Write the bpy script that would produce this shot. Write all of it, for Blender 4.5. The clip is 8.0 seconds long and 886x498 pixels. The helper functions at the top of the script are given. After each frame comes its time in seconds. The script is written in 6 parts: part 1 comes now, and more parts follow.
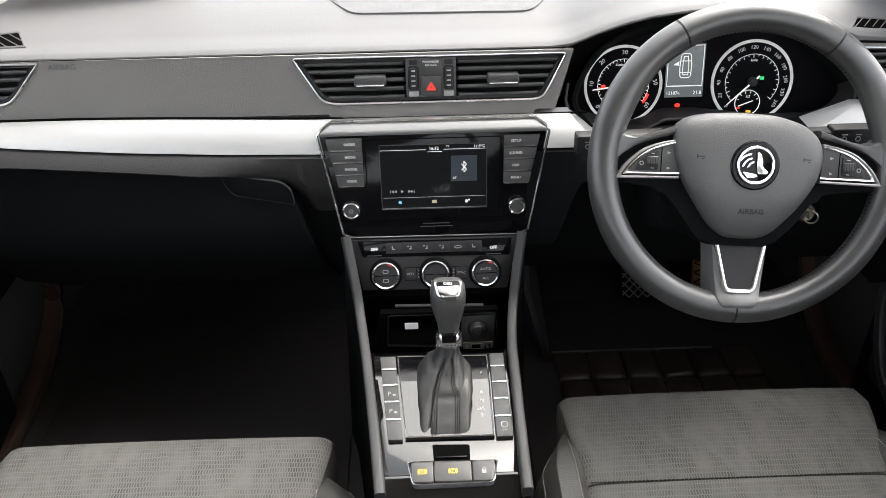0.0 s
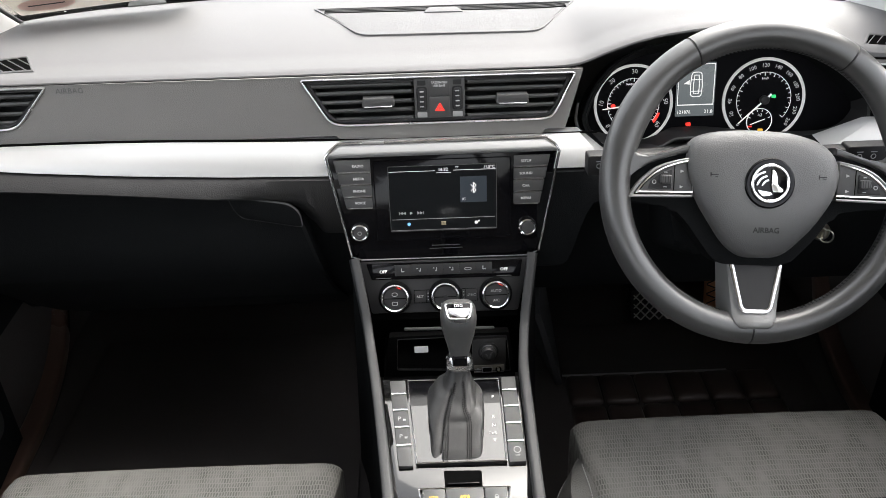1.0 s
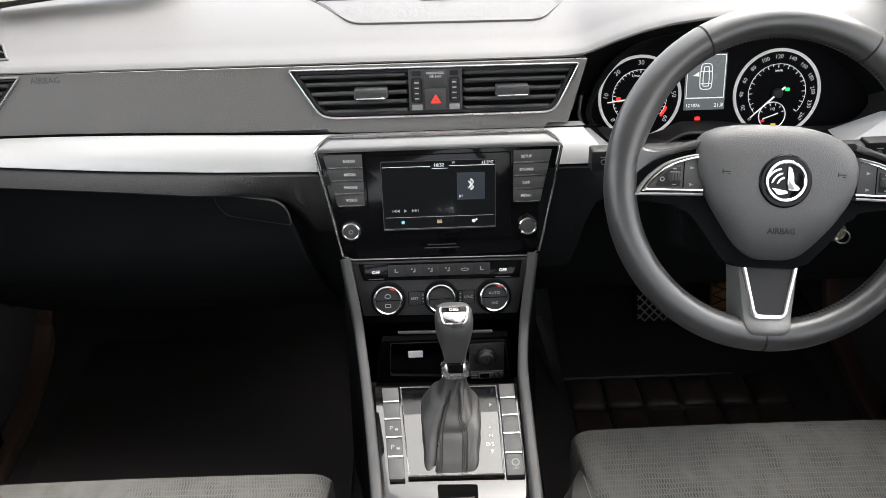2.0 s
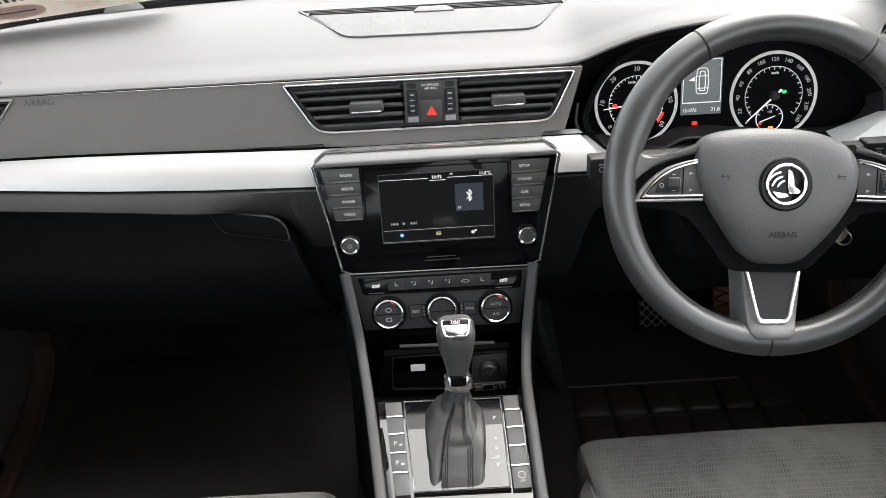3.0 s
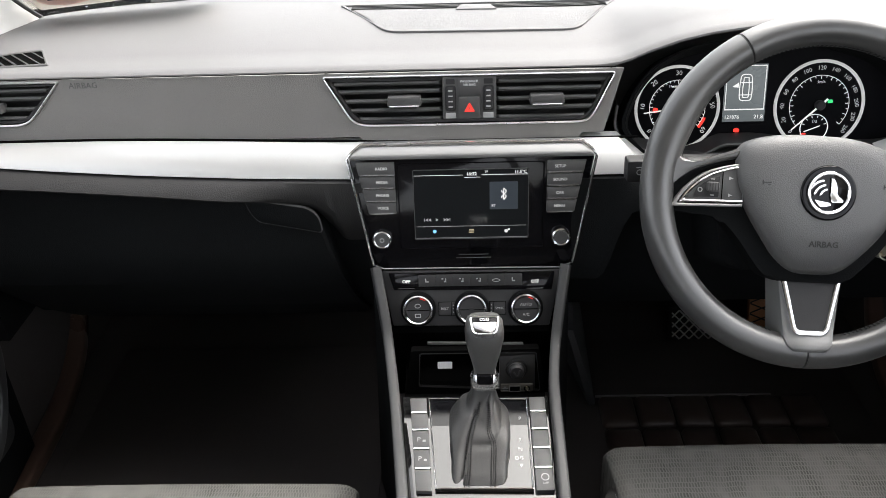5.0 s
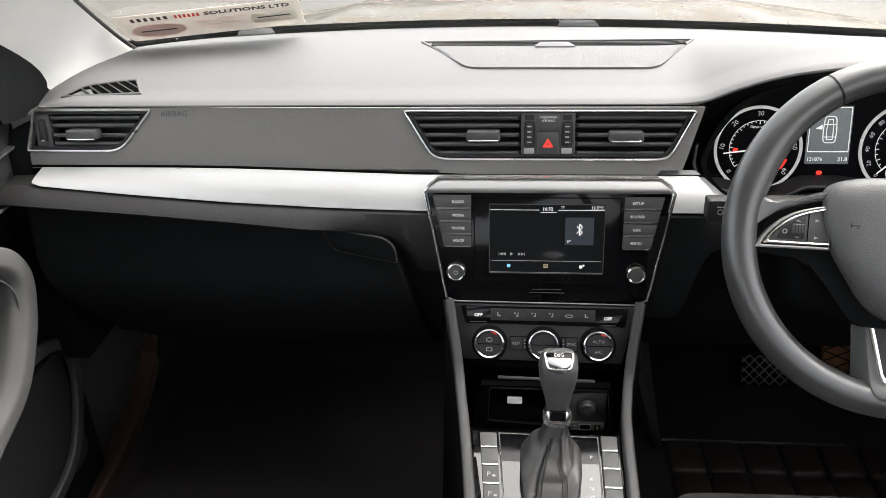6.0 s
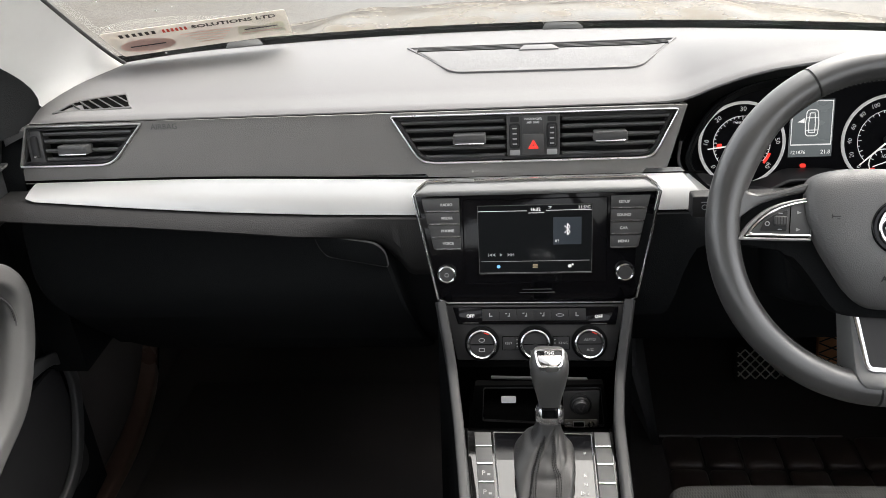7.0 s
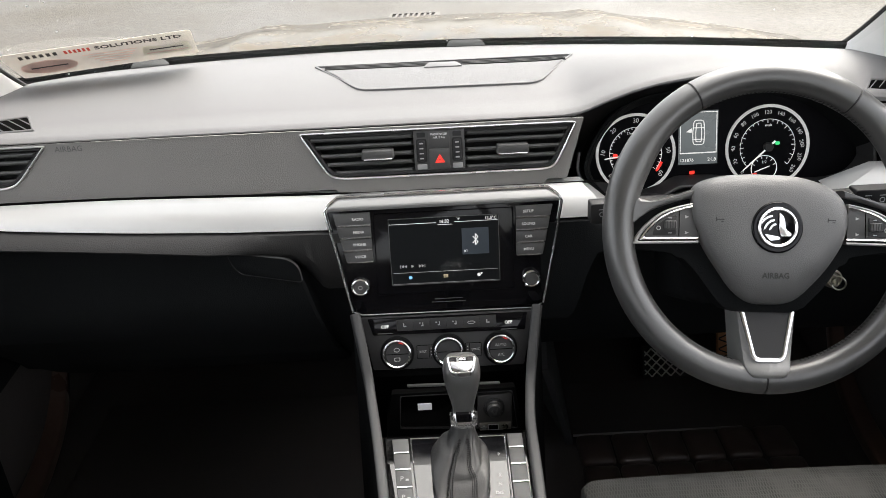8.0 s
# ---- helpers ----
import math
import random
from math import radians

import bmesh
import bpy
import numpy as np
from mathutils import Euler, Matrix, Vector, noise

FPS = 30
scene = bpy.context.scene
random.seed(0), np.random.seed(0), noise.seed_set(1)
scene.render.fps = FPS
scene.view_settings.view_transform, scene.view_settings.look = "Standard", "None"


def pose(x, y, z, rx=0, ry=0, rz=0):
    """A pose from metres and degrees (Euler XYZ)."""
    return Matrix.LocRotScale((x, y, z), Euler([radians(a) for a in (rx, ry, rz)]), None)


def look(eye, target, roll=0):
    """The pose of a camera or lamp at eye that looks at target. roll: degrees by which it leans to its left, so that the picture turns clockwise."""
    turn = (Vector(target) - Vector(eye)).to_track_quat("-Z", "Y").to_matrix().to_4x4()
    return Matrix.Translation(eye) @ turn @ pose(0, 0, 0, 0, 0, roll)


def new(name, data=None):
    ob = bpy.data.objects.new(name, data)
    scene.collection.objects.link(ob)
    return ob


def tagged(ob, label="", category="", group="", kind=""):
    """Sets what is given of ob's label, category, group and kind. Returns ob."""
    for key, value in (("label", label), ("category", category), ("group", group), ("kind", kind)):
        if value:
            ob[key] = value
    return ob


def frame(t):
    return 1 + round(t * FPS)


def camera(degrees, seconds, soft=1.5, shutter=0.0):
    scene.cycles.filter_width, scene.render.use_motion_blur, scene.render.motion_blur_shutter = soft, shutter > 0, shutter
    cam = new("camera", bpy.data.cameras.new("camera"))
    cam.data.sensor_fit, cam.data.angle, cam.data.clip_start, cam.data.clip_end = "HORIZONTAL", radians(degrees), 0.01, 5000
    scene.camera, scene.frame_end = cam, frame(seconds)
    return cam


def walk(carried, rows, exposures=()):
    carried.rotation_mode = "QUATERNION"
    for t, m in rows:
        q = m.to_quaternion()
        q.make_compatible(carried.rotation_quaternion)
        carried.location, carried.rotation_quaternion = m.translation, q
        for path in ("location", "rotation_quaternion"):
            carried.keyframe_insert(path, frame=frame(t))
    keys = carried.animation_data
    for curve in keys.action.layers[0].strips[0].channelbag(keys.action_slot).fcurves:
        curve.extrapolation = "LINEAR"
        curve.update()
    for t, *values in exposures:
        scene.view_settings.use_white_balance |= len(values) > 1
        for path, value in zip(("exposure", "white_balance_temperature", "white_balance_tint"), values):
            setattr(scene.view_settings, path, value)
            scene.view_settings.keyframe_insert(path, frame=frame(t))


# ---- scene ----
cam = camera(56.7, 8.0, soft=0.7)
PATH = [
    (0, (-0.013, 0.009, 1.411), (0.027, 1.66, 0.284), -1.0),
    (0.5, (-0.015, 0.009, 1.411), (0.016, 1.69, 0.328), -1.7),
    (1, (-0.016, 0.019, 1.4), (0.008, 1.704, 0.323), -1.7),
    (1.5, (-0.009, 0.057, 1.383), (0.011, 1.739, 0.301), -1.5),
    (2.8, (-0.007, 0.074, 1.372), (0.009, 1.753, 0.284), -2.4),
    (3, (-0.008, 0.076, 1.374), (0.015, 1.767, 0.307), -3.0),
    (3.5, (-0.002, 0.07, 1.373), (0.104, 1.776, 0.333), -2.6),
    (4, (0.006, 0.067, 1.376), (0.125, 1.766, 0.327), -2.5),
    (4.5, (-0.001, 0.072, 1.366), (0.103, 1.773, 0.319), -0.7),
    (5, (-0.007, 0.073, 1.359), (-0.064, 1.776, 0.312), -2.0),
    (5.2, (-0.016, 0.076, 1.36), (-0.126, 1.786, 0.329), -2.1),
    (6.3, (-0.033, 0.061, 1.36), (-0.224, 1.803, 0.396), -2.3),
    (6.5, (-0.031, 0.058, 1.358), (-0.222, 1.799, 0.393), -2.4),
    (7, (-0.017, 0.055, 1.361), (-0.208, 1.801, 0.406), -4.0),
    (7.5, (-0.011, 0.046, 1.372), (-0.164, 1.807, 0.436), -4.2),
    (8, (-0.006, 0.028, 1.374), (0.001, 1.794, 0.436), -2.9),
]
walk(cam, [(t, look(eye, target, roll)) for t, eye, target, roll in PATH], [(0, 2.68, 6660, 10), (5.2, 2.68, 6660, 10), (6.4, 2.55, 6760, 10), (8, 2.55, 6780, 10)])

# ---- light: bright overcast day ----
world = bpy.data.worlds.new("overcast_sky")
scene.world = world
world.use_nodes = True
wn = world.node_tree.nodes
sky = wn.new("ShaderNodeTexSky")
sky.sky_type = "NISHITA"
sky.sun_disc = False
sky.sun_elevation, sky.sun_rotation = radians(53), radians(47)
sky.dust_density = 4.0
cloud = wn.new("ShaderNodeHueSaturation")
cloud.inputs["Saturation"].default_value = 0.27
world.node_tree.links.new(sky.outputs[0], cloud.inputs["Color"])
world.node_tree.links.new(cloud.outputs[0], wn["Background"].inputs[0])
wn["Background"].inputs[1].default_value = 0.135
sun = new("sun", bpy.data.lights.new("sun", "SUN"))
sun.data.energy, sun.data.angle, sun.data.color = 0.74, radians(70), (1.0, 0.97, 0.93)
sun.matrix_world = look((2.0, 1.85, 3.6), (0, 0, 0))


# ---- materials ----
def mat(name, color, rough=0.5, metal=0.0, var=0.12, scale=6.0, bump=0.0, grain=900.0, coat=0.0, emit=None, power=0.0,
        rough_var=0.08, spec=0.5, cells=False):
    m = bpy.data.materials.new(name)
    m.use_nodes = True
    t = m.node_tree
    n, l = t.nodes, t.links
    b = n["Principled BSDF"]
    b.inputs["Metallic"].default_value = metal
    b.inputs["Coat Weight"].default_value = coat
    b.inputs["Coat Roughness"].default_value = 0.05
    b.inputs["Specular IOR Level"].default_value = spec
    co = n.new("ShaderNodeTexCoord")
    big = n.new("ShaderNodeTexNoise")
    big.inputs["Scale"].default_value, big.inputs["Detail"].default_value = scale, 6
    l.new(co.outputs["Object"], big.inputs["Vector"])
    ramp = n.new("ShaderNodeMapRange")
    ramp.inputs[1].default_value, ramp.inputs[2].default_value = 0.3, 0.7
    ramp.inputs[3].default_value, ramp.inputs[4].default_value = 1 - var, 1 + var
    l.new(big.outputs[0], ramp.inputs[0])
    mul = n.new("ShaderNodeVectorMath")
    mul.operation = "SCALE"
    mul.inputs[0].default_value = color
    l.new(ramp.outputs[0], mul.inputs["Scale"])
    l.new(mul.outputs[0], b.inputs["Base Color"])
    rr = n.new("ShaderNodeMapRange")
    rr.inputs[1].default_value, rr.inputs[2].default_value = 0.3, 0.7
    rr.inputs[3].default_value, rr.inputs[4].default_value = max(rough - rough_var, 0.02), min(rough + rough_var, 1)
    l.new(big.outputs[0], rr.inputs[0])
    l.new(rr.outputs[0], b.inputs["Roughness"])
    if bump:
        if cells:
            g = n.new("ShaderNodeTexVoronoi")
            g.inputs["Scale"].default_value = grain
        else:
            g = n.new("ShaderNodeTexNoise")
            g.inputs["Scale"].default_value, g.inputs["Detail"].default_value = grain, 3
        l.new(co.outputs["Object"], g.inputs["Vector"])
        bp = n.new("ShaderNodeBump")
        bp.inputs["Strength"].default_value, bp.inputs["Distance"].default_value = bump, 0.0006
        l.new(g.outputs[0], bp.inputs["Height"])
        l.new(bp.outputs[0], b.inputs["Normal"])
    if emit:
        b.inputs["Emission Color"].default_value = (*emit, 1)
        b.inputs["Emission Strength"].default_value = power
    return m


M_TOP = mat("soft_touch_plastic", (0.117, 0.116, 0.117), 0.57, spec=0.30, bump=0.35, grain=900, cells=True, var=0.04, rough_var=0.04)
# Top pad's plastic, browner, with light added to the colour to lift the face.
M_FASCIA = mat("warm_fascia_plastic_lifted", (0.186, 0.180, 0.171), 0.58, spec=0.3, bump=0.45, grain=700, cells=True, var=0.05, rough_var=0.04)
M_PANEL = mat("charcoal_panel_plastic", (0.019, 0.019, 0.020), 0.55, bump=0.2, grain=800)
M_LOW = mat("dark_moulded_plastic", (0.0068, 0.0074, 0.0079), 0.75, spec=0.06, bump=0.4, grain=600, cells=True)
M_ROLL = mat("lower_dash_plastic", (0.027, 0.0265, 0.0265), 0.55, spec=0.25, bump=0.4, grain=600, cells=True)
# Darker than the fascia: relief shading of the letters put into the colour.
M_EMBOSS = mat("emboss_shading", (0.075, 0.075, 0.074), 0.6)
M_BLACK = mat("matt_black_plastic", (0.012, 0.012, 0.013), 0.6, bump=0.2)
M_GLOSS = mat("gloss_black_plastic", (0.004, 0.004, 0.005), 0.07, rough_var=0.03, scale=30, spec=0.22)
M_SILVER = mat("satin_silver_paint", (0.52, 0.52, 0.511), 0.36, metal=0.3, var=0.03, bump=0.05, grain=1500)
M_CHROME = mat("satin_chrome", (0.88, 0.88, 0.88), 0.21, metal=1.0, var=0.03)
M_BTN = mat("button_plastic", (0.062, 0.062, 0.062), 0.5, bump=0.15)
M_LEATHER = mat("black_leather", (0.043, 0.043, 0.043), 0.33, spec=1.0, rough_var=0.04, bump=0.10, grain=900, cells=True, scale=14, var=0.1)
M_PAD = mat("grained_airbag_cover", (0.092, 0.092, 0.092), 0.46, spec=0.7, bump=0.35, grain=900, cells=True)
M_STITCH = mat("grey_thread", (0.3, 0.3, 0.3), 0.8)
M_PILLAR = mat("pale_grey_trim_cloth", (0.66, 0.66, 0.645), 0.85, bump=0.3, grain=1400)
# The roof lining is unseen; its pale warm colour bounces light into the cabin.
M_ROOF = mat("pale_headliner_cloth", (0.80, 0.77, 0.71), 0.9, bump=0.3)
M_CARPET = mat("black_carpet", (0.058, 0.052, 0.050), 0.95, bump=1.0, grain=700)
# Print with a slight glow added to keep the lettering bright.
M_KEYTEXT = mat("pale_key_print_glow", (0.55, 0.55, 0.55), 0.6, var=0.02, emit=(1, 1, 1), power=0.02)
M_WHITE = mat("white_print", (0.75, 0.75, 0.75), 0.6, var=0.02)
M_GREYINK = mat("grey_print", (0.35, 0.35, 0.35), 0.6, var=0.02)
M_RED = mat("red_print", (0.7, 0.05, 0.03), 0.5)
M_RING = mat("lit_white_ring", (0.55, 0.55, 0.55), 0.3, emit=(1, 1, 1), power=0.04)
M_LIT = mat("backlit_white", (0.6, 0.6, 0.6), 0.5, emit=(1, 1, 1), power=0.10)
M_DIMLIT = mat("dim_backlit_line", (0.3, 0.3, 0.3), 0.5, emit=(1, 1, 1), power=0.02)
M_LITRED = mat("lit_red", (0.5, 0.02, 0.02), 0.5, emit=(1, 0.05, 0.03), power=0.16)
M_LITGREEN = mat("lit_green", (0.02, 0.4, 0.1), 0.5, emit=(0.05, 0.9, 0.3), power=0.12)
M_LITAMBER = mat("lit_amber", (0.5, 0.3, 0.02), 0.5, emit=(1, 0.55, 0.08), power=0.12)
M_PALEAMBER = mat("pale_amber_symbol", (0.4, 0.33, 0.2), 0.5, emit=(1, 0.85, 0.55), power=0.06)
M_LITBLUE = mat("lit_blue", (0.1, 0.3, 0.6), 0.5, emit=(0.25, 0.6, 1), power=0.12)
M_SCREEN = mat("dark_display", (0.008, 0.009, 0.010), 0.12, spec=0.2, emit=(0.5, 0.55, 0.6), power=0.001, var=0.02, rough_var=0.02)
M_LCD = mat("cluster_display", (0.030, 0.035, 0.038), 0.30, emit=(0.66, 0.76, 0.80), power=0.026, var=0.02)
M_TILE = mat("display_tile", (0.025, 0.03, 0.04), 0.3, emit=(0.4, 0.55, 0.65), power=0.006, var=0.02)
M_PAPER = mat("cream_paper", (0.78, 0.745, 0.70), 0.7, var=0.04)
def translucent(m, share=0.26):
    """Thin sheet: part of the light goes through."""
    n, l = m.node_tree.nodes, m.node_tree.links
    b = n["Principled BSDF"]
    t, mx = n.new("ShaderNodeBsdfTranslucent"), n.new("ShaderNodeMixShader")
    l.new(b.inputs["Base Color"].links[0].from_socket, t.inputs[0])
    mx.inputs[0].default_value = share
    l.new(b.outputs[0], mx.inputs[1])
    l.new(t.outputs[0], mx.inputs[2])
    l.new(mx.outputs[0], n["Material Output"].inputs[0])


translucent(M_PAPER)
M_BROWNINK = mat("brown_patch", (0.86, 0.66, 0.60), 0.7, var=0.1, scale=40)
M_DARKINK = mat("dark_print", (0.05, 0.04, 0.04), 0.7)
# Dark brown paint; its strong blotches stand for reflections in the bonnet.
M_PAINT = mat("brown_paint_with_reflections", (0.050, 0.040, 0.027), 0.22, spec=0.05, var=0.7, scale=11, rough_var=0.16, bump=0.8, grain=22)
M_RUBBER = mat("black_rubber", (0.015, 0.015, 0.015), 0.7)
# Pedal rubber with the orange-brown light on it put into the colour.
M_BROWNLIT = mat("brown_lit_rubber", (0.60, 0.27, 0.13), 0.6)
M_IRON = mat("cast_iron", (0.10, 0.09, 0.08), 0.6, metal=0.3)
M_STEEL = mat("key_metal", (0.6, 0.58, 0.5), 0.3, metal=1.0)


def fabric_material():
    """Grey woven cloth with rows of short dark dashes."""
    m = mat("grey_woven_cloth", (0.100, 0.099, 0.093), 0.9, bump=0.6, grain=900, var=0.08, scale=9)
    n, l = m.node_tree.nodes, m.node_tree.links
    b = n["Principled BSDF"]
    src = b.inputs["Base Color"].links[0].from_socket
    co = n.new("ShaderNodeTexCoord")
    br = n.new("ShaderNodeTexBrick")
    br.offset = 0.5
    br.inputs["Scale"].default_value = 1.0
    br.inputs["Brick Width"].default_value, br.inputs["Row Height"].default_value = 0.0034, 0.0080
    br.inputs["Mortar Size"].default_value, br.inputs["Mortar Smooth"].default_value = 0.0010, 0.6
    br.inputs["Color1"].default_value = (0.30, 0.30, 0.30, 1)
    br.inputs["Color2"].default_value = (0.46, 0.46, 0.45, 1)
    br.inputs["Mortar"].default_value = (1, 1, 1, 1)
    warp = n.new("ShaderNodeTexNoise")
    warp.inputs["Scale"].default_value, warp.inputs["Detail"].default_value = 40, 2
    l.new(co.outputs["Object"], warp.inputs["Vector"])
    shift = n.new("ShaderNodeVectorMath")
    shift.operation = "MULTIPLY_ADD"
    shift.inputs[1].default_value = (0.0055, 0.006, 0.004)
    l.new(warp.outputs[1], shift.inputs[0])
    l.new(co.outputs["Object"], shift.inputs[2])
    l.new(shift.outputs[0], br.inputs["Vector"])
    mx = n.new("ShaderNodeMix")
    mx.data_type, mx.blend_type = "RGBA", "MULTIPLY"
    wave = n.new("ShaderNodeTexNoise")
    wave.inputs["Scale"].default_value, wave.inputs["Detail"].default_value = 1.0, 3
    mp = n.new("ShaderNodeMapping")
    mp.inputs["Scale"].default_value = (46, 24, 24)
    l.new(co.outputs["Object"], mp.inputs["Vector"])
    l.new(mp.outputs[0], wave.inputs["Vector"])
    amount = n.new("ShaderNodeMapRange")
    amount.inputs[1].default_value, amount.inputs[2].default_value = 0.30, 0.70
    amount.inputs[3].default_value, amount.inputs[4].default_value = 0.05, 1.0
    l.new(wave.outputs[0], amount.inputs[0])
    l.new(amount.outputs[0], mx.inputs[0])
    l.new(src, mx.inputs[6])
    l.new(br.outputs[0], mx.inputs[7])
    l.new(mx.outputs[2], b.inputs["Base Color"])
    return m


def glass_material():
    m = bpy.data.materials.new("windscreen_glass")
    m.use_nodes = True
    n, l = m.node_tree.nodes, m.node_tree.links
    n.remove(n["Principled BSDF"])
    tr, gl, mx = n.new("ShaderNodeBsdfTransparent"), n.new("ShaderNodeBsdfGlossy"), n.new("ShaderNodeMixShader")
    tr.inputs[0].default_value = (0.95, 0.96, 0.95, 1)
    gl.inputs["Roughness"].default_value = 0.03
    mx.inputs[0].default_value = 0.05
    l.new(tr.outputs[0], mx.inputs[1])
    l.new(gl.outputs[0], mx.inputs[2])
    l.new(mx.outputs[0], n["Material Output"].inputs[0])
    return m


def asphalt_material():
    m = mat("worn_wet_asphalt", (0.047, 0.0405, 0.031), 0.62, bump=0.6, grain=60, var=0.22, scale=0.5, rough_var=0.2)
    n, l = m.node_tree.nodes, m.node_tree.links
    b = n["Principled BSDF"]
    src = b.inputs["Base Color"].links[0].from_socket
    co, sp = n.new("ShaderNodeTexCoord"), n.new("ShaderNodeTexNoise")
    sp.inputs["Scale"].default_value, sp.inputs["Detail"].default_value = 22, 8
    l.new(co.outputs["Object"], sp.inputs["Vector"])
    r = n.new("ShaderNodeValToRGB")
    r.color_ramp.elements[0].position, r.color_ramp.elements[0].color = 0.34, (0.66, 0.66, 0.66, 1)
    r.color_ramp.elements[1].position, r.color_ramp.elements[1].color = 0.68, (1.22, 1.22, 1.22, 1)
    l.new(sp.outputs[0], r.inputs[0])
    mx = n.new("ShaderNodeMix")
    mx.data_type, mx.blend_type = "RGBA", "MULTIPLY"
    mx.inputs[0].default_value = 1.0
    l.new(src, mx.inputs[6])
    l.new(r.outputs[0], mx.inputs[7])
    l.new(mx.outputs[2], b.inputs["Base Color"])
    [x for x in n if x.bl_idname == "ShaderNodeBump"][0].inputs["Distance"].default_value = 0.01
    return m


M_CLOTH, M_GLASS, M_ASPHALT = fabric_material(), glass_material(), asphalt_material()


# ---- mesh helpers ----
def fr(o, v, u=(1, 0, 0)):
    """A flat working frame: u to the right, v up along the face, n out of it."""
    u, v = Vector(u).normalized(), Vector(v).normalized()
    n = u.cross(v)
    return Matrix(((u.x, v.x, n.x, o[0]), (u.y, v.y, n.y, o[1]), (u.z, v.z, n.z, o[2]), (0, 0, 0, 1)))


def thing(name, base, label, category, group="", kind=""):
    ob = new(name)
    ob.location = base
    ob.empty_display_size = 0.02
    return tagged(ob, label, category, group, kind)


def mesh_of(bm, name, material, smooth=True):
    me = bpy.data.meshes.new(name)
    bmesh.ops.recalc_face_normals(bm, faces=bm.faces)
    bm.to_mesh(me)
    bm.free()
    me.materials.append(material)
    if smooth:
        me.shade_smooth()
        me.set_sharp_from_angle(angle=radians(38))
    return me


def part(name, bm, material, parent=None, label="", kind=""):
    ob = new(name, mesh_of(bm, name, material))
    if parent:
        ob.parent = parent
        if not parent.parent:
            ob.matrix_parent_inverse = Matrix.Translation(-parent.location)
    return tagged(ob, label, kind=kind)


def rounded(pts, r, seg=5):
    """A polygon with its corners rounded by r (one number, or one a corner)."""
    out, k = [], len(pts)
    for i, p in enumerate(pts):
        rad = r[i] if isinstance(r, (list, tuple)) else r
        p, a, b = Vector(p), Vector(pts[i - 1]), Vector(pts[(i + 1) % k])
        if rad <= 0:
            out.append(tuple(p))
            continue
        da, db = (a - p), (b - p)
        ra, rb = min(rad, da.length * 0.48), min(rad, db.length * 0.48)
        s, e = p + da.normalized() * ra, p + db.normalized() * rb
        for j in range(seg + 1):
            t = j / seg
            out.append(tuple((1 - t) ** 2 * s + 2 * t * (1 - t) * p + t * t * e))
    return out


def inset(pts, d):
    """The polygon moved inwards by d."""
    k = len(pts)
    area = sum(pts[i][0] * pts[(i + 1) % k][1] - pts[(i + 1) % k][0] * pts[i][1] for i in range(k))
    sign = 1 if area > 0 else -1
    out = []
    for i in range(k):
        p, a, b = Vector(pts[i]), Vector(pts[i - 1]), Vector(pts[(i + 1) % k])
        e0, e1 = (p - a).normalized(), (b - p).normalized()
        n0, n1 = Vector((-e0.y, e0.x)) * sign, Vector((-e1.y, e1.x)) * sign
        m = n0 + n1
        m = m / max(m.length_squared, 0.3) * 2
        out.append(tuple(p + m * d))
    return out


def rect(x0, y0, x1, y1):
    return [(x0, y0), (x1, y0), (x1, y1), (x0, y1)]


def circle(cx, cy, r, n=40, a0=0.0, a1=2 * math.pi, ry=None):
    full = abs(a1 - a0 - 2 * math.pi) < 1e-6
    k = n if full else n + 1
    return [(cx + r * math.cos(a0 + (a1 - a0) * i / n), cy + (ry or r) * math.sin(a0 + (a1 - a0) * i / n)) for i in range(k)]


def add_prism(bm, m, pts, h0, h1, bev=0.0, seg=2, taper=0.0):
    top = inset(pts, taper) if taper else pts
    lo = [bm.verts.new(m @ Vector((x, y, h0))) for x, y in pts]
    hi = [bm.verts.new(m @ Vector((x, y, h1))) for x, y in top]
    k = len(pts)
    bm.faces.new(lo[::-1])
    f = bm.faces.new(hi)
    for i in range(k):
        bm.faces.new((lo[i], lo[(i + 1) % k], hi[(i + 1) % k], hi[i]))
    if bev:
        bmesh.ops.bevel(bm, geom=list(f.edges), offset=bev, segments=seg, affect="EDGES", profile=0.5, clamp_overlap=True)
    return bm


def prism(m, pts, h0, h1, bev=0.0, seg=2, taper=0.0):
    return add_prism(bmesh.new(), m, pts, h0, h1, bev, seg, taper)


def loft(rings, closed=True, caps=True, bm=None):
    bm = bm or bmesh.new()
    vs = [[bm.verts.new(p) for p in r] for r in rings]
    k = len(rings[0])
    for a, b in zip(vs, vs[1:]):
        for i in range(k if closed else k - 1):
            j = (i + 1) % k
            bm.faces.new((a[i], a[j], b[j], b[i]))
    if caps and closed:
        bm.faces.new(vs[0][::-1])
        bm.faces.new(vs[-1])
    return bm


def band(m, outer, inner, h0, h1, crown=0.0):
    """A flat frame between two outlines with as many points, from depth h0 to h1, with a crowned face."""
    bm = bmesh.new()
    mid = [((a[0] + b[0]) / 2, (a[1] + b[1]) / 2) for a, b in zip(outer, inner)]
    rows = [(outer, h0), (outer, h1 - crown), (mid, h1), (inner, h1 - crown), (inner, h0)]
    vs = [[bm.verts.new(m @ Vector((x, y, h))) for x, y in o] for o, h in rows]
    k = len(outer)
    for a, b in zip(vs, vs[1:] + vs[:1]):
        for i in range(k):
            bm.faces.new((a[i], a[(i + 1) % k], b[(i + 1) % k], b[i]))
    return bm


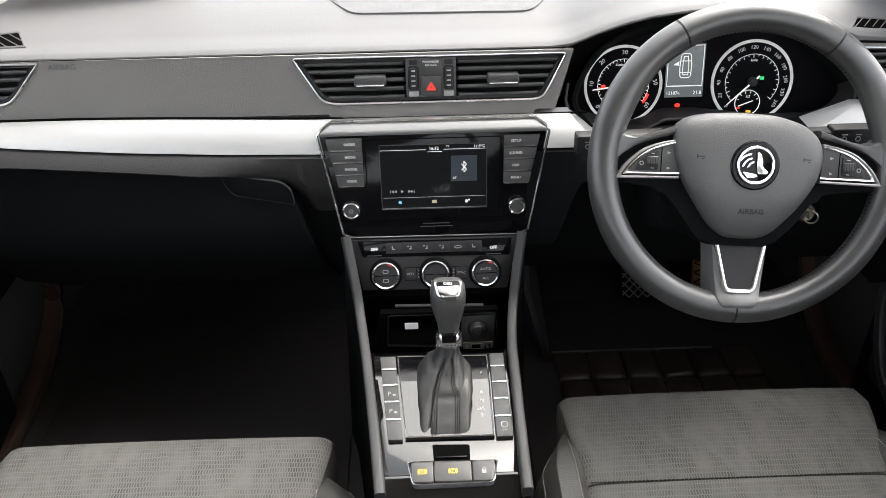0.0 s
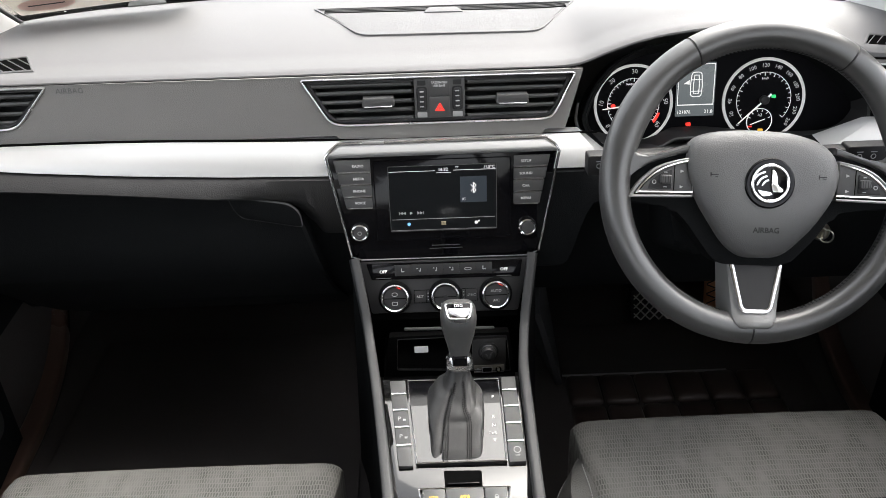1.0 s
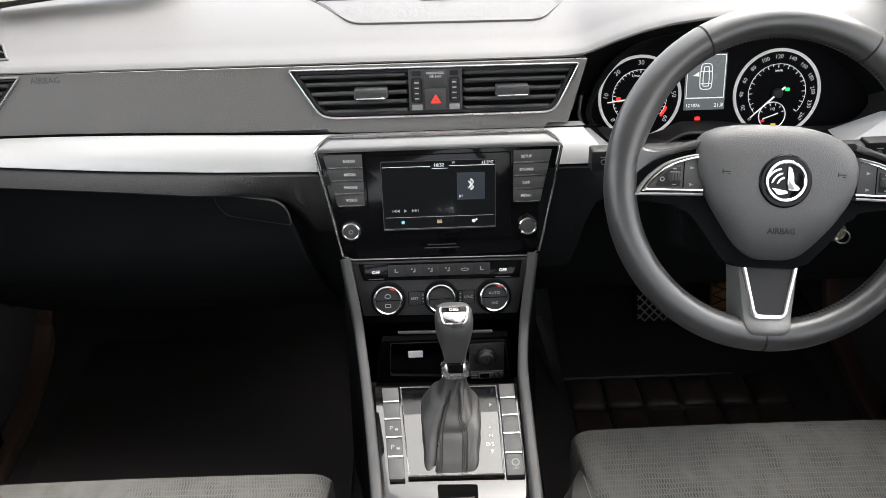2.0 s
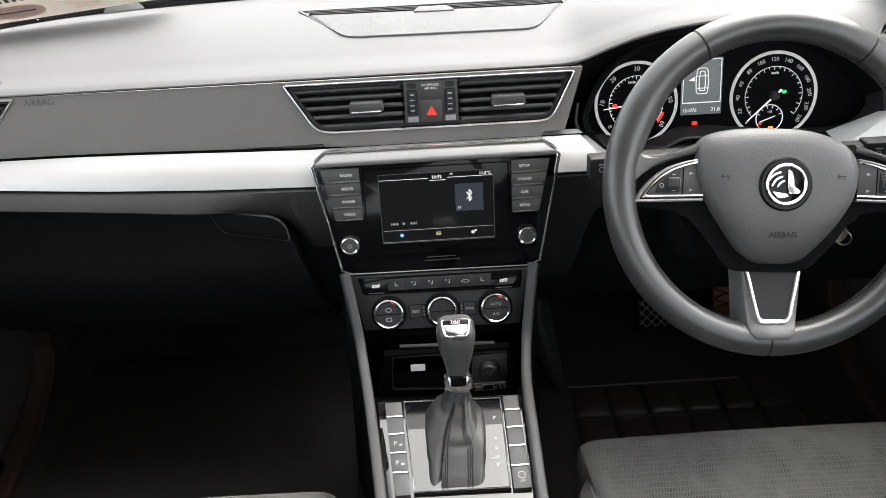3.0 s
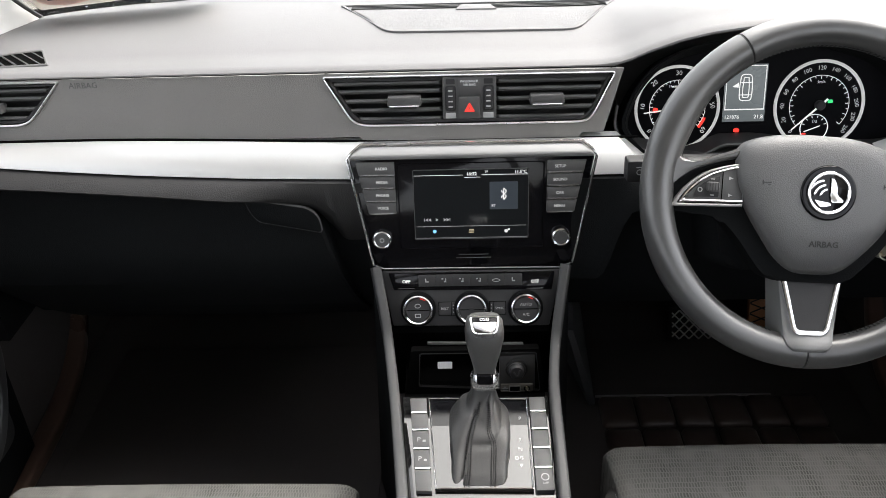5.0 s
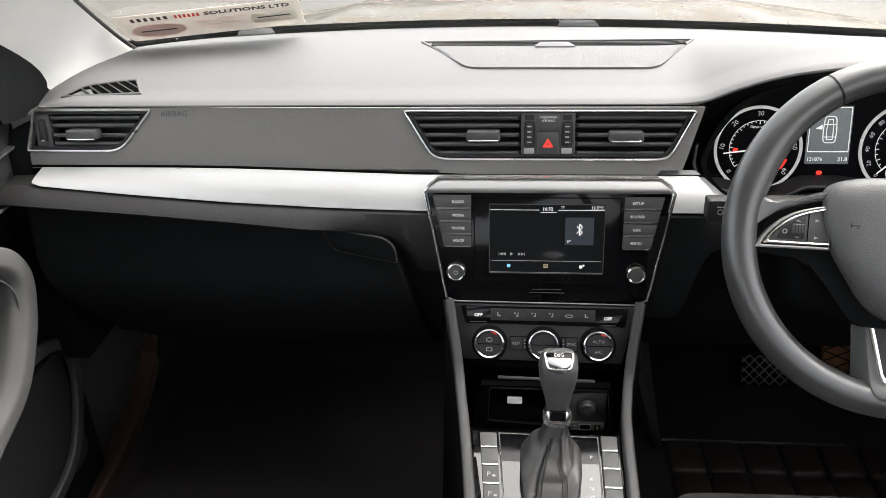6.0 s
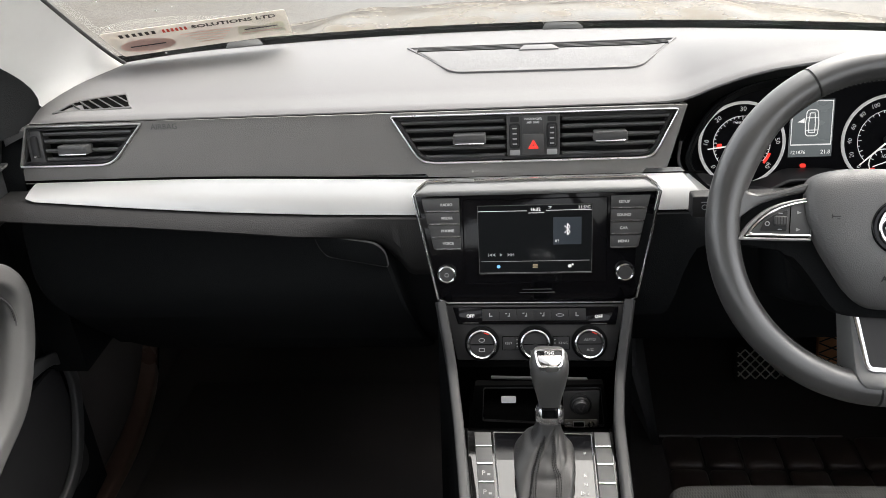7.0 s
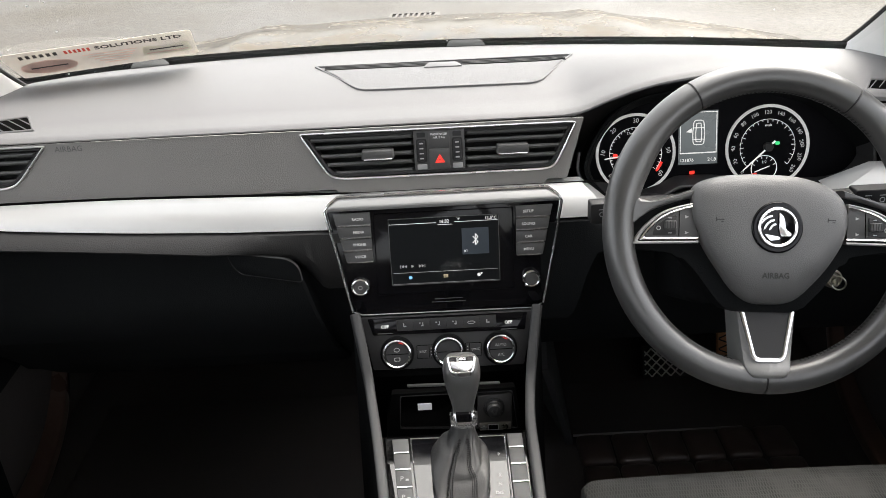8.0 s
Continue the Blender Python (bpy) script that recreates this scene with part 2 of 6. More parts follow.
def plate_with_holes(m, outer, holes, h0, h1):
    bm = bmesh.new()
    edges = []
    for loop in (outer, *holes):
        vs = [bm.verts.new(m @ Vector((x, y, h1))) for x, y in loop]
        edges += [bm.edges.new((vs[i], vs[(i + 1) % len(vs)])) for i in range(len(vs))]
    bmesh.ops.triangle_fill(bm, edges=edges, use_beauty=True)
    back = m.to_3x3() @ Vector((0, 0, h0 - h1))
    for e in edges:
        a, b = e.verts
        c, d = bm.verts.new(b.co + back), bm.verts.new(a.co + back)
        bm.faces.new((a, b, c, d))
    bmesh.ops.remove_doubles(bm, verts=bm.verts, dist=1e-6)
    return bm


def smooth_path(pts, n=8):
    """A Catmull-Rom line through the points."""
    p = [Vector(q) for q in pts]
    p = [2 * p[0] - p[1]] + p + [2 * p[-1] - p[-2]]
    out = []
    for i in range(1, len(p) - 2):
        for j in range(n):
            t = j / n
            out.append(0.5 * (2 * p[i] + (p[i + 1] - p[i - 1]) * t + (2 * p[i - 1] - 5 * p[i] + 4 * p[i + 1] - p[i + 2]) * t * t
                              + (3 * p[i] - p[i - 1] - 3 * p[i + 1] + p[i + 2]) * t ** 3))
    out.append(p[-2])
    return out


def sweep(path, prof, up=(0, 0, 1), closed=False, scales=None, bm=None):
    """A profile of (side, up) points carried along a path."""
    path = [Vector(p) for p in path]
    k, rings = len(path), []
    for i, p in enumerate(path):
        a = path[i - 1] if (i or closed) else p
        b = path[(i + 1) % k] if (i < k - 1 or closed) else p
        t = (b - a).normalized()
        s = t.cross(Vector(up)).normalized()
        w = s.cross(t)
        f = scales[i] if scales else 1
        rings.append([p + (s * x + w * y) * f for x, y in prof])
    if closed:
        return loft(rings + rings[:1], caps=False, bm=bm)
    return loft(rings, bm=bm)


def lathe(m, prof, n=32, bm=None):
    bm = bm or bmesh.new()
    rings = []
    for r, h in prof:
        rings.append([m @ Vector((r * math.cos(2 * math.pi * i / n), r * math.sin(2 * math.pi * i / n), h)) for i in range(n)])
    return loft(rings, bm=bm)


def letters(m, text, size, x=0.0, y=0.0, h=0.0005, align="CENTER", turn=0.0, bold=0.0):
    """Raised writing in the built-in font, on a frame."""
    cu = bpy.data.curves.new("writing", "FONT")
    cu.body, cu.size, cu.align_x, cu.align_y, cu.resolution_u, cu.extrude, cu.offset = text, size, align, "CENTER", 2, 0.0001, bold
    ob = bpy.data.objects.new("writing", cu)
    me = ob.to_mesh()
    bm = bmesh.new()
    bm.from_mesh(me)
    ob.to_mesh_clear()
    bpy.data.objects.remove(ob)
    bpy.data.curves.remove(cu)
    bm.transform(m @ Matrix.Translation((x, y, h)) @ Matrix.Rotation(turn, 4, "Z"))
    return bm


def join(*bms):
    out = bmesh.new()
    for b in bms:
        me = bpy.data.meshes.new("tmp")
        b.to_mesh(me)
        b.free()
        out.from_mesh(me)
        bpy.data.meshes.remove(me)
    return out


def table(x, rows):
    """Linear look-up."""
    if x <= rows[0][0]:
        return rows[0][1]
    for (a, u), (b, v) in zip(rows, rows[1:]):
        if x <= b:
            t = (x - a) / (b - a)
            return u + (v - u) * t
    return rows[-1][1]


def soft(t):
    t = min(max(t, 0), 1)
    return t * t * (3 - 2 * t)


def box(x0, y0, z0, x1, y1, z1, bev=0.0, seg=2):
    bm = prism(Matrix.Identity(4), rect(x0, y0, x1, y1), z0, z1)
    if bev:
        bmesh.ops.bevel(bm, geom=list(bm.edges), offset=bev, segments=seg, affect="EDGES", profile=0.5)
    return bm


# working frames of the cabin
FA = fr((0, 1.035, 0.937), (0, 0.015, 0.081))       # face of the dash with the air vents
FRAD = fr((0, 0.98, 0.78), (0, 0.025, 0.142))       # face of the radio
FK = fr((0, 0.938, 0.70), (0, 0.037, 0.075))        # face of the climate panel
FP = fr((0, 0.8257, 0.6796), (0, 0.995, 0.098)) @ Matrix.Diagonal((1, 1.085, 1, 1))         # top of the console
FG = fr((0.355, 1.10, 0.94), (0, 0.25, 0.97))       # dials
RAKE = radians(27)
FW = fr((0.3717, 0.8601, 0.9342), (0, math.sin(RAKE), math.cos(RAKE))) @ Matrix.Rotation(radians(-3.7), 4, "Z")  # steering wheel

# ---- outside ----
def build_ground():
    bm = bmesh.new()
    n = 40
    xs = [-400 + 800 * i / n for i in range(n + 1)]
    vs = [[bm.verts.new((x, y, 0)) for x in xs] for y in xs]
    for a, b in zip(vs, vs[1:]):
        for i in range(n):
            bm.faces.new((a[i], a[i + 1], b[i + 1], b[i]))
    g = new("ground", mesh_of(bm, "ground", M_ASPHALT, False))
    return tagged(g, "worn grey-brown asphalt of a yard, damp in places", "ground", kind="structure")


def build_drain():
    d = thing("drain_cover", (-0.11, 6.385, 0), "rusty cast iron drain grate set in asphalt", "drain cover")
    m = Matrix.Translation((-0.11, 6.385, 0.0)) @ Matrix.Rotation(radians(-3), 4, "Z") @ Matrix.Diagonal((0.88, 0.62, 1, 1))
    part("frame", band(m, rect(-0.22, -0.2, 0.22, 0.2), rect(-0.195, -0.175, 0.195, 0.175), 0.0, 0.016), M_IRON, d)
    part("sump", prism(m, rect(-0.194, -0.174, 0.194, 0.174), 0.0, 0.004), M_RUBBER, d)
    for i in range(8):
        x = -0.17 + 0.0485 * i
        b = bmesh.new()
        add_prism(b, m, [(x - 0.012, -0.174), (x + 0.012, -0.174), (x + 0.03, 0.174), (x + 0.006, 0.174)], 0.0, 0.015, 0.003)
        part("bar", b, M_IRON, d)


def build_bonnet():
    rings = []
    for i in range(41):
        x = -0.88 + 1.76 * i / 40
        drop = 0.035 * abs(x / 0.6) ** 2.2
        rise = 0.012 * math.exp(-((abs(x) - 0.42) / 0.06) ** 2)
        prof = [(1.60, 0.90), (1.60, 0.945), (1.70, 0.955), (1.82, 0.957), (1.98, 0.945), (2.2, 0.91), (2.42, 0.85), (2.5, 0.78), (2.5, 0.70), (1.62, 0.86)]
        rings.append([(x * (1 - 0.04 * (y - 1.6)), y, z - drop + rise) for y, z in prof])
    b = part("bonnet", loft(rings), M_PAINT)
    tagged(b, "dark brown car bonnet, blotched for reflections, seen past the windscreen", "bonnet")
    rings = []
    for i in range(33):
        x = -0.74 + 1.48 * i / 32
        y = 1.455 - 0.30 * x * x
        rings.append([(x, y, 0.955), (x, y, 0.985), (x, y + 0.03, 0.992), (x, y + 0.14, 0.965), (x, y + 0.14, 0.93)])
    c = part("cowl_panel", loft(rings), M_RUBBER)
    tagged(c, "black plastic scuttle panel below the windscreen", "scuttle panel")
    for x0 in (-0.36, 0.05):
        w = thing("windscreen_wiper", (x0, 1.47, 0.99), "black wiper arm parked at the foot of the windscreen", "wiper", group="wipers")
        pth = [(x0, 1.455, 1.0), (x0 + 0.15, 1.46, 1.004), (x0 + 0.45, 1.43, 1.0)]
        part("arm", sweep(smooth_path(pth), circle(0, 0, 0.008, 8)), M_RUBBER, w)
        part("spindle", lathe(fr((x0, 1.455, 0.985), (0, 1, 0)), [(0.016, 0), (0.016, 0.015), (0.012, 0.024)], 16), M_BLACK, w)


def build_mirror():
    r = thing("rear_view_mirror", (0.02, 0.86, 1.33), "black rear-view mirror hung from the windscreen", "mirror")
    m = fr((0.02, 0.795, 1.315), (0, 0.12, 1))
    o = rounded(rect(-0.125, -0.034, 0.125, 0.034), 0.026, 5)
    part("housing", prism(m, o, -0.028, 0.0, 0.006, 3), M_BLACK, r)
    part("glass", prism(m, inset(o, 0.005), -0.002, 0.001), M_CHROME, r, "mirror glass")
    part("stalk", sweep(smooth_path([(0.02, 0.82, 1.325), (0.02, 0.845, 1.34), (0.02, 0.875, 1.337)]), circle(0, 0, 0.012, 12), up=(1, 0, 0)), M_BLACK, r)


M_DROP = mat("clear_water", (0.75, 0.76, 0.76), 0.08, var=0.0)


# ---- shell of the car ----
def yw(x):
    return 1.412 - 0.27 * (x + 0.10) ** 2 - 1.2 * max(0.0, -0.5 - x) ** 2


def build_shell():
    f = part("floor", box(-0.80, -1.7, 0.26, 0.80, 1.75, 0.29), M_CARPET)
    tagged(f, "black carpeted car floor", "floor", kind="structure")
    w = part("wall_front", box(-0.80, 1.62, 0.29, 0.80, 1.66, 0.93), M_CARPET)
    tagged(w, "dark bulkhead in front of the footwells", "wall", kind="structure")
    # Rear walls are out of view; their height limits the light from behind.
    w = part("wall_back", box(-0.80, -1.7, 0.29, 0.80, -1.66, 1.12), M_CARPET)
    tagged(w, "plain dark unseen wall that limits light from behind the cabin", "wall", kind="structure")
    for s in (-1, 1):
        w = part("wall_quarter", box(*((-0.84, -1.66, 0.88, -0.78, -0.42, 1.03) if s < 0 else (0.78, -1.66, 0.88, 0.84, -0.42, 1.03))), M_CARPET)
        tagged(w, "plain dark unseen rear side that limits light into the cabin", "wall", kind="structure")
    for s, nm in ((-1, "wall_left"), (1, "wall_right")):
        w = part(nm, box(*((-0.84, -1.7, 0.29, -0.80, 1.62, 0.88) if s < 0 else (0.80, -1.7, 0.29, 0.84, 1.62, 0.88))), M_CARPET)
        tagged(w, "plain dark side of the car body", "wall", kind="structure")
    rings = []
    for y, z, hw in ((-1.25, 1.46, 0.66), (-0.85, 1.50, 0.70), (0.0, 1.515, 0.72), (0.40, 1.500, 0.70), (0.62, 1.462, 0.66), (0.76, 1.420, 0.62)):
        rings.append([(-hw, y, z - 0.03), (-hw * 0.9, y, z - 0.006), (0, y, z), (hw * 0.9, y, z - 0.006), (hw, y, z - 0.03), (hw, y, z + 0.02), (0, y, z + 0.04), (-hw, y, z + 0.02)])
    r = part("ceiling", loft(rings), M_ROOF)
    tagged(r, "pale cloth car headliner", "ceiling", kind="structure")
    for s in (-1, 1):
        # Added cover that keeps light from leaking in past the dash end.
        w = part("side_light_cover", box(*((-0.84, 1.10, 0.88, -0.705, 1.56, 0.91) if s < 0 else (0.705, 1.10, 0.88, 0.84, 1.56, 0.91))), M_BLACK)
        tagged(w, "plain dark cover added to stop light beside the dashboard end", "panel", kind="structure")
        p = sweep(smooth_path([(s * 0.80, -1.66, 0.96), (s * 0.76, -1.25, 1.3), (s * 0.68, -0.82, 1.51)]), rect(-0.05, -0.03, 0.05, 0.03))
        tagged(part("rear_pillar", p, M_PILLAR), "pale trimmed rear roof pillar", "pillar", kind="structure")
        p = sweep(smooth_path([(s * 0.80, -0.35, 0.96), (s * 0.76, -0.38, 1.3), (s * 0.64, -0.42, 1.51)]), rect(-0.03, -0.06, 0.03, 0.06))
        tagged(part("door_pillar", p, M_PILLAR), "pale trimmed middle roof pillar", "pillar", kind="structure")
    # Added cover that keeps light from leaking in under the windscreen.
    w = part("front_light_cover", box(-0.80, 1.44, 0.90, 0.80, 1.66, 0.93), M_BLACK)
    tagged(w, "plain dark cover added to stop light below the windscreen", "panel", kind="structure")
    # windscreen: a bowed pane from the dash to the roof
    rows = []
    for j in range(9):
        t = j / 8
        row = []
        for i in range(25):
            x = (-0.70 + 1.40 * i / 24) * (1 - 0.13 * t)
            row.append((x, (yw(x) + 0.025) * (1 - t) + (0.74 - 0.12 * x * x) * t, 1.008 * (1 - t) + 1.413 * t))
        rows.append(row)
    g = part("windscreen", loft(rows, closed=False), M_GLASS)
    g.visible_shadow = False
    tagged(g, "clear bowed car windscreen", "windscreen", kind="structure")
    bms, rng = [], random.Random(5)
    for k in range(46):
        t, u = rng.uniform(0.05, 0.45), rng.uniform(0, 1)
        x = (-0.66 + 0.16 * u) * (1 - 0.13 * t) if k < 24 else (-0.3 + 0.95 * u) * (1 - 0.13 * t)
        c = Vector((x, (yw(x) + 0.027) * (1 - t) + (0.742 - 0.12 * x * x) * t, 1.009 * (1 - t) + 1.414 * t))
        r = rng.uniform(0.0006, 0.0019)
        bms.append(lathe(fr(c, (0, -0.86, 0.5)), [(r, 0), (r * 0.8, r * 0.4), (r * 0.3, r * 0.6)], 8))
    dr = part("water_drops", join(*bms), M_DROP)
    tagged(dr, "small clear water drops on the windscreen", "water drops", kind="stuff")
    # front pillars
    for s in (-1, 1):
        rings = []
        for i in range(36):
            t = -0.08 + 1.08 * i / 35
            flare = math.exp(-max(t, 0) * 16)
            a = Vector((-0.640 + 0.075 * t + 0.01 * flare, 1.285 - 0.68 * t + 0.02 * flare, 1.022 + 0.48 * t - 0.01 * flare))
            foot = math.exp(-max(t, 0) * 20)
            b = Vector((-0.712 + 0.07 * t + 0.034 * foot, 1.165 - 0.70 * t - 0.044 * foot, 1.002 + 0.52 * t + 0.008 * foot))
            mid = (a + b) / 2 + Vector((0.032 + 0.010 * foot, 0.006 - 0.012 * foot, 0.034 - 0.030 * foot))
            out = Vector((-0.05, 0.03, 0.02))
            ring = []
            for k in range(9):
                u = k / 8
                ring.append((1 - u) ** 2 * a + 2 * u * (1 - u) * mid + u * u * b)
            ring += [b + out, a + out]
            rings.append([(p.x * -s, p.y, p.z) for p in ring])
        edge = [Vector(r[0]) + Vector((s * 0.002, 0.004, 0.003)) for r in rings]
        tagged(part("pillar_seal", sweep(edge, circle(0, 0, 0.0035, 8)), M_RUBBER), "black rubber edge along the windscreen pillar", "seal", kind="structure")
        tagged(part("front_pillar", loft(rings), M_PILLAR), "pale grey trimmed windscreen pillar", "pillar", kind="structure")


# ---- dashboard ----
HOOD = [(0.13, 1.016), (0.165, 1.0165), (0.19, 1.020), (0.2087, 1.0275), (0.2228, 1.0335), (0.2578, 1.0455), (0.293, 1.0535), (0.335, 1.0590), (0.378, 1.0620), (0.414, 1.0620), (0.455, 1.0590), (0.495, 1.0515), (0.525, 1.0400), (0.550, 1.0275), (0.572, 1.0195), (0.60, 1.0170), (0.64, 1.0155), (0.70, 1.013)]
STRIP_LOW = [(-0.68, 0.928), (-0.664, 0.9245), (-0.54, 0.9130), (-0.415, 0.9035), (-0.28, 0.8965), (-0.15, 0.893), (0.15, 0.893), (0.7, 0.893)]
KNEE = [(-0.70, 0.906), (-0.657, 0.9025), (-0.527, 0.8935), (-0.40, 0.883), (-0.288, 0.8722), (-0.237, 0.8636), (-0.201, 0.8465), (-0.190, 0.8216), (-0.182, 0.785), (-0.17, 0.75)]


def end_drop(x):
    """How far the pad rolls down towards the doors."""
    return 0.012 * max(0.0, (-x - 0.625) / 0.06) ** 1.8 + 0.016 * max(0.0, (x - 0.64) / 0.06) ** 1.8


def pad_z(x, y):
    """Height of the top pad."""
    y0 = yw(x)
    t = (y - y0) / (1.066 - y0)
    swell = 0.009 * math.sin(math.pi * min(max(t, 0.0) * 0.95, 1)) - 0.0115 * max(0.0, (t - 0.45) / 0.47) ** 2
    return 1.028 + swell + (table(x, HOOD) - 1.016) * soft((t - 0.12) * 1.25) - end_drop(x)


def drape(bm):
    """Lays a thing that was built flat at height nought on the top pad."""
    for v in bm.verts:
        v.co.z += pad_z(v.co.x, v.co.y) + 0.0012
    return bm


def dash_ring(x):
    y0 = yw(x)
    zf = table(x, HOOD) - end_drop(x)
    pts = [(y0 + 0.02, 0.985), (y0, pad_z(x, y0) - 0.002)]
    for t in (0.08, 0.16, 0.25, 0.33, 0.41, 0.49, 0.57, 0.65, 0.72, 0.79, 0.85, 0.91):
        y = y0 + (1.066 - y0) * t
        pts.append((y, pad_z(x, y)))
    pts += [(1.0665, zf + 0.0058), (1.060, zf + 0.0040), (1.0555, zf + 0.0012), (1.0548, zf - 0.0012)]
    if 0.185 < x < 0.560:
        pts += [(1.0575, zf - 0.0028), (1.09, zf - 0.0045), (1.17, zf - 0.018)]
    else:
        pts += [(1.0545, zf - 0.006), (1.056, 1.006), (1.17, 1.0)]
    pts += [(1.19, 0.93), (1.19, 0.86), (1.36, 0.84)]
    return [(x, y, z) for y, z in pts]


def build_dashboard():
    d = thing("dashboard", (0, 1.2, 0.86), "grey soft-touch plastic car dashboard with silver trim strip", "dashboard")
    part("top_pad", loft([dash_ring(-0.715 + 1.43 * i / 130) for i in range(131)]), M_TOP, d, "pale-lit grained grey top pad")
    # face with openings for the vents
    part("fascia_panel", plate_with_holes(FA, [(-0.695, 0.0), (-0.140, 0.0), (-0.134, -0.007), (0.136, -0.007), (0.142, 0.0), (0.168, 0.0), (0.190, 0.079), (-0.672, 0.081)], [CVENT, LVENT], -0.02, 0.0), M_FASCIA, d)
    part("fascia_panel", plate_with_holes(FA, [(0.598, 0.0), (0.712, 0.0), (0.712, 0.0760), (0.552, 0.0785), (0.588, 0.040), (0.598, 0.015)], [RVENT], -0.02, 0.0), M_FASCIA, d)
    part("airbag_lettering", letters(FA, "AIRBAG", 0.0105, -0.483, 0.0725, 0.0003), M_EMBOSS, d, "embossed lettering with its shading put into a darker colour")
    # Black beads give the joints between dash panels their shadow line.
    part("seam", sweep([(-0.668 + 0.848 * i / 30, 1.0492, 1.0172) for i in range(31)], circle(0, 0, 0.0006, 8)), M_VOID, d, "thin dark joint")
    part("seam", sweep([(-0.688 + 0.900 * i / 60, 1.0325 + 0.002 * soft((-0.688 + 0.9 * i / 60 + 0.16) / 0.04), 0.9415 - 0.0100 * soft((-0.688 + 0.900 * i / 60 + 0.5) / 0.45) - 0.0015 * soft((-0.688 + 0.9 * i / 60 + 0.16) / 0.04)) for i in range(61)], circle(0, 0, 0.0017, 8)), M_VOID, d, "thin dark joint")
    part("seam", sweep([(0.560 + 0.14 * i / 30, 1.0488, 1.0150 - 0.0065 * max(0.0, i / 30 - 0.1)) for i in range(31)], circle(0, 0, 0.0016, 8)), M_VOID, d, "thin dark joint")
    # silver strip
    for x0, x1 in ((-0.674, -0.126), (0.128, 0.232), (0.580, 0.715)):
        rings = []
        for i in range(61):
            x = x0 + (x1 - x0) * i / 60
            zb, zt = table(x, STRIP_LOW), 0.941 - 0.010 * soft((x + 0.5) / 0.45)
            e = min(1.0, 0.35 + (x - x0) / 0.016) if x0 < -0.6 else 1.0
            e = math.sqrt(1 - (1 - e) ** 2)
            zc = zt - (zt - zb) * 0.3
            zb, zt = zc + (zb - zc) * e, zc + (zt - zc) * e
            ring = [(1.05, zb), (1.003, zb)]
            for k in range(7):
                u = k / 6
                ring.append((1.000 + 0.030 * u - 0.006 * math.sin(math.pi * u), zb + 0.002 + (zt - zb - 0.003) * u))
            ring += [(1.036, zt), (1.05, zt)]
            if x1 < 0.3 and x0 > 0:  # slanted end beside the instruments
                f = (x - x0) / (x1 - x0)
                rings.append([(x - 0.045 * f * min(1, max(0, (z - zb) / (zt - zb))), y, z) for y, z in ring])
            elif x0 > 0.5:
                f = 1 - (x - x0) / (x1 - x0)
                rings.append([(x - 0.100 * f * (1 - min(1, max(0, (z - zb) / (zt - zb)))), y, z) for y, z in ring])
            else:
                rings.append([(x, y, z) for y, z in ring])
        part("silver_strip", loft(rings), M_SILVER, d, "satin silver trim strip")
    # dark roll below the strip, which widens towards the radio; driver's half darker
    for x0, x1, sgn in ((-0.715, -0.128, 1), (0.128, 0.72, -1)):
        rings = []
        for i in range(81):
            x = x0 + (x1 - x0) * i / 80
            zb = table(x if sgn > 0 else -x, KNEE)
            zt = max(table(x, STRIP_LOW), zb + 0.014)
            back = 0.019 * soft((x + 0.32) / 0.12) if sgn > 0 else 0.0
            tuck = min(0.055, 0.62 * max(0.0, zt - zb - 0.035)) if sgn > 0 else 0.0
            ring = [(1.05, zt), (1.004, zt), (0.997, zt - 0.003), (0.990 + back * 0.2, (zt * 2 + zb) / 3), (0.982 + back * 0.6 + tuck * 0.45, (zt + zb * 2) / 3), (0.979 + back + tuck, zb + 0.003), (0.982 + back + tuck, zb), (1.06, zb - 0.004)]
            rings.append([(x, y, z) for y, z in ring])
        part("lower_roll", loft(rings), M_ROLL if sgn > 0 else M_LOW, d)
    # structure behind and below
    for x0, x1 in ((-0.715, -0.13), (0.13, 0.72)):
        rings = []
        for i in range(9):
            x = x0 + (x1 - x0) * i / 8
            end = 0.07 * max(0.0, 1 - (x + 0.715) / 0.073) if x < 0 else 0.0
            rings.append([(x + end * min(1, max(0, (0.86 - z) / 0.16)), y, z) for y, z in ((1.05, 0.94 if x < 0 else 0.885), (1.015, 0.90 if x < 0 else 0.875), (1.025, 0.84), (1.02, 0.76), (1.03, 0.70), (1.07, 0.65), (1.2, 0.62), (1.45, 0.62), (1.45, 0.94 if x < 0 else 0.885))])
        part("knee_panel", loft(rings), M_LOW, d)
    for sg in (-1, 1):
        b = loft([[(sg * x, y, z) for y, z in ((1.035, 0.62), (1.03, 0.90), (1.036, 0.96), (1.06, 0.992), (1.16, 1.005), (1.42, 0.98), (1.42, 0.62))] for x in (0.690, 0.700, 0.79)])
        part("end_cap", b, M_LOW, d, "dark end of the dashboard")
    # seat of the windscreen
    rings = []
    for i in range(41):
        x = -0.70 + 1.40 * i / 40
        y = yw(x)
        rings.append([(x, y - 0.002, 1.015), (x, y - 0.002, 1.0335), (x, y + 0.002, 1.0375), (x, y + 0.008, 1.034), (x, y + 0.022, 1.0)])
    part("edge_seal", loft(rings), M_VOID, d, "black rubber edge under the glass")


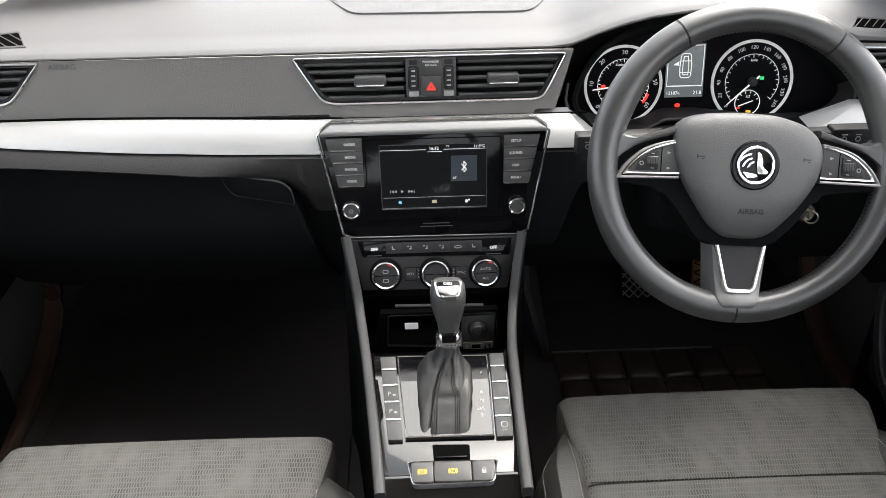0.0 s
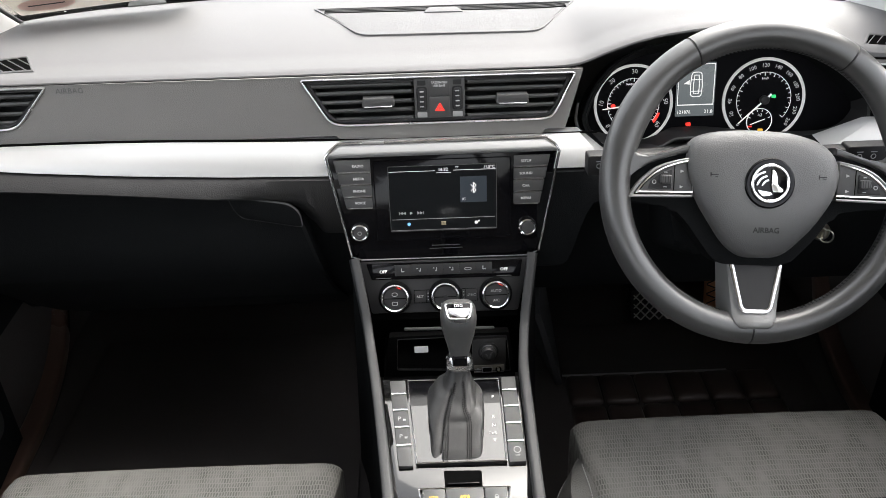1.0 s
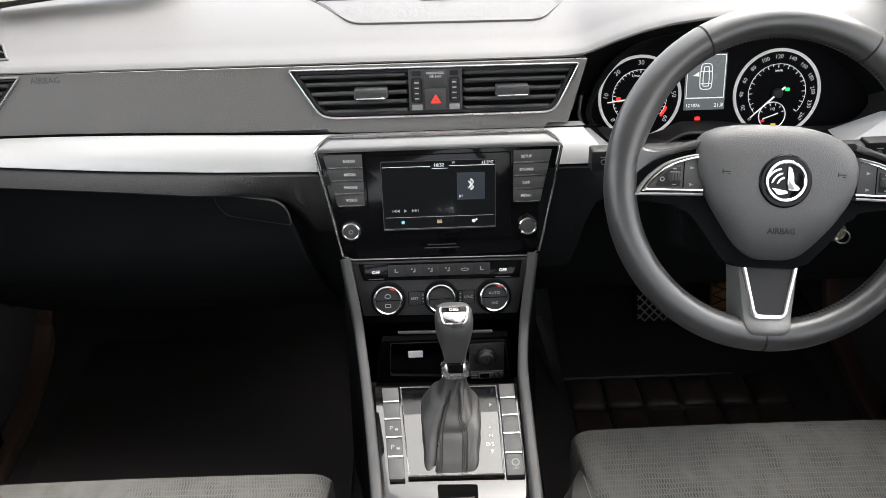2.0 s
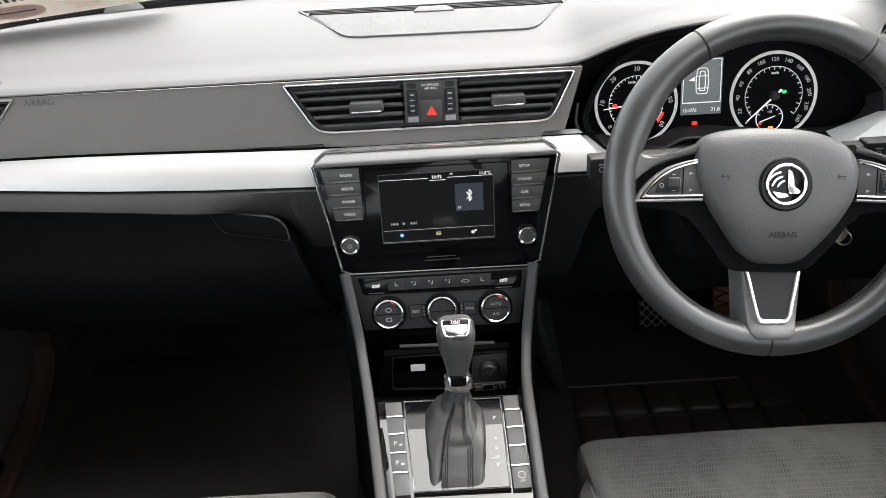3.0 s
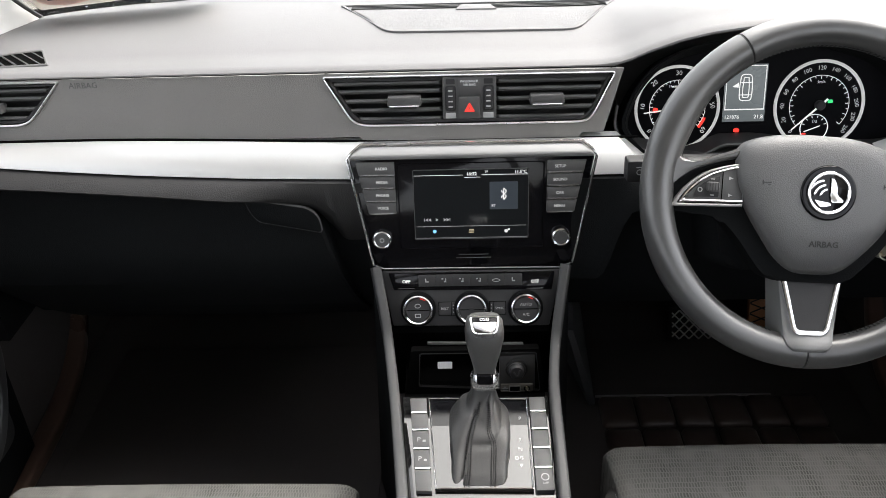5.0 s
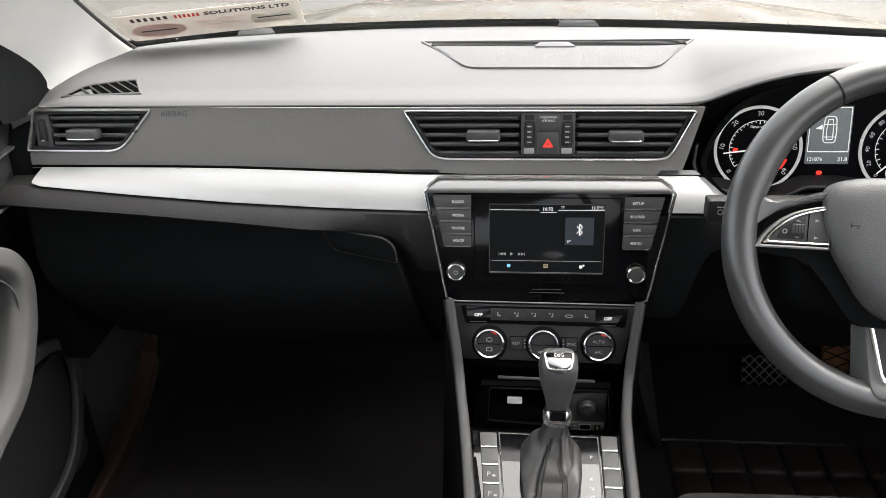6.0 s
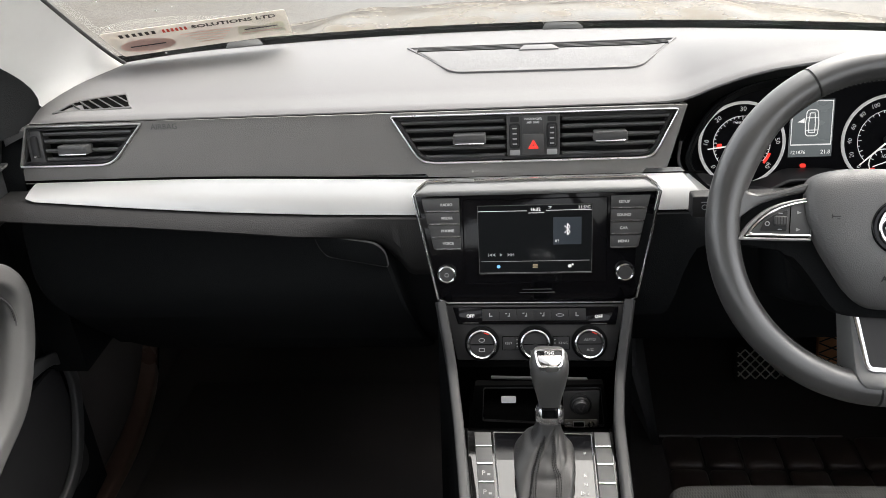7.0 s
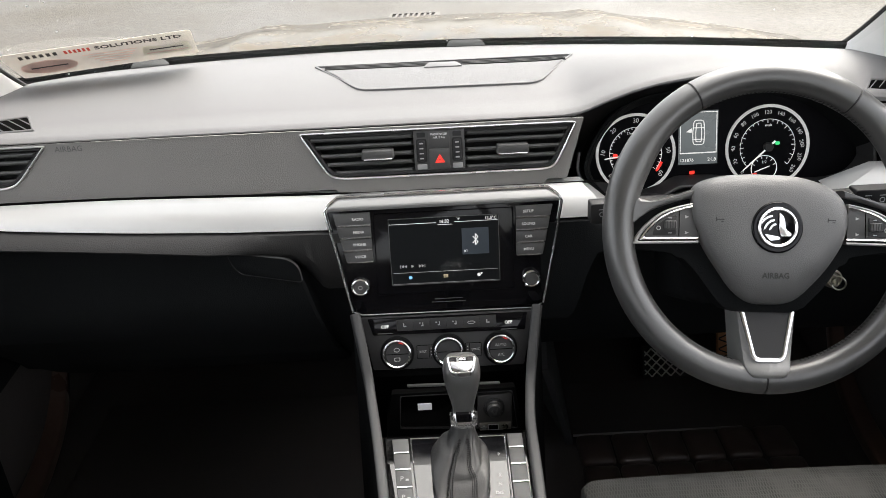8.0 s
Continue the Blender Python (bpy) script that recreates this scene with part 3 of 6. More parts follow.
def build_glovebox():
    g = thing("glovebox", (-0.43, 1.0, 0.80), "black glovebox lid with a flush pull handle", "glovebox")
    m = fr((-0.43, 0.988, 0.80), (0, 0.14, 0.99))
    lid = rounded([(-0.265, 0.0), (-0.16, -0.16), (0.285, -0.16), (0.247, -0.005), (0.232, 0.047), (0.14, 0.076), (-0.265, 0.103)], [0.03, 0.03, 0.03, 0.06, 0.04, 0.03, 0.02])
    rings = []
    for i in range(49):
        v = 0.1015 - 0.2600 * i / 48
        x0, x1 = edge_x(lid, v)
        h = 0.002 - 4.6 * max(0.0, 0.005 - v) ** 2
        rings.append([m @ Vector(p) for p in ((x0, v, h - 0.004), (x0 + 0.004, v, h), (x1 - 0.004, v, h), (x1, v, h - 0.004), (x1, v, -0.15), (x0, v, -0.15))])
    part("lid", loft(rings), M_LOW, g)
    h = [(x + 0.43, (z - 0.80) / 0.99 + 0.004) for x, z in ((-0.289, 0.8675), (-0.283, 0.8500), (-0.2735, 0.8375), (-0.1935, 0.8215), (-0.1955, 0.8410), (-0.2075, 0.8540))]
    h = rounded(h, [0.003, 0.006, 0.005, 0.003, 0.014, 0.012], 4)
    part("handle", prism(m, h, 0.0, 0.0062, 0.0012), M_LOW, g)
    # A lighter band puts the bevel's highlight into the colour.
    part("handle_highlight", band(m, inset(h, -0.0008), inset(h, 0.0002), 0.0, 0.0060, 0.0004), M_BTN, g, "thin edge highlight put into a lighter colour")


CVENT = rounded([(-0.183, 0.0765), (0.181, 0.0755), (0.153, 0.018), (0.140, 0.0135), (-0.130, 0.0135), (-0.148, 0.018)], [0.006, 0.006, 0.014, 0.01, 0.01, 0.014], 3)
LVENT = rounded([(-0.674, 0.0785), (-0.512, 0.0785), (-0.556, 0.029), (-0.572, 0.0235), (-0.692, 0.0235)], [0.004, 0.004, 0.012, 0.01, 0.004], 3)
RVENT = rounded([(0.566, 0.0722), (0.688, 0.0680), (0.700, 0.0128), (0.626, 0.0132), (0.611, 0.0200)], [0.004, 0.004, 0.004, 0.01, 0.012], 3)


def edge_x(pts, y):
    """Where an outline spans at a height."""
    xs = []
    for a, b in zip(pts, pts[1:] + pts[:1]):
        if (a[1] - y) * (b[1] - y) < 0:
            xs.append(a[0] + (b[0] - a[0]) * (y - a[1]) / (b[1] - a[1]))
    return min(xs), max(xs)


def build_vent(outline, heights, tabs, blocks, label, wheel=None, group="dash air vents"):
    cx = sum(p[0] for p in outline) / len(outline)
    base = FA @ Vector((cx, 0.02, 0))
    v = thing("air_vent", base, label, "air vent", group=group)
    part("chrome_frame", band(FA, inset(outline, -0.0005), inset(outline, 0.0019), -0.006, 0.0032, 0.0007), M_VENTRIM, v, "thin chrome surround")
    inn = inset(outline, 0.0032)
    part("liner", band(FA, inn, inset(inn, 0.0035), -0.018, -0.001), M_BLACK, v)
    part("back", prism(FA, inset(outline, 0.002), -0.034, -0.030), M_BLACK, v)
    for y in heights:
        a, b = edge_x(inset(outline, 0.005), y)
        spans = [(a, b)]
        for c, d in blocks:
            nxt = []
            for s, e in spans:
                if d <= s or c >= e:
                    nxt.append((s, e))
                else:
                    nxt += [p for p in ((s, c), (d, e)) if p[1] - p[0] > 0.01]
            spans = nxt
        for s, e in spans:
            bm = bmesh.new()
            rings = []
            for x, sh in ((s, 0.004), (s + 0.003, 0), (e - 0.003, 0), (e, 0.004)):
                ring = [(-0.004 - sh, 0.0026), (-0.0018 - sh, 0.0018), (-0.001 - sh, 0.0), (-0.0018 - sh, -0.0018), (-0.006, -0.0035), (-0.026, -0.0065), (-0.026, -0.0035), (-0.006, 0.002)]
                rings.append([FA @ Vector((x, y + yy, hh)) for hh, yy in ring])
            part("slat", loft(rings, bm=bm), M_BTN, v)
    for x, y in tabs:
        tb = part("tab", prism(FA, rounded([(x - 0.0215, y - 0.006), (x + 0.0215, y - 0.006), (x + 0.0205, y + 0.006), (x - 0.0205, y + 0.006)], 0.002, 2), -0.006, 0.011, 0.002), M_BTN, v)
        part("tab_edge", prism(FA, rect(x - 0.0185, y - 0.0068, x + 0.0185, y - 0.0048), 0.004, 0.0125, 0.0008), M_CHROME, tb, "bright lower edge")
    if wheel:
        x = wheel
        part("wheel_plate", prism(FA, rounded(rect(x - 0.011, 0.028, x + 0.010, 0.0735), 0.002, 2), -0.02, -0.001, 0.001), M_BTN, v)
        w = part("thumb_wheel", prism(FA, rounded(rect(x - 0.005, 0.036, x + 0.005, 0.066), 0.004, 3), -0.002, 0.004, 0.0025), M_BLACK, v)
        part("wheel_mark", prism(FA, rect(x - 0.0022, 0.037, x + 0.0022, 0.039), 0.003, 0.0043), M_CHROME, w)
    return v


M_VENTRIM = mat("muted_chrome", (0.70, 0.70, 0.70), 0.26, metal=1.0, var=0.06)


def build_vents():
    slats = [0.0665, 0.0565, 0.0445, 0.033, 0.0215]
    c = build_vent(CVENT, slats, [(-0.081, 0.0455), (0.096, 0.0445)], [(-0.0345, 0.0345)], "wide twin air vent with chrome surround and two tabs")
    mid = part("switch_block", prism(FA, rounded(rect(-0.0335, 0.0205, 0.0335, 0.0735), 0.002, 2), -0.02, 0.001, 0.001), M_BTN, c)
    part("indicator_panel", prism(FA, rounded(rect(-0.0135, 0.0495, 0.0135, 0.0725), 0.001, 2), 0.0, 0.0022, 0.0008), M_BTN, mid)
    part("hazard_button", prism(FA, rounded(rect(-0.0135, 0.0215, 0.0135, 0.0485), 0.001, 2), 0.0, 0.0035, 0.001), M_BTN, mid)
    tri = rounded([(-0.0068, 0.0300), (0.0068, 0.0300), (0, 0.0415)], 0.001, 2)
    t2 = rounded([(-0.0032, 0.0322), (0.0032, 0.0322), (0, 0.0378)], 0.0005, 2)
    part("hazard_triangle", band(FA, tri, inset(tri, 0.0016), 0.003, 0.0039), M_LITRED, mid, "red warning triangle")
    part("hazard_triangle", band(FA, t2, inset(t2, 0.0009), 0.003, 0.0039), M_LITRED, mid, "red warning triangle")
    part("lettering", join(letters(FA, "PASSENGER", 0.0042, 0, 0.0675, 0.0024), letters(FA, "AIR BAG", 0.0042, 0, 0.0632, 0.0024)), M_WHITE, mid, "small white lettering")
    for s in (-1, 1):
        part("wheel_well", prism(FA, rounded(rect(s * 0.0235 - 0.007, 0.0305, s * 0.0235 + 0.007, 0.0625), 0.004, 3), 0.0, 0.0016), M_BLACK, mid)
        w = part("thumb_wheel", prism(FA, rounded(rect(s * 0.0235 - 0.0052, 0.0325, s * 0.0235 + 0.0052, 0.0605), 0.004, 3), 0.0, 0.0055, 0.003), M_BLACK, mid, "black ribbed thumb wheel")
        for k in range(4):
            y = 0.036 + 0.0066 * k
            part("dash_mark", prism(FA, rect(s * 0.0235 - 0.0026, y, s * 0.0235 + 0.0026, y + 0.0016), 0.004, 0.0059), M_GREYINK, w)
        part("closed_mark", prism(FA, rounded(rect(s * 0.0235 - 0.0065, 0.0215, s * 0.0235 + 0.0065, 0.0285), 0.001, 2), 0.0, 0.0018, 0.0005), M_GREYINK, mid)
        part("open_mark", prism(FA, rounded(rect(s * 0.0235 - 0.0055, 0.064, s * 0.0235 + 0.0055, 0.0705), 0.001, 2), 0.0, 0.0013), M_BLACK, mid)
    build_vent(LVENT, [0.0675, 0.0575, 0.0445, 0.033], [(-0.609, 0.047)], [(-0.70, -0.6555)], "passenger side air vent with chrome surround", wheel=-0.666)
    build_vent(RVENT, [0.0610, 0.0510, 0.0390, 0.0280, 0.0185], [(0.6505, 0.0375)], [(0.6755, 0.72)], "driver side air vent with chrome surround", wheel=0.686)
    # small demister vents on the top pad
    left = [(-0.065, -0.0190), (0.049, -0.0150), (0.029, 0.0230), (0.001, 0.0170), (-0.038, 0.0050)]
    right = [(-0.050, -0.0165), (0.060, -0.0165), (0.046, -0.004), (0.022, 0.0170), (-0.026, 0.0210)]
    build_demister((-0.590, 1.105, 0), rounded(left, [0.002, 0.003, 0.005, 0.010, 0.012], 3), 7, 0.0165, -0.052)
    build_demister((0.613, 1.0825, 0), rounded(right, [0.003, 0.003, 0.010, 0.010, 0.005], 3), 9, 0.0118, 0.031)


def build_demister(base, out, count, step, lean):
    """A grille of slanting slats inside an outline that lies on the pad."""
    m = fr(base, (0, 1, 0))
    v = thing("demister_vent", (base[0], base[1], pad_z(base[0], base[1])), "small grey slatted demister vent on the dash top", "air vent", group="demister vents")
    part("surround", drape(band(m, out, inset(out, 0.0030), -0.004, 0.0022, 0.0008)), M_TOP, v)
    hole = inset(out, 0.0026)
    part("back", drape(prism(m, hole, -0.004, 0.0004)), M_VOID, v)
    ys = [p[1] for p in hole]
    lo, hi = min(ys), max(ys)
    for k in range(count + 6):
        x = -0.052 - max(0.0, lean) + step * k
        inside = []
        for i in range(41):
            y = lo + (hi - lo) * (i + 0.5) / 41
            px = x + lean * (y - lo) / (hi - lo)
            a, c = edge_x(hole, y)
            if a + 0.001 < px < c - 0.001:
                inside.append((px, y))
        if len(inside) < 8:
            continue
        (xa, ya), (xb, yb) = inside[0], inside[-1]
        bm = bmesh.new()
        add_prism(bm, m, [(xa - 0.0009, ya), (xa + 0.0009, ya), (xb + 0.0009, yb), (xb - 0.0009, yb)], -0.002, 0.0016, 0.0004)
        part("slat", drape(bm), M_TOP, v)


def build_speaker_grille():
    m = fr((0.015, 1.22, 0), (0, 1, 0))
    g = thing("speaker_grille", (0.015, 1.22, pad_z(0.015, 1.22)), "pale grey perforated speaker grille with dark slots on the dash top", "speaker grille")
    out = rounded([(-0.200, 0.060), (-0.125, -0.060), (0.132, -0.066), (0.197, 0.048)], [0.004, 0.018, 0.018, 0.004], 4)
    inn = inset(out, 0.0035)
    part("surround", drape(band(m, out, inn, -0.004, 0.0018, 0.0005)), M_TOP, g)
    rows = []
    for j in range(9):
        yl, yr = 0.0300 - 0.0855 * j / 8, 0.0180 - 0.0800 * j / 8
        x0, x1 = edge_x(inn, yl)[0] - 0.001, edge_x(inn, yr)[1] + 0.001
        rows.append([m @ Vector((x0 + (x1 - x0) * i / 24, yl + (yr - yl) * i / 24, 0.0010)) for i in range(25)])
    part("mesh_plate", drape(loft(rows, closed=False)), M_GRILLE, g, "finely perforated plate")
    def bar(y0, y1, h0, h1):
        rows = [[m @ Vector((x, y - 0.031 * (x + 0.19), h)) for y, h in ((y0, h0), (y0, h1), (y1, h1), (y1, h0))] for x in [-0.181 + 0.362 * i / 20 for i in range(21)]]
        return drape(loft(rows))
    part("slot", bar(0.0300, 0.0555, -0.002, 0.0006), M_VOID, g, "dark demister slot")
    for k in range(3):
        y = 0.0345 + 0.0068 * k
        part("slot_bar", bar(y, y + 0.0020, 0.0, 0.0018), M_RUBBER, g)
    part("bridge", drape(prism(m, rounded([(-0.032, 0.016), (0.027, 0.015), (0.018, 0.038), (-0.024, 0.040)], 0.003, 2), 0.0, 0.0030, 0.001)), M_TOP, g)


# Flat black: rubber edge, and the dark of gaps and recesses put in colour.
M_VOID = mat("flat_black_recess", (0.004, 0.004, 0.004), 0.9, spec=0.0)
M_GRILLE = mat("perforated_grille", (0.100, 0.100, 0.102), 0.6, bump=0.8, grain=1600, cells=True)


def build_sticker():
    m = fr((-0.4935, 1.2680, 1.0760), (0.018, -0.083, 0.056), (0.253, 0.068, 0.009))
    s = thing("paper_notice", m @ Vector((0, -0.05, 0)), "cream printed paper notice on the foot of the windscreen", "paper notice")
    out = rounded([(-0.128, -0.050), (0.133, -0.050), (0.131, 0.050), (-0.136, 0.050)], 0.006, 3)
    part("sheet", prism(m, out, 0.0, 0.0006), M_PAPER, s)
    part("print", letters(m, "SOLUTIONS LTD", 0.0165, 0.054, 0.032, 0.0008, bold=0.0005), M_DARKINK, s, "dark bold lettering")
    for x0, y0, x1, y1, mt in ((-0.112, 0.0255, -0.056, 0.0375, M_DARKINK), (-0.050, 0.0255, -0.012, 0.0375, M_RED)):
        n = 6
        for k in range(n):
            w = (x1 - x0) / n
            part("name_bar", prism(m, rect(x0 + w * k, y0, x0 + w * (k + 0.55), y1), 0.0005, 0.0009), mt, s)
    part("brown_oval", prism(m, circle(-0.082, -0.014, 0.040, 28, ry=0.026), 0.0005, 0.0008), M_BROWNINK, s)
    part("name_bar", prism(m, rect(-0.108, -0.016, -0.056, -0.012), 0.0007, 0.0010), M_DARKINK, s)
    for k in range(5):
        part("text_bar", prism(m, rect(-0.030 + 0.006 * k, 0.008 - 0.010 * k, 0.048 - 0.005 * k, 0.011 - 0.010 * k), 0.0005, 0.0008), M_BROWNINK, s)
    part("olive_patch", prism(m, rounded([(0.052, -0.026), (0.126, -0.030), (0.122, 0.012), (0.088, 0.000), (0.056, 0.014)], 0.008, 4), 0.0005, 0.0008), M_OLIVE, s)
    part("name_bar", prism(m, rect(0.064, -0.008, 0.114, -0.004), 0.0006, 0.0010), M_DARKINK, s)
    part("text_bar", prism(m, rect(0.058, -0.021, 0.120, -0.017), 0.0006, 0.0010), M_BROWNINK, s)


M_OLIVE = mat("olive_patch", (0.88, 0.86, 0.74), 0.7, var=0.1, scale=40)
for _m in (M_OLIVE, M_BROWNINK):
    translucent(_m)


def build_clips():
    for x, w in ((0.055, 0.034), (-0.465, 0.032)):
        y = yw(x)
        m = fr((x, y - 0.004, 1.030), (0, 0.5, 0.86), (1, -0.66 * x, 0))
        c = thing("edge_clip", (x, y, 1.03), "small grey plastic clip at the foot of the glass", "clip", group="glass edge clips")
        part("body", prism(m, rounded([(-w, -0.004), (w, -0.004), (w * 0.72, 0.0065), (-w * 0.8, 0.0075)], 0.004, 3), -0.01, 0.003, 0.002), M_CLIP, c)


M_CLIP = mat("grey_clip_plastic", (0.065, 0.065, 0.063), 0.5)


# ---- centre stack ----
M_LIP = mat("satin_grey_lip", (0.29, 0.288, 0.283), 0.36, metal=0.35, var=0.04)

def build_radio():
    r = thing("infotainment_unit", (0, 1.0, 0.78), "gloss black car infotainment unit with silver surround and touch screen", "infotainment unit")
    out = rounded([(-0.152, 0.143), (0.154, 0.142), (0.1275, 0.002), (0.117, -0.007), (-0.117, -0.005), (-0.1265, 0.002)], [0.004, 0.004, 0.01, 0.006, 0.006, 0.01], 4)
    part("face", prism(FRAD, out, -0.05, 0.001, 0.001), M_GLOSS, r)
    line3 = [(-0.1285, -0.001, 0.002), (-0.1340, 0.030, 0.003), (-0.1545, 0.143, 0.003), (-0.1475, 0.1515, 0.002), (-0.1370, 0.1595, -0.003), (0, 0.1600, -0.003), (0.1390, 0.1595, -0.003), (0.1495, 0.1515, 0.002), (0.1565, 0.142, 0.003), (0.1360, 0.030, 0.003), (0.1300, -0.001, 0.002)]
    part("silver_surround", sweep([FRAD @ Vector(p) for p in line3], circle(0, 0, 0.0019, 8), up=(0, -1, 0.15)), M_CHROME, r, "thin chrome surround")
    # silver lip over the screen
    cap = [(-0.153, 0.141, 0.003), (-0.150, 0.147, 0.006), (-0.135, 0.158, -0.003), (0.137, 0.158, -0.003), (0.152, 0.147, 0.006), (0.155, 0.141, 0.003)]
    bm = bmesh.new()
    hi = [bm.verts.new(FRAD @ Vector(p)) for p in cap]
    lo = [bm.verts.new(FRAD @ Vector((x, y, -0.03))) for x, y, h in cap]
    bm.faces.new((hi[1], hi[4], hi[3], hi[2]))
    bm.faces.new((hi[0], hi[5], hi[4], hi[1]))
    for i in range(6):
        bm.faces.new((hi[i], hi[(i + 1) % 6], lo[(i + 1) % 6], lo[i]))
    bm.faces.new(lo)
    bmesh.ops.bevel(bm, geom=[e for e in bm.edges if all(v in hi for v in e.verts)], offset=0.0025, segments=3, affect="EDGES", profile=0.5)
    part("lip", bm, M_LIP, r, "silver painted lip")
    # screen in a sunk bezel
    bez = rounded([(-0.0925, 0.136), (0.0925, 0.136), (0.0925, 0.021), (-0.0925, 0.021)], 0.003, 3)
    scr = rect(-0.0722, 0.0350, 0.0722, 0.1265)
    scr = [scr[3], scr[2], scr[1], scr[0]]
    part("bezel", band(FRAD, bez, inset(bez, 0.0012), 0.0, 0.0022), M_GLOSS, r)
    sc = part("screen", prism(FRAD, rounded(scr, 0.001, 2), 0.0, 0.0016), M_SCREEN, r, "dark lit touch screen")
    part("screen_edge", band(FRAD, inset(rounded(scr, 0.001, 2), -0.0008), rounded(scr, 0.001, 2), 0.0, 0.0024), M_BTN, r)
    h = 0.0018
    def line(x0, y0, x1, y1, w=0.0006):
        return prism(FRAD, rect(min(x0, x1), y0 - w / 2, max(x0, x1), y1 + w / 2), 0.001, h)
    part("title_line", join(line(-0.0715, 0.1195, -0.010, 0.1195), line(0.014, 0.1195, 0.0715, 0.1195), line(-0.008, 0.1165, 0.012, 0.1165)), M_LIT, sc)
    part("clock_digits", letters(FRAD, "16:32", 0.0060, 0.001, 0.1208, h, bold=0.0001), M_LIT, sc, "white clock digits")
    part("temperature_digits", letters(FRAD, "11.5°C", 0.0055, 0.0625, 0.1226, h, bold=0.0001), M_LIT, sc, "white temperature reading")
    part("traffic_mark", letters(FRAD, "TP", 0.0040, 0.0195, 0.1232, h), M_LIT, sc)
    part("source_tile", prism(FRAD, rect(0.0235, 0.0735, 0.0592, 0.1100), 0.001, 0.0017), M_TILE, sc, "grey-blue tile")
    bt = [((0.0380, 0.0985), (0.0448, 0.0905)), ((0.0380, 0.0890), (0.0448, 0.0975)), ((0.0448, 0.0975), (0.0414, 0.1015)), ((0.0414, 0.1015), (0.0414, 0.0865)), ((0.0414, 0.0865), (0.0448, 0.0905))]
    bms = []
    for a, b in bt:
        bms.append(sweep([FRAD @ Vector((*a, h)), FRAD @ Vector((*b, h))], circle(0, 0, 0.0006, 5), up=(0, -1, 0.2)))
    part("source_symbol", join(*bms), M_LIT, sc, "white angular symbol")
    part("source_text", letters(FRAD, "BT", 0.0046, 0.0285, 0.0782, h), M_LIT, sc)
    tri = lambda x, y, d: prism(FRAD, [(x, y - 0.0022), (x + d * 0.0036, y), (x, y + 0.0022)][::(1 if d > 0 else -1)], 0.001, h)
    part("play_symbols", join(tri(-0.0555, 0.0605, -1), tri(-0.0515, 0.0605, -1), prism(FRAD, rect(-0.0605, 0.0583, -0.0598, 0.0627), 0.001, h),
                              tri(-0.0455, 0.0605, 1), tri(-0.0355, 0.0605, 1), tri(-0.0318, 0.0605, 1), prism(FRAD, rect(-0.0278, 0.0583, -0.0271, 0.0627), 0.001, h)), M_DIMLIT, sc)
    part("lower_line", join(line(-0.070, 0.0515, 0.070, 0.0515), line(-0.0715, 0.0358, 0.0715, 0.0358, 0.0004)), M_DIMLIT, sc)
    part("blue_symbol", lathe(FRAD @ Matrix.Translation((-0.0475, 0.0445, 0.001)), [(0.0024, 0), (0.0024, 0.0008)], 12), M_LITBLUE, sc)
    part("list_symbol", join(*[prism(FRAD, rect(-0.0032, 0.0424 + k * 0.0017, 0.0030, 0.0434 + k * 0.0017), 0.001, h) for k in range(3)]), M_PALEAMBER, sc)
    part("gear_symbol", join(lathe(FRAD @ Matrix.Translation((0.0445, 0.0440, 0.001)), [(0.0024, 0), (0.0024, 0.0008)], 8), lathe(FRAD @ Matrix.Translation((0.0480, 0.0460, 0.001)), [(0.0014, 0), (0.0014, 0.0008)], 8)), M_LIT, sc)
    # keys
    left = [("RADIO", 0.1385, 0.1215), ("MEDIA", 0.1200, 0.1045), ("PHONE", 0.1030, 0.0872), ("VOICE", 0.0857, 0.0705)]
    right = [("SETUP", 0.1370, 0.1215), ("SOUND", 0.1200, 0.1042), ("CAR", 0.1027, 0.0868), ("MENU", 0.0853, 0.0690)]
    for (t, a, b), (t2, a2, b2) in zip(left, right):
        for txt, ya, yb, s in ((t, a, b, -1), (t2, a2, b2, 1)):
            o0 = s * (0.1445 - (0.139 - ya) * 0.20)
            o1 = s * (0.1445 - (0.139 - yb) * 0.20)
            pts = [(s * 0.0955, yb), (o1, yb), (o0, ya), (s * 0.0955, ya)]
            pts = pts if s > 0 else pts[::-1]
            k = part("key", prism(FRAD, rounded(pts, 0.001, 2), 0.0, 0.0036, 0.0010), M_BTN, r)
            part("key_edge", prism(FRAD, rect(*((s * 0.0960, yb - 0.0004, o1 * 0.985, yb + 0.0010) if s > 0 else (o1 * 0.985, yb - 0.0004, s * 0.0960, yb + 0.0010))), 0.001, 0.0041), M_CHROME, k)
            part("key_lettering", letters(FRAD, txt, 0.0050, s * 0.1120, (ya + yb) / 2, 0.0038, bold=0.00012), M_KEYTEXT, k, "pale lettering")
    for x in (-0.1155, 0.1145):
        m = FRAD @ Matrix.Translation((x, 0.036, 0))
        k = part("rotary_knob", lathe(m, [(0.0090, 0), (0.0090, 0.0076), (0.0082, 0.0084), (0.002, 0.0082)], 36), M_BTN, r, "round black rotary knob")
        ring = lathe(m, [(0.0126, 0.0), (0.0126, 0.0052), (0.0120, 0.0076), (0.0104, 0.0086), (0.0092, 0.0080), (0.0091, 0.006), (0.0091, 0.0)], 40)
        part("knob_ring", ring, M_CHROME, k, "bright satin ring")
        if x < 0:
            part("power_mark", band(m, circle(0, 0, 0.0030, 16), circle(0, 0, 0.0021, 16), 0.0080, 0.0088), M_GREYINK, k)
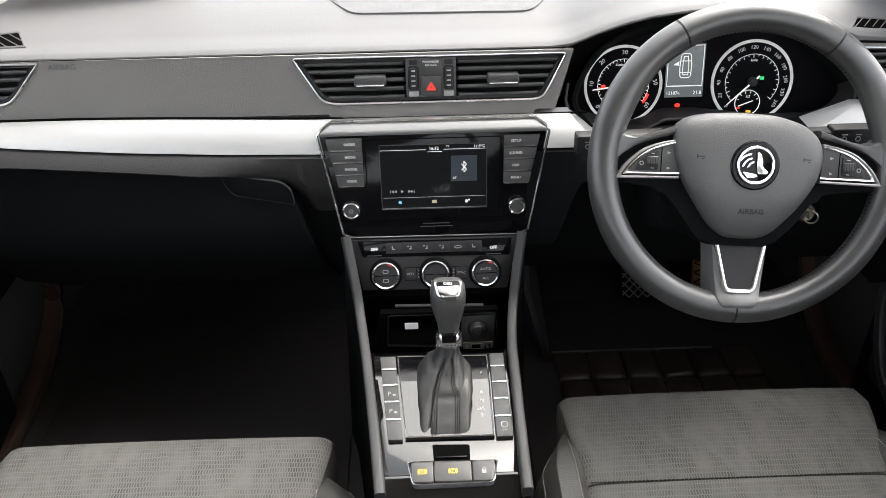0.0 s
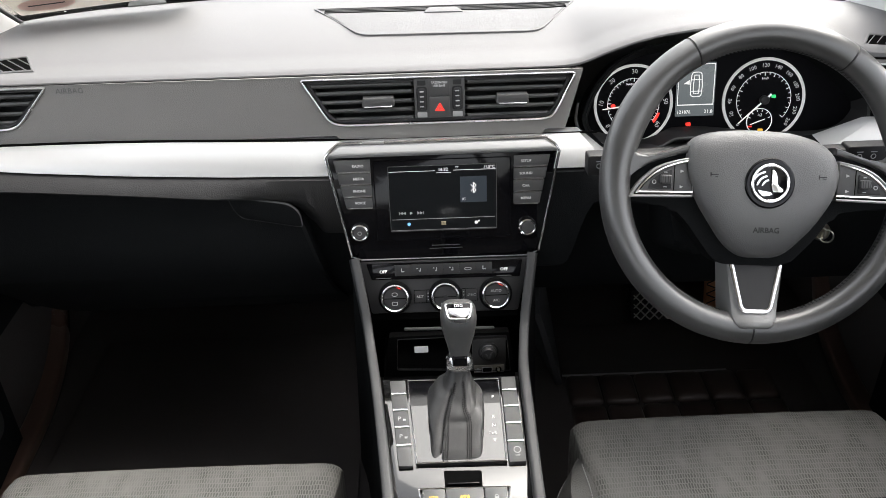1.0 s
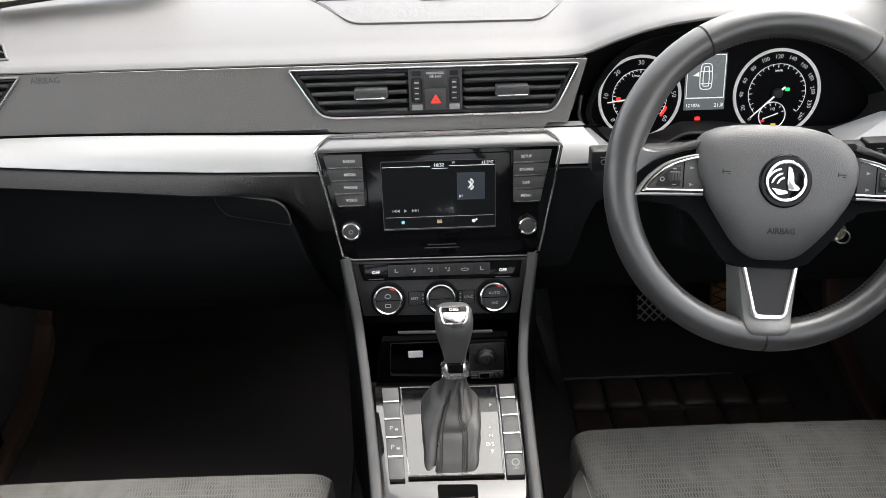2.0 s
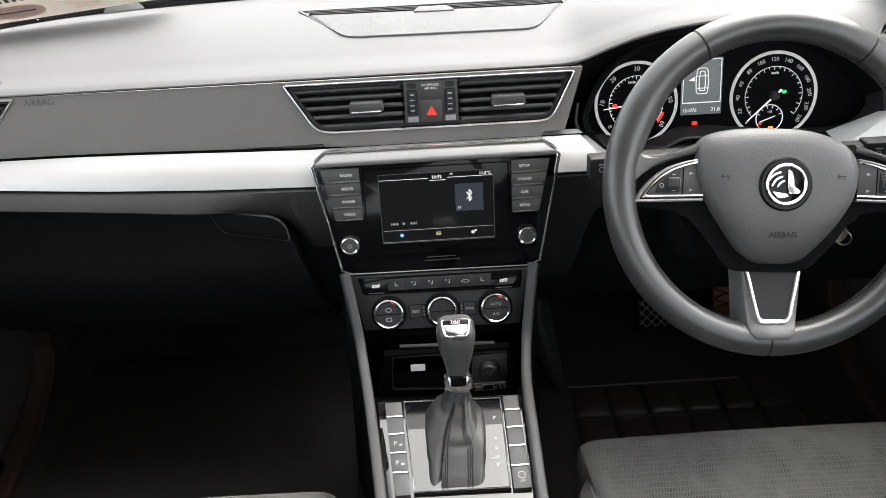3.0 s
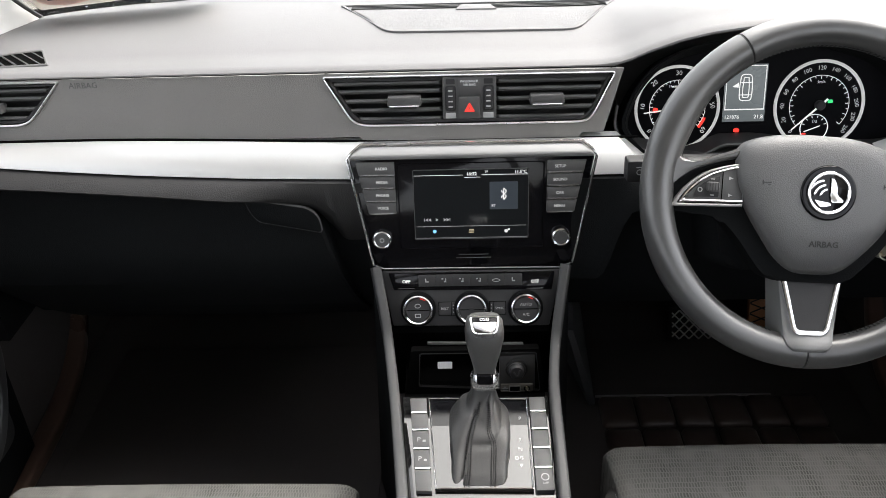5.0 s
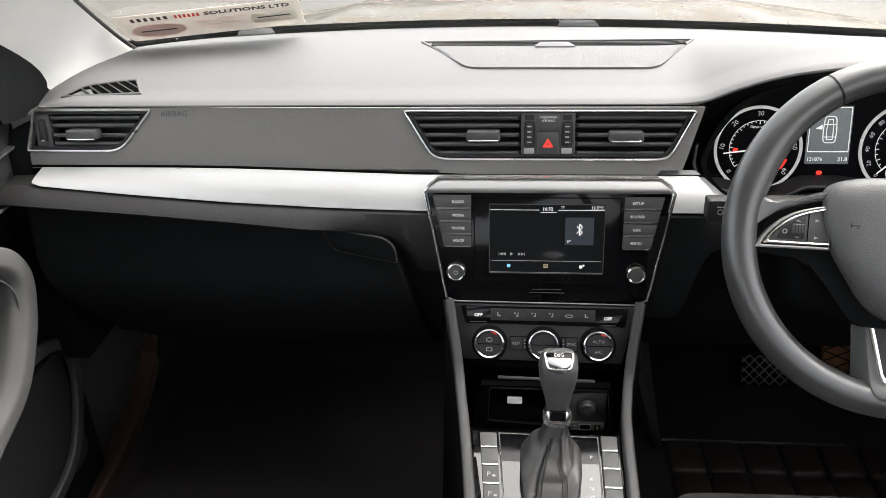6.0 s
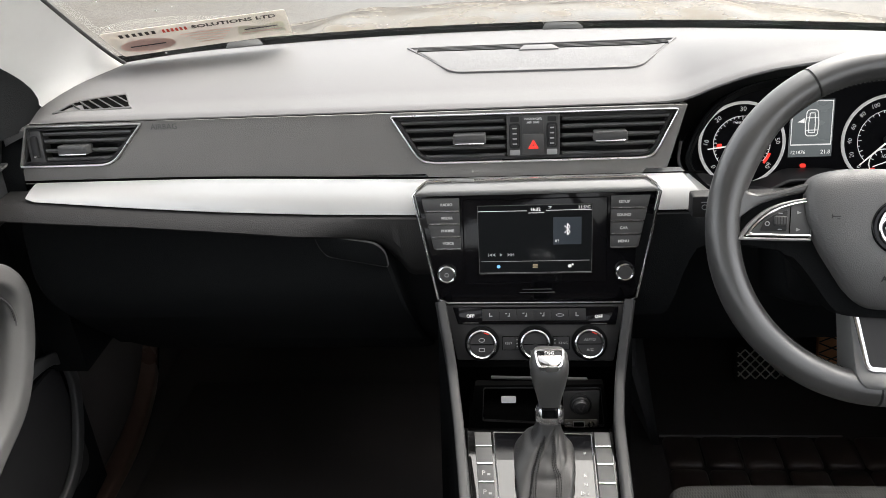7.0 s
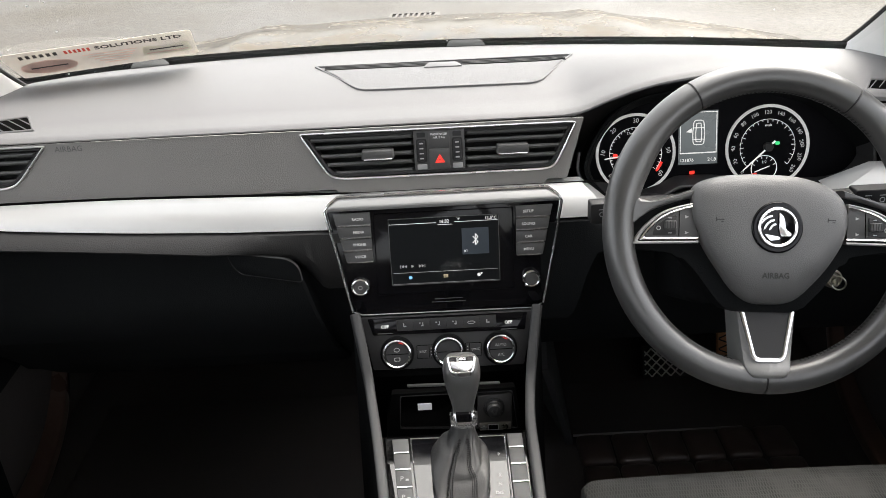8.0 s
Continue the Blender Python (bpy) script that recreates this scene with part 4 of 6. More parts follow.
    for y, hw in ((0.0120, 0.017), (0.0075, 0.021)):
        part("disc_slot", prism(FRAD, rounded(rect(-hw, y - 0.0005, hw + 0.004, y + 0.0005), 0.0003, 2), 0.0, 0.0016), M_BTN, r)
    part("lower_edge", sweep([FRAD @ Vector(p) for p in ((-0.1290, -0.001, 0.001), (-0.1160, -0.0065, 0.001), (0, -0.0072, 0.001), (0.1165, -0.0080, 0.001), (0.1305, -0.001, 0.001))], circle(0, 0, 0.0009, 6), up=(0, -1, 0.15)), M_LIP, r, "thin bright lower edge")


def build_climate():
    c = thing("climate_panel", (0, 0.95, 0.70), "black climate control panel with three chrome-ringed dials", "climate controls")
    out = rounded([(-0.119, 0.081), (0.1175, 0.080), (0.1, 0.006), (-0.105, 0.008)], 0.003, 3)
    part("face", prism(FK, out, -0.05, 0.0, 0.001), M_PANEL, c)
    bar = rounded([(-0.110, 0.0785), (0.1075, 0.0775), (0.1035, 0.0535), (-0.103, 0.0555)], 0.002, 3)
    part("key_bar", prism(FK, bar, -0.01, 0.0012, 0.0006), M_GLOSS, c)
    for i in range(6):
        x0 = -0.0705 + 0.0226 * i
        k = part("key", prism(FK, rounded(rect(x0 + 0.0001, 0.0600, x0 + 0.0225, 0.0755), 0.0005, 2), 0.0, 0.0022, 0.0004), M_PANEL, c)
        mx = x0 + 0.0113
        if i in (0, 5):
            part("symbol", join(prism(FK, rect(mx - 0.002, 0.0655, mx + 0.002, 0.067), 0.003, 0.0035), prism(FK, rect(mx - 0.0024, 0.066, mx - 0.001, 0.0705), 0.003, 0.0035)), M_GREYINK, k)
        elif i == 4:
            part("symbol", band(FK, circle(mx, 0.0672, 0.0055, 14, ry=0.0022), circle(mx, 0.0672, 0.0045, 14, ry=0.0012), 0.003, 0.0035), M_GREYINK, k)
        else:
            part("symbol", join(prism(FK, rect(mx - 0.0005, 0.0655, mx + 0.0025, 0.067), 0.003, 0.0035), prism(FK, rect(mx - 0.0035, 0.0692, mx - 0.0012, 0.0705), 0.003, 0.0035), prism(FK, rect(mx + 0.0012, 0.067, mx + 0.0024, 0.0705), 0.003, 0.0035)), M_GREYINK, k)
    for x, y in ((-0.0865, 0.0665), (0.0815, 0.0645)):
        part("off_lettering", letters(FK, "OFF", 0.0060, x, y, 0.0016, bold=0.0001), M_LIT, c, "lit white lettering")
        part("seat_heat_key", prism(FK, rect(x - 0.0105, y - 0.0095, x + 0.0105, y - 0.0085), 0.001, 0.002), M_BTN, c)
    for i, x in enumerate((-0.0715, -0.0015, 0.0690)):
        m = FK @ Matrix.Translation((x, 0.030, 0))
        d = part("dial", lathe(m, [(0.0234, 0), (0.0232, 0.0030), (0.0222, 0.0050), (0.0208, 0.0056), (0.0198, 0.004)], 48), M_LOW, c, "round control dial")
        part("dial_ring", lathe(m, [(0.0198, 0.002), (0.0198, 0.0105), (0.0193, 0.0122), (0.0178, 0.0130), (0.0166, 0.0118), (0.0164, 0.004)], 44), M_CHROME, d, "bright chrome ring")
        part("dial_cap", lathe(m, [(0.0163, 0.002), (0.0163, 0.0100), (0.0152, 0.0110), (0.001, 0.0115)], 44), M_PANEL, d)
        part("cap_split", prism(m, rect(-0.0152, -0.0005, 0.0152, 0.0005), 0.0105, 0.0119), M_VOID, d)
        if i == 0:
            part("cap_symbol", join(band(m, circle(0.0, 0.0058, 0.0042, 14, ry=0.003), circle(0, 0.0058, 0.0033, 14, ry=0.0021), 0.0115, 0.0120), band(m, rounded(rect(-0.004, -0.0095, 0.004, -0.0045), 0.001, 2), rounded(rect(-0.003, -0.0087, 0.003, -0.0053), 0.0008, 2), 0.0115, 0.0120)), M_GREYINK, d)
        elif i == 1:
            part("cap_lettering", letters(m, "MENU", 0.0048, 0, -0.0095, 0.0118), M_GREYINK, d)
            part("cap_eye", lathe(m, [(0.003, 0.0115), (0.003, 0.0122), (0.001, 0.0122)], 16), M_BLACK, d)
        else:
            part("cap_lettering", join(letters(m, "AUTO", 0.0055, 0, 0.0058, 0.0118), letters(m, "A/C", 0.0055, 0, -0.0075, 0.0118)), M_GREYINK, d)
        if i != 1:
            part("red_mark", band(m, circle(0, 0, 0.0160, 8, math.pi * 0.30, math.pi * 0.44), circle(0, 0, 0.0154, 8, math.pi * 0.30, math.pi * 0.44), 0.0100, 0.0116), M_LITRED, d)
    for x0, x1, t, s in ((-0.0450, -0.0225, "REST", 1), (0.0215, 0.0435, "SYNC", -1)):
        o = rounded(rect(x0, 0.0208, x1, 0.0392), 0.001, 2)
        k = part("side_key", prism(FK, inset(o, 0.0008), 0.0, 0.0020, 0.0006), M_PANEL, c)
        part("key_gap", band(FK, o, inset(o, 0.0008), 0.0, 0.0010), M_VOID, k)
        cut = x1 - 0.0055 if s > 0 else x0 + 0.0055
        part("key_gap", prism(FK, rect(cut - 0.0003, 0.0216, cut + 0.0003, 0.0384), 0.001, 0.0023), M_VOID, k)
        mx = (x0 + cut) / 2 if s > 0 else (x1 + cut) / 2
        part("key_lettering", letters(FK, t, 0.0046, mx, 0.030, 0.0021), M_GREYINK, k)
        for j in range(3):
            part("level_mark", prism(FK, rect(cut + s * 0.0027 - 0.0008, 0.0250 + 0.0045 * j, cut + s * 0.0027 + 0.0008, 0.0262 + 0.0045 * j), 0.001, 0.0023), M_GREYINK, k)


RAIL_L = [(-0.1246, 0.962, 0.786), (-0.1196, 0.945, 0.762), (-0.1137, 0.925, 0.735), (-0.1090, 0.905, 0.712), (-0.1043, 0.875, 0.698), (-0.0978, 0.83, 0.690), (-0.0892, 0.76, 0.682), (-0.0813, 0.69, 0.674), (-0.0735, 0.612, 0.6655)]
RAIL_R = [(0.1201, 0.962, 0.786), (0.1154, 0.945, 0.762), (0.1097, 0.925, 0.735), (0.1050, 0.905, 0.712), (0.1005, 0.875, 0.698), (0.0960, 0.83, 0.690), (0.0945, 0.76, 0.682), (0.0930, 0.69, 0.674), (0.0920, 0.612, 0.6655)]


def build_console():
    c = thing("centre_console", (0, 0.75, 0.29), "gloss black centre console with grey side rails and chrome trim", "centre console")
    prof = rounded([(-0.0064, -0.010), (0.0064, -0.010), (0.0064, 0.010), (-0.0064, 0.010)], 0.0042, 3)
    for pth in (RAIL_L, RAIL_R):
        part("side_rail", sweep(smooth_path(pth, 6), prof), M_RAIL, c, "satin grey side rail")
    # sides down to the floor
    for pth, s in ((RAIL_L, -1), (RAIL_R, 1)):
        rings = []
        for p in smooth_path(pth, 4):
            x = p.x + s * 0.004
            rings.append([(x, p.y, p.z - 0.006), (x - s * 0.008, p.y, p.z - 0.008), (x - s * 0.008, p.y + 0.10, 0.29), (x + s * 0.03, p.y + 0.10, 0.29)])
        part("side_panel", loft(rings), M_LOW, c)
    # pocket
    # Pocket walls are flat black: the recess's darkness is put into their colour.
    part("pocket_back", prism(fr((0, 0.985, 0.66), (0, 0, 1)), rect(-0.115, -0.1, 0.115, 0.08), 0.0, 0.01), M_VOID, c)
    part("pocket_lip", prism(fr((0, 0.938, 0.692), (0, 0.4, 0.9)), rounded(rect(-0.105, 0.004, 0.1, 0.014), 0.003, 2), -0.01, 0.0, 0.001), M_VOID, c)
    part("shutter_edge", prism(fr((0.0025, 0.9250, 0.6905), (0, 0.3, 0.9), (1, 0, -0.025)), rounded(rect(-0.0625, -0.0014, 0.0625, 0.0014), 0.0006, 2), 0.0, 0.006, 0.0005), M_BTN, c, "grey edge of the sliding shutter")
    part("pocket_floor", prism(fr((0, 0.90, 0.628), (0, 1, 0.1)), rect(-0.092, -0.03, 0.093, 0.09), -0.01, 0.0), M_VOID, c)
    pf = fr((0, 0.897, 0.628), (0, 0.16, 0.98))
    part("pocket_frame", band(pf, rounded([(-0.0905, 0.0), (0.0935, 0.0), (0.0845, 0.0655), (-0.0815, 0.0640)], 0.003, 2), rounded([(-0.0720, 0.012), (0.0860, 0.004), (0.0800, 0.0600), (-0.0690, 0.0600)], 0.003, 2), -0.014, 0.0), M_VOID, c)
    part("pocket_seam", band(pf, rounded([(-0.0732, 0.011), (0.0870, 0.003), (0.0810, 0.0610), (-0.0702, 0.0610)], 0.003, 2), rounded([(-0.0720, 0.012), (0.0860, 0.004), (0.0800, 0.0600), (-0.0690, 0.0600)], 0.003, 2), -0.004, 0.0008), M_BLACK, c)
    part("pocket_label", prism(fr((-0.0375, 0.902, 0.6725), (0, 0.16, 0.98)), rounded(rect(-0.0095, -0.0048, 0.0095, 0.0048), 0.001, 2), 0.0, 0.001), M_WHITE, c, "small white label")
    sock = part("socket_panel", prism(pf, rounded([(0.0330, 0.0015), (0.0795, 0.0015), (0.0800, 0.0560), (0.0335, 0.0540)], 0.002, 2), -0.012, -0.002, 0.001), M_SOCKET, c, "charcoal panel round the power socket")
    sm = pf @ Matrix.Translation((0.0555, 0.0355, -0.002))
    so = part("power_socket", lathe(sm, [(0.0120, 0), (0.0120, 0.004), (0.0112, 0.0056), (0.0100, 0.0060), (0.0096, 0.011), (0.0086, 0.0126), (0.002, 0.0128)], 36), M_PANEL, sock, "black cap of the power socket")
    part("socket_ring", band(sm, circle(0, 0, 0.0146, 36), circle(0, 0, 0.0119, 36), 0.0, 0.0030, 0.0008), M_BLACK, sock)
    part("socket_mark", join(prism(sm, [(-0.0002, -0.0045), (0.0018, -0.0045), (0.0050, 0.0050), (0.0028, 0.0050)], 0.0122, 0.0136), prism(sm, [(-0.0052, 0.0015), (-0.0030, 0.0025), (0.0006, -0.0045), (-0.0012, -0.0045)], 0.0122, 0.0135)), M_BTN, so)
    plate = part("port_plate", prism(pf, rounded(rect(0.0350, 0.0020, 0.0775, 0.0130), 0.001, 2), -0.004, 0.0004, 0.0004), M_PORT, sock, "warm grey port plate")
    part("usb_port", prism(pf, rounded(rect(0.0470, 0.0035, 0.0600, 0.0105), 0.0006, 2), 0.0, 0.0012), M_VOID, plate)
    part("usb_rim", band(pf, rect(0.0462, 0.0028, 0.0608, 0.0112), rect(0.0470, 0.0035, 0.0600, 0.0105), 0.0, 0.0016), M_GREYINK, plate)
    part("usb_symbol", join(prism(pf, rect(0.0368, 0.0070, 0.0445, 0.0077), 0.0, 0.0008), prism(pf, rect(0.0395, 0.0077, 0.0420, 0.0098), 0.0, 0.0008), prism(pf, rect(0.0380, 0.0040, 0.0440, 0.0052), 0.0, 0.0008)), M_GREYINK, plate)
    part("audio_jack", band(pf, circle(0.0693, 0.0070, 0.0044, 24), circle(0.0693, 0.0070, 0.0022, 24), 0.0, 0.0022, 0.0006), M_STEEL, plate, "brass-coloured audio socket")
    # top plate
    out = [(-0.088, 0.010), (0.092, 0.008), (0.093, -0.169), (-0.071, -0.169)]
    part("deck", prism(FP, out, -0.03, -0.004), M_DECK, c, "gloss black deck")
    # Gloss black, not silver; the outline follows the bright reflection on the deck.
    silver = rounded([(-0.0855, -0.030), (-0.0815, -0.030), (-0.066, -0.124), (0.0845, -0.126), (0.0875, -0.034), (0.0915, -0.034), (0.0922, -0.167), (-0.0715, -0.167)], 0.001, 2)
    part("deck_plate", prism(FP, silver, -0.006, -0.001, 0.001), M_DECK, c, "gloss black deck plate")
    rings = []
    for i in range(13):
        v = -0.165 - 0.075 * i / 12
        x0, h = -0.0715 - (v + 0.167) * 0.12, -0.001 - 0.20 * min(0.0, v + 0.166) * -1 - 1.5 * (v + 0.165) ** 2
        rings.append([FP @ Vector(p) for p in ((x0, v, h), (0.0922, v, h), (0.0922, v, -0.06), (x0, v, -0.06))])
    tail = loft(rings)
    part("deck_tail", tail, M_DECK, c, "gloss black deck sloping to the rear")
    # keys beside the lever
    ends = [0.002, -0.0205, -0.0450, -0.0700, -0.0955, -0.1235]
    for s in (-1, 1):
        for i in range(5):
            y0, y1 = ends[i + 1], ends[i]
            if s < 0:
                f = lambda y: (-0.0785 - y * 0.100, -0.0585 - y * 0.080)
            else:
                f = lambda y: (0.0655 + y * 0.012, 0.0840 + y * -0.002)
            a, b = f(y0), f(y1)
            k = part("key", prism(FP, rounded([(a[0], y0 + 0.0006), (a[1], y0 + 0.0006), (b[1], y1 - 0.0006), (b[0], y1 - 0.0006)], 0.001, 2), -0.004, 0.004, 0.001), M_BTN, c)
            if i < 4:
                part("key_edge", prism(FP, [(a[0] + 0.0006, y0), (a[1] - 0.0006, y0), (a[1] - 0.0006, y0 + 0.0013), (a[0] + 0.0006, y0 + 0.0013)], 0.0, 0.0047), M_CHROME, k)
            if s < 0 and i in (2, 3):
                part("key_lettering", letters(FP, "P", 0.0085, (a[0] + b[1]) / 2 - 0.0025, (y0 + y1) / 2, 0.0042), M_GREYINK, k)
                part("key_symbol", prism(FP, rect((a[0] + b[1]) / 2 + 0.002, (y0 + y1) / 2 - 0.003, (a[0] + b[1]) / 2 + 0.0055, (y0 + y1) / 2 - 0.0005), 0.003, 0.0044), M_GREYINK, k)
            if s > 0 and i == 4:
                part("key_symbol", join(band(FP, circle(0.0750, -0.107, 0.0045, 18), circle(0.0750, -0.107, 0.0036, 18), 0.003, 0.0044), letters(FP, "OFF", 0.0036, 0.075, -0.1145, 0.0042)), M_GREYINK, k)
    # gear gate
    g0 = [(-0.0565, 0.003), (0.0630, 0.0005), (0.0620, -0.1205), (-0.0455, -0.1195)]
    gate = g0[::-1]
    part("gate_frame", band(FP, rounded(gate, 0.001, 2), inset(rounded(gate, 0.001, 2), 0.0016), -0.003, 0.003, 0.0005), M_CHROME, c, "bright frame round the lever")
    # Duller gloss puts the dark reflection of the dash into the upper gate.
    part("gate_panel", prism(FP, inset(rounded(gate, 0.001, 2), 0.002), -0.006, 0.0005), M_GLOSS, c, "gloss black gate panel, duller above to hold a dark reflection")
    part("gate_plate", prism(FP, [(-0.0525, -0.037), (-0.0435, -0.1175), (0.0598, -0.1185), (0.0610, -0.037)], 0.0, 0.0012), M_DECK, c, "shinier lower part of the gloss black gate, cut at the reflection's edge")
    for t, x, y in (("P", 0.0525, -0.028), ("R", 0.0510, -0.058), ("N", 0.0505, -0.070), ("D/S", 0.0485, -0.0815)):
        part("gate_lettering", letters(FP, t, 0.0064, x, y, 0.0016), M_GATEINK, c, "small pale lettering")
    part("gate_arrow", prism(FP, [(0.0480, -0.0890), (0.0490 + 0.001, -0.0935), (0.0520, -0.0890)], 0.001, 0.0017), M_GATEINK, c)
    # parking brake keys
    part("brake_well", prism(FP, rounded([(-0.012, -0.1535), (0.0305, -0.1545), (0.0310, -0.1295), (-0.0135, -0.1280)], 0.003, 3), -0.006, -0.0003), M_VOID, c)
    part("well_edge", prism(FP, rect(-0.009, -0.1475, 0.027, -0.1455), -0.001, 0.003, 0.001), M_GLOSS, c)
    q = rounded([(-0.0365, -0.1805), (0.0560, -0.1795), (0.0615, -0.1540), (-0.0425, -0.1525)], [0.006, 0.006, 0.002, 0.002], 3)
    part("brake_key_rim", band(FP, inset(q, -0.0012), inset(q, 0.0005), -0.010, 0.004, 0.0006), M_CHROME, c)
    cuts = [-0.0395, -0.0125, 0.0315, 0.0590]
    for i in range(3):
        a, b = cuts[i], cuts[i + 1]
        k = part("brake_key", prism(FP, rounded([(a + (0.003 if i == 0 else 0.0006), -0.1795), (b - (0.004 if i == 2 else 0.0006), -0.1795), (b - 0.0006, -0.1545), (a + 0.0006, -0.1545)], 0.002, 2), -0.010, 0.006, 0.0014), M_BTN, c)
        x = (a + b) / 2
        if i < 2:
            part("brake_symbol", join(band(FP, circle(x, -0.167, 0.0034, 18), circle(x, -0.167, 0.0025, 18), 0.005, 0.0064), letters(FP, "P" if i else "A", 0.0045, x, -0.167, 0.0062),
                                      band(FP, circle(x, -0.167, 0.0054, 8, -0.7, 0.7), circle(x, -0.167, 0.0045, 8, -0.7, 0.7), 0.005, 0.0064), band(FP, circle(x, -0.167, 0.0054, 8, math.pi - 0.7, math.pi + 0.7), circle(x, -0.167, 0.0045, 8, math.pi - 0.7, math.pi + 0.7), 0.005, 0.0064)), M_LITAMBER, k, "lit amber symbol")
        else:
            part("lock_symbol", join(prism(FP, rect(x - 0.0025, -0.171, x + 0.0025, -0.167), 0.005, 0.0064), band(FP, circle(x, -0.1665, 0.0022, 14), circle(x, -0.1665, 0.0015, 14), 0.005, 0.0064)), M_GREYINK, k)


M_SOCKET = mat("socket_panel_plastic", (0.045, 0.044, 0.043), 0.5, bump=0.2)
M_PORT = mat("warm_grey_port_plastic", (0.17, 0.155, 0.135), 0.45)
M_GATEINK = mat("pale_gate_print", (0.55, 0.55, 0.55), 0.6)
M_RAIL = mat("satin_grey_rail", (0.045, 0.046, 0.047), 0.52, var=0.04, spec=0.3)
M_DECK = mat("gloss_black_deck", (0.006, 0.006, 0.006), 0.05, rough_var=0.02, scale=20, spec=0.68)


def build_gear_lever():
    g = thing("gear_lever", FP @ Vector((0.005, -0.06, 0.001)), "grey leather gear lever with pleated gaiter and chrome collar", "gear lever")
    # knob axis leans forward a little
    top, bot = Vector((0.0120, 0.8195, 0.802)), Vector((0.0116, 0.8020, 0.7345))
    # gaiter: a leather sleeve with a flap, diagonal creases and two stitched seams
    rings = []
    base = FP @ Vector((0.0030, -0.0835, 0.0))
    neck = bot + Vector((0, 0.002, -0.006))
    def crease(x, t, x0, t0, x1, t1, width):
        """How near a place is to a fold line, from 0 to 1."""
        dx, dt = x1 - x0, t1 - t0
        k = min(1, max(0, ((x - x0) * dx + (t - t0) * dt) / (dx * dx + dt * dt)))
        return math.exp(-(((x - x0 - k * dx) * 0.55) ** 2 + (t - t0 - k * dt) ** 2) / width ** 2)
    for j in range(49):
        t = j / 48
        c = base.lerp(neck, t) + Vector((0, 0.012 * math.sin(math.pi * t), 0))
        hw = table(t, [(0, 0.0300), (0.05, 0.0318), (0.25, 0.0318), (0.40, 0.0288), (0.55, 0.0228), (0.68, 0.0176), (0.80, 0.0148), (0.9, 0.0138), (1, 0.0132)])
        hd = table(t, [(0, 0.0370), (0.12, 0.0385), (0.45, 0.029), (0.6, 0.023), (0.75, 0.0175), (1, 0.0135)])
        ring = []
        for i in range(80):
            a = 2 * math.pi * i / 80
            ca, sa = math.cos(a), math.sin(a)
            p = 0.32 + 0.5 * t
            x, y = math.copysign(abs(ca) ** p, ca), math.copysign(abs(sa) ** p, sa)
            push = 0.0
            if sa < 0.35:
                push -= 0.0075 * crease(x, t, -0.72, 0.05, -0.55, 0.66, 0.045)
                push -= 0.0045 * crease(x, t, 0.45, 0.88, -0.30, 0.55, 0.042)
                push -= 0.0016 * crease(x, t, -0.35, 0.36, 0.35, 0.36, 0.030)
                push -= 0.0022 * crease(x, t, 1.00, 0.50, 0.42, 0.36, 0.036)
                push -= 0.0020 * crease(x, t, 0.80, 0.78, 0.55, 0.52, 0.040)
                push += 0.0020 * crease(x, t, -0.2, 0.45, 0.3, 0.46, 0.050)
                push += 0.0022 * crease(x, t, 0.1, 0.62, 0.5, 0.70, 0.060)
            left, right = max(0.0, -ca) ** 2, max(0.0, ca) ** 2
            push += left * (0.0085 * soft((0.66 - t) / 0.05) * soft((t - 0.18) / 0.25) - 0.0010 * math.exp(-((t - 0.12) / 0.06) ** 2))
            push += right * (0.0042 * math.exp(-((t - 0.36) / 0.10) ** 2) - 0.0020 * math.exp(-((t - 0.56) / 0.06) ** 2))
            n = noise.noise(Vector((ca * 1.6, sa * 1.6, t * 4.0))) * 0.0016 * math.sin(math.pi * t)
            f = 1 + (push + n) / 0.030
            ring.append(c + Vector((x * hw * f, y * hd * f, y * hd * 0.098 * (1 - t))))
        rings.append(ring)
    part("gaiter", loft(rings), M_GAITER, g, "dark grey pleated leather gaiter")
    for x0, x1 in ((-0.47, -0.30), (0.46, 0.34)):
        for off in (-0.075, 0.075):
            pts = []
            for j, r in enumerate(rings[1:40]):
                t = (j + 1) / 48
                c = sum((Vector(p) for p in r), Vector()) / len(r)
                half = max(p[0] for p in r[:1] + r[-1:]) - c.x
                want = c.x + (x0 + (x1 - x0) * t + off) * half
                near = min((p for p in r if p[1] < c.y), key=lambda p: abs(p[0] - want))
                pts.append(Vector((want, near[1], near[2])) + Vector((0, -0.0006, 0.0004)))
            fine = smooth_path(pts, 2)
            bms = [sweep([p, p.lerp(q, 0.8)], circle(0, 0, 0.0008, 5), up=(0, 1, 0.3)) for p, q in zip(fine[::2], fine[1::2])]
            part("stitching", join(*bms), M_DARKTHREAD, g)
        mid = []
        for j, r in enumerate(rings[1:40]):
            t = (j + 1) / 48
            c = sum((Vector(p) for p in r), Vector()) / len(r)
            half = max(p[0] for p in r[:1] + r[-1:]) - c.x
            want = c.x + (x0 + (x1 - x0) * t) * half
            near = min((p for p in r if p[1] < c.y), key=lambda p: abs(p[0] - want))
            mid.append(Vector((want, near[1] + 0.0002, near[2])))
        part("seam", sweep(mid, circle(0, 0, 0.0006, 5), up=(0, 1, 0.3)), M_DARKTHREAD, g)
    # chrome collar
    ax = (top - bot).normalized()
    m = fr(bot, Vector((0, 1, 0)) - ax * ax.y, Vector((1, 0, 0)))
    sq = lambda w, d: rounded([(-w, -d), (w, -d), (w, d), (-w, d)], min(w, d) * 0.75, 4)
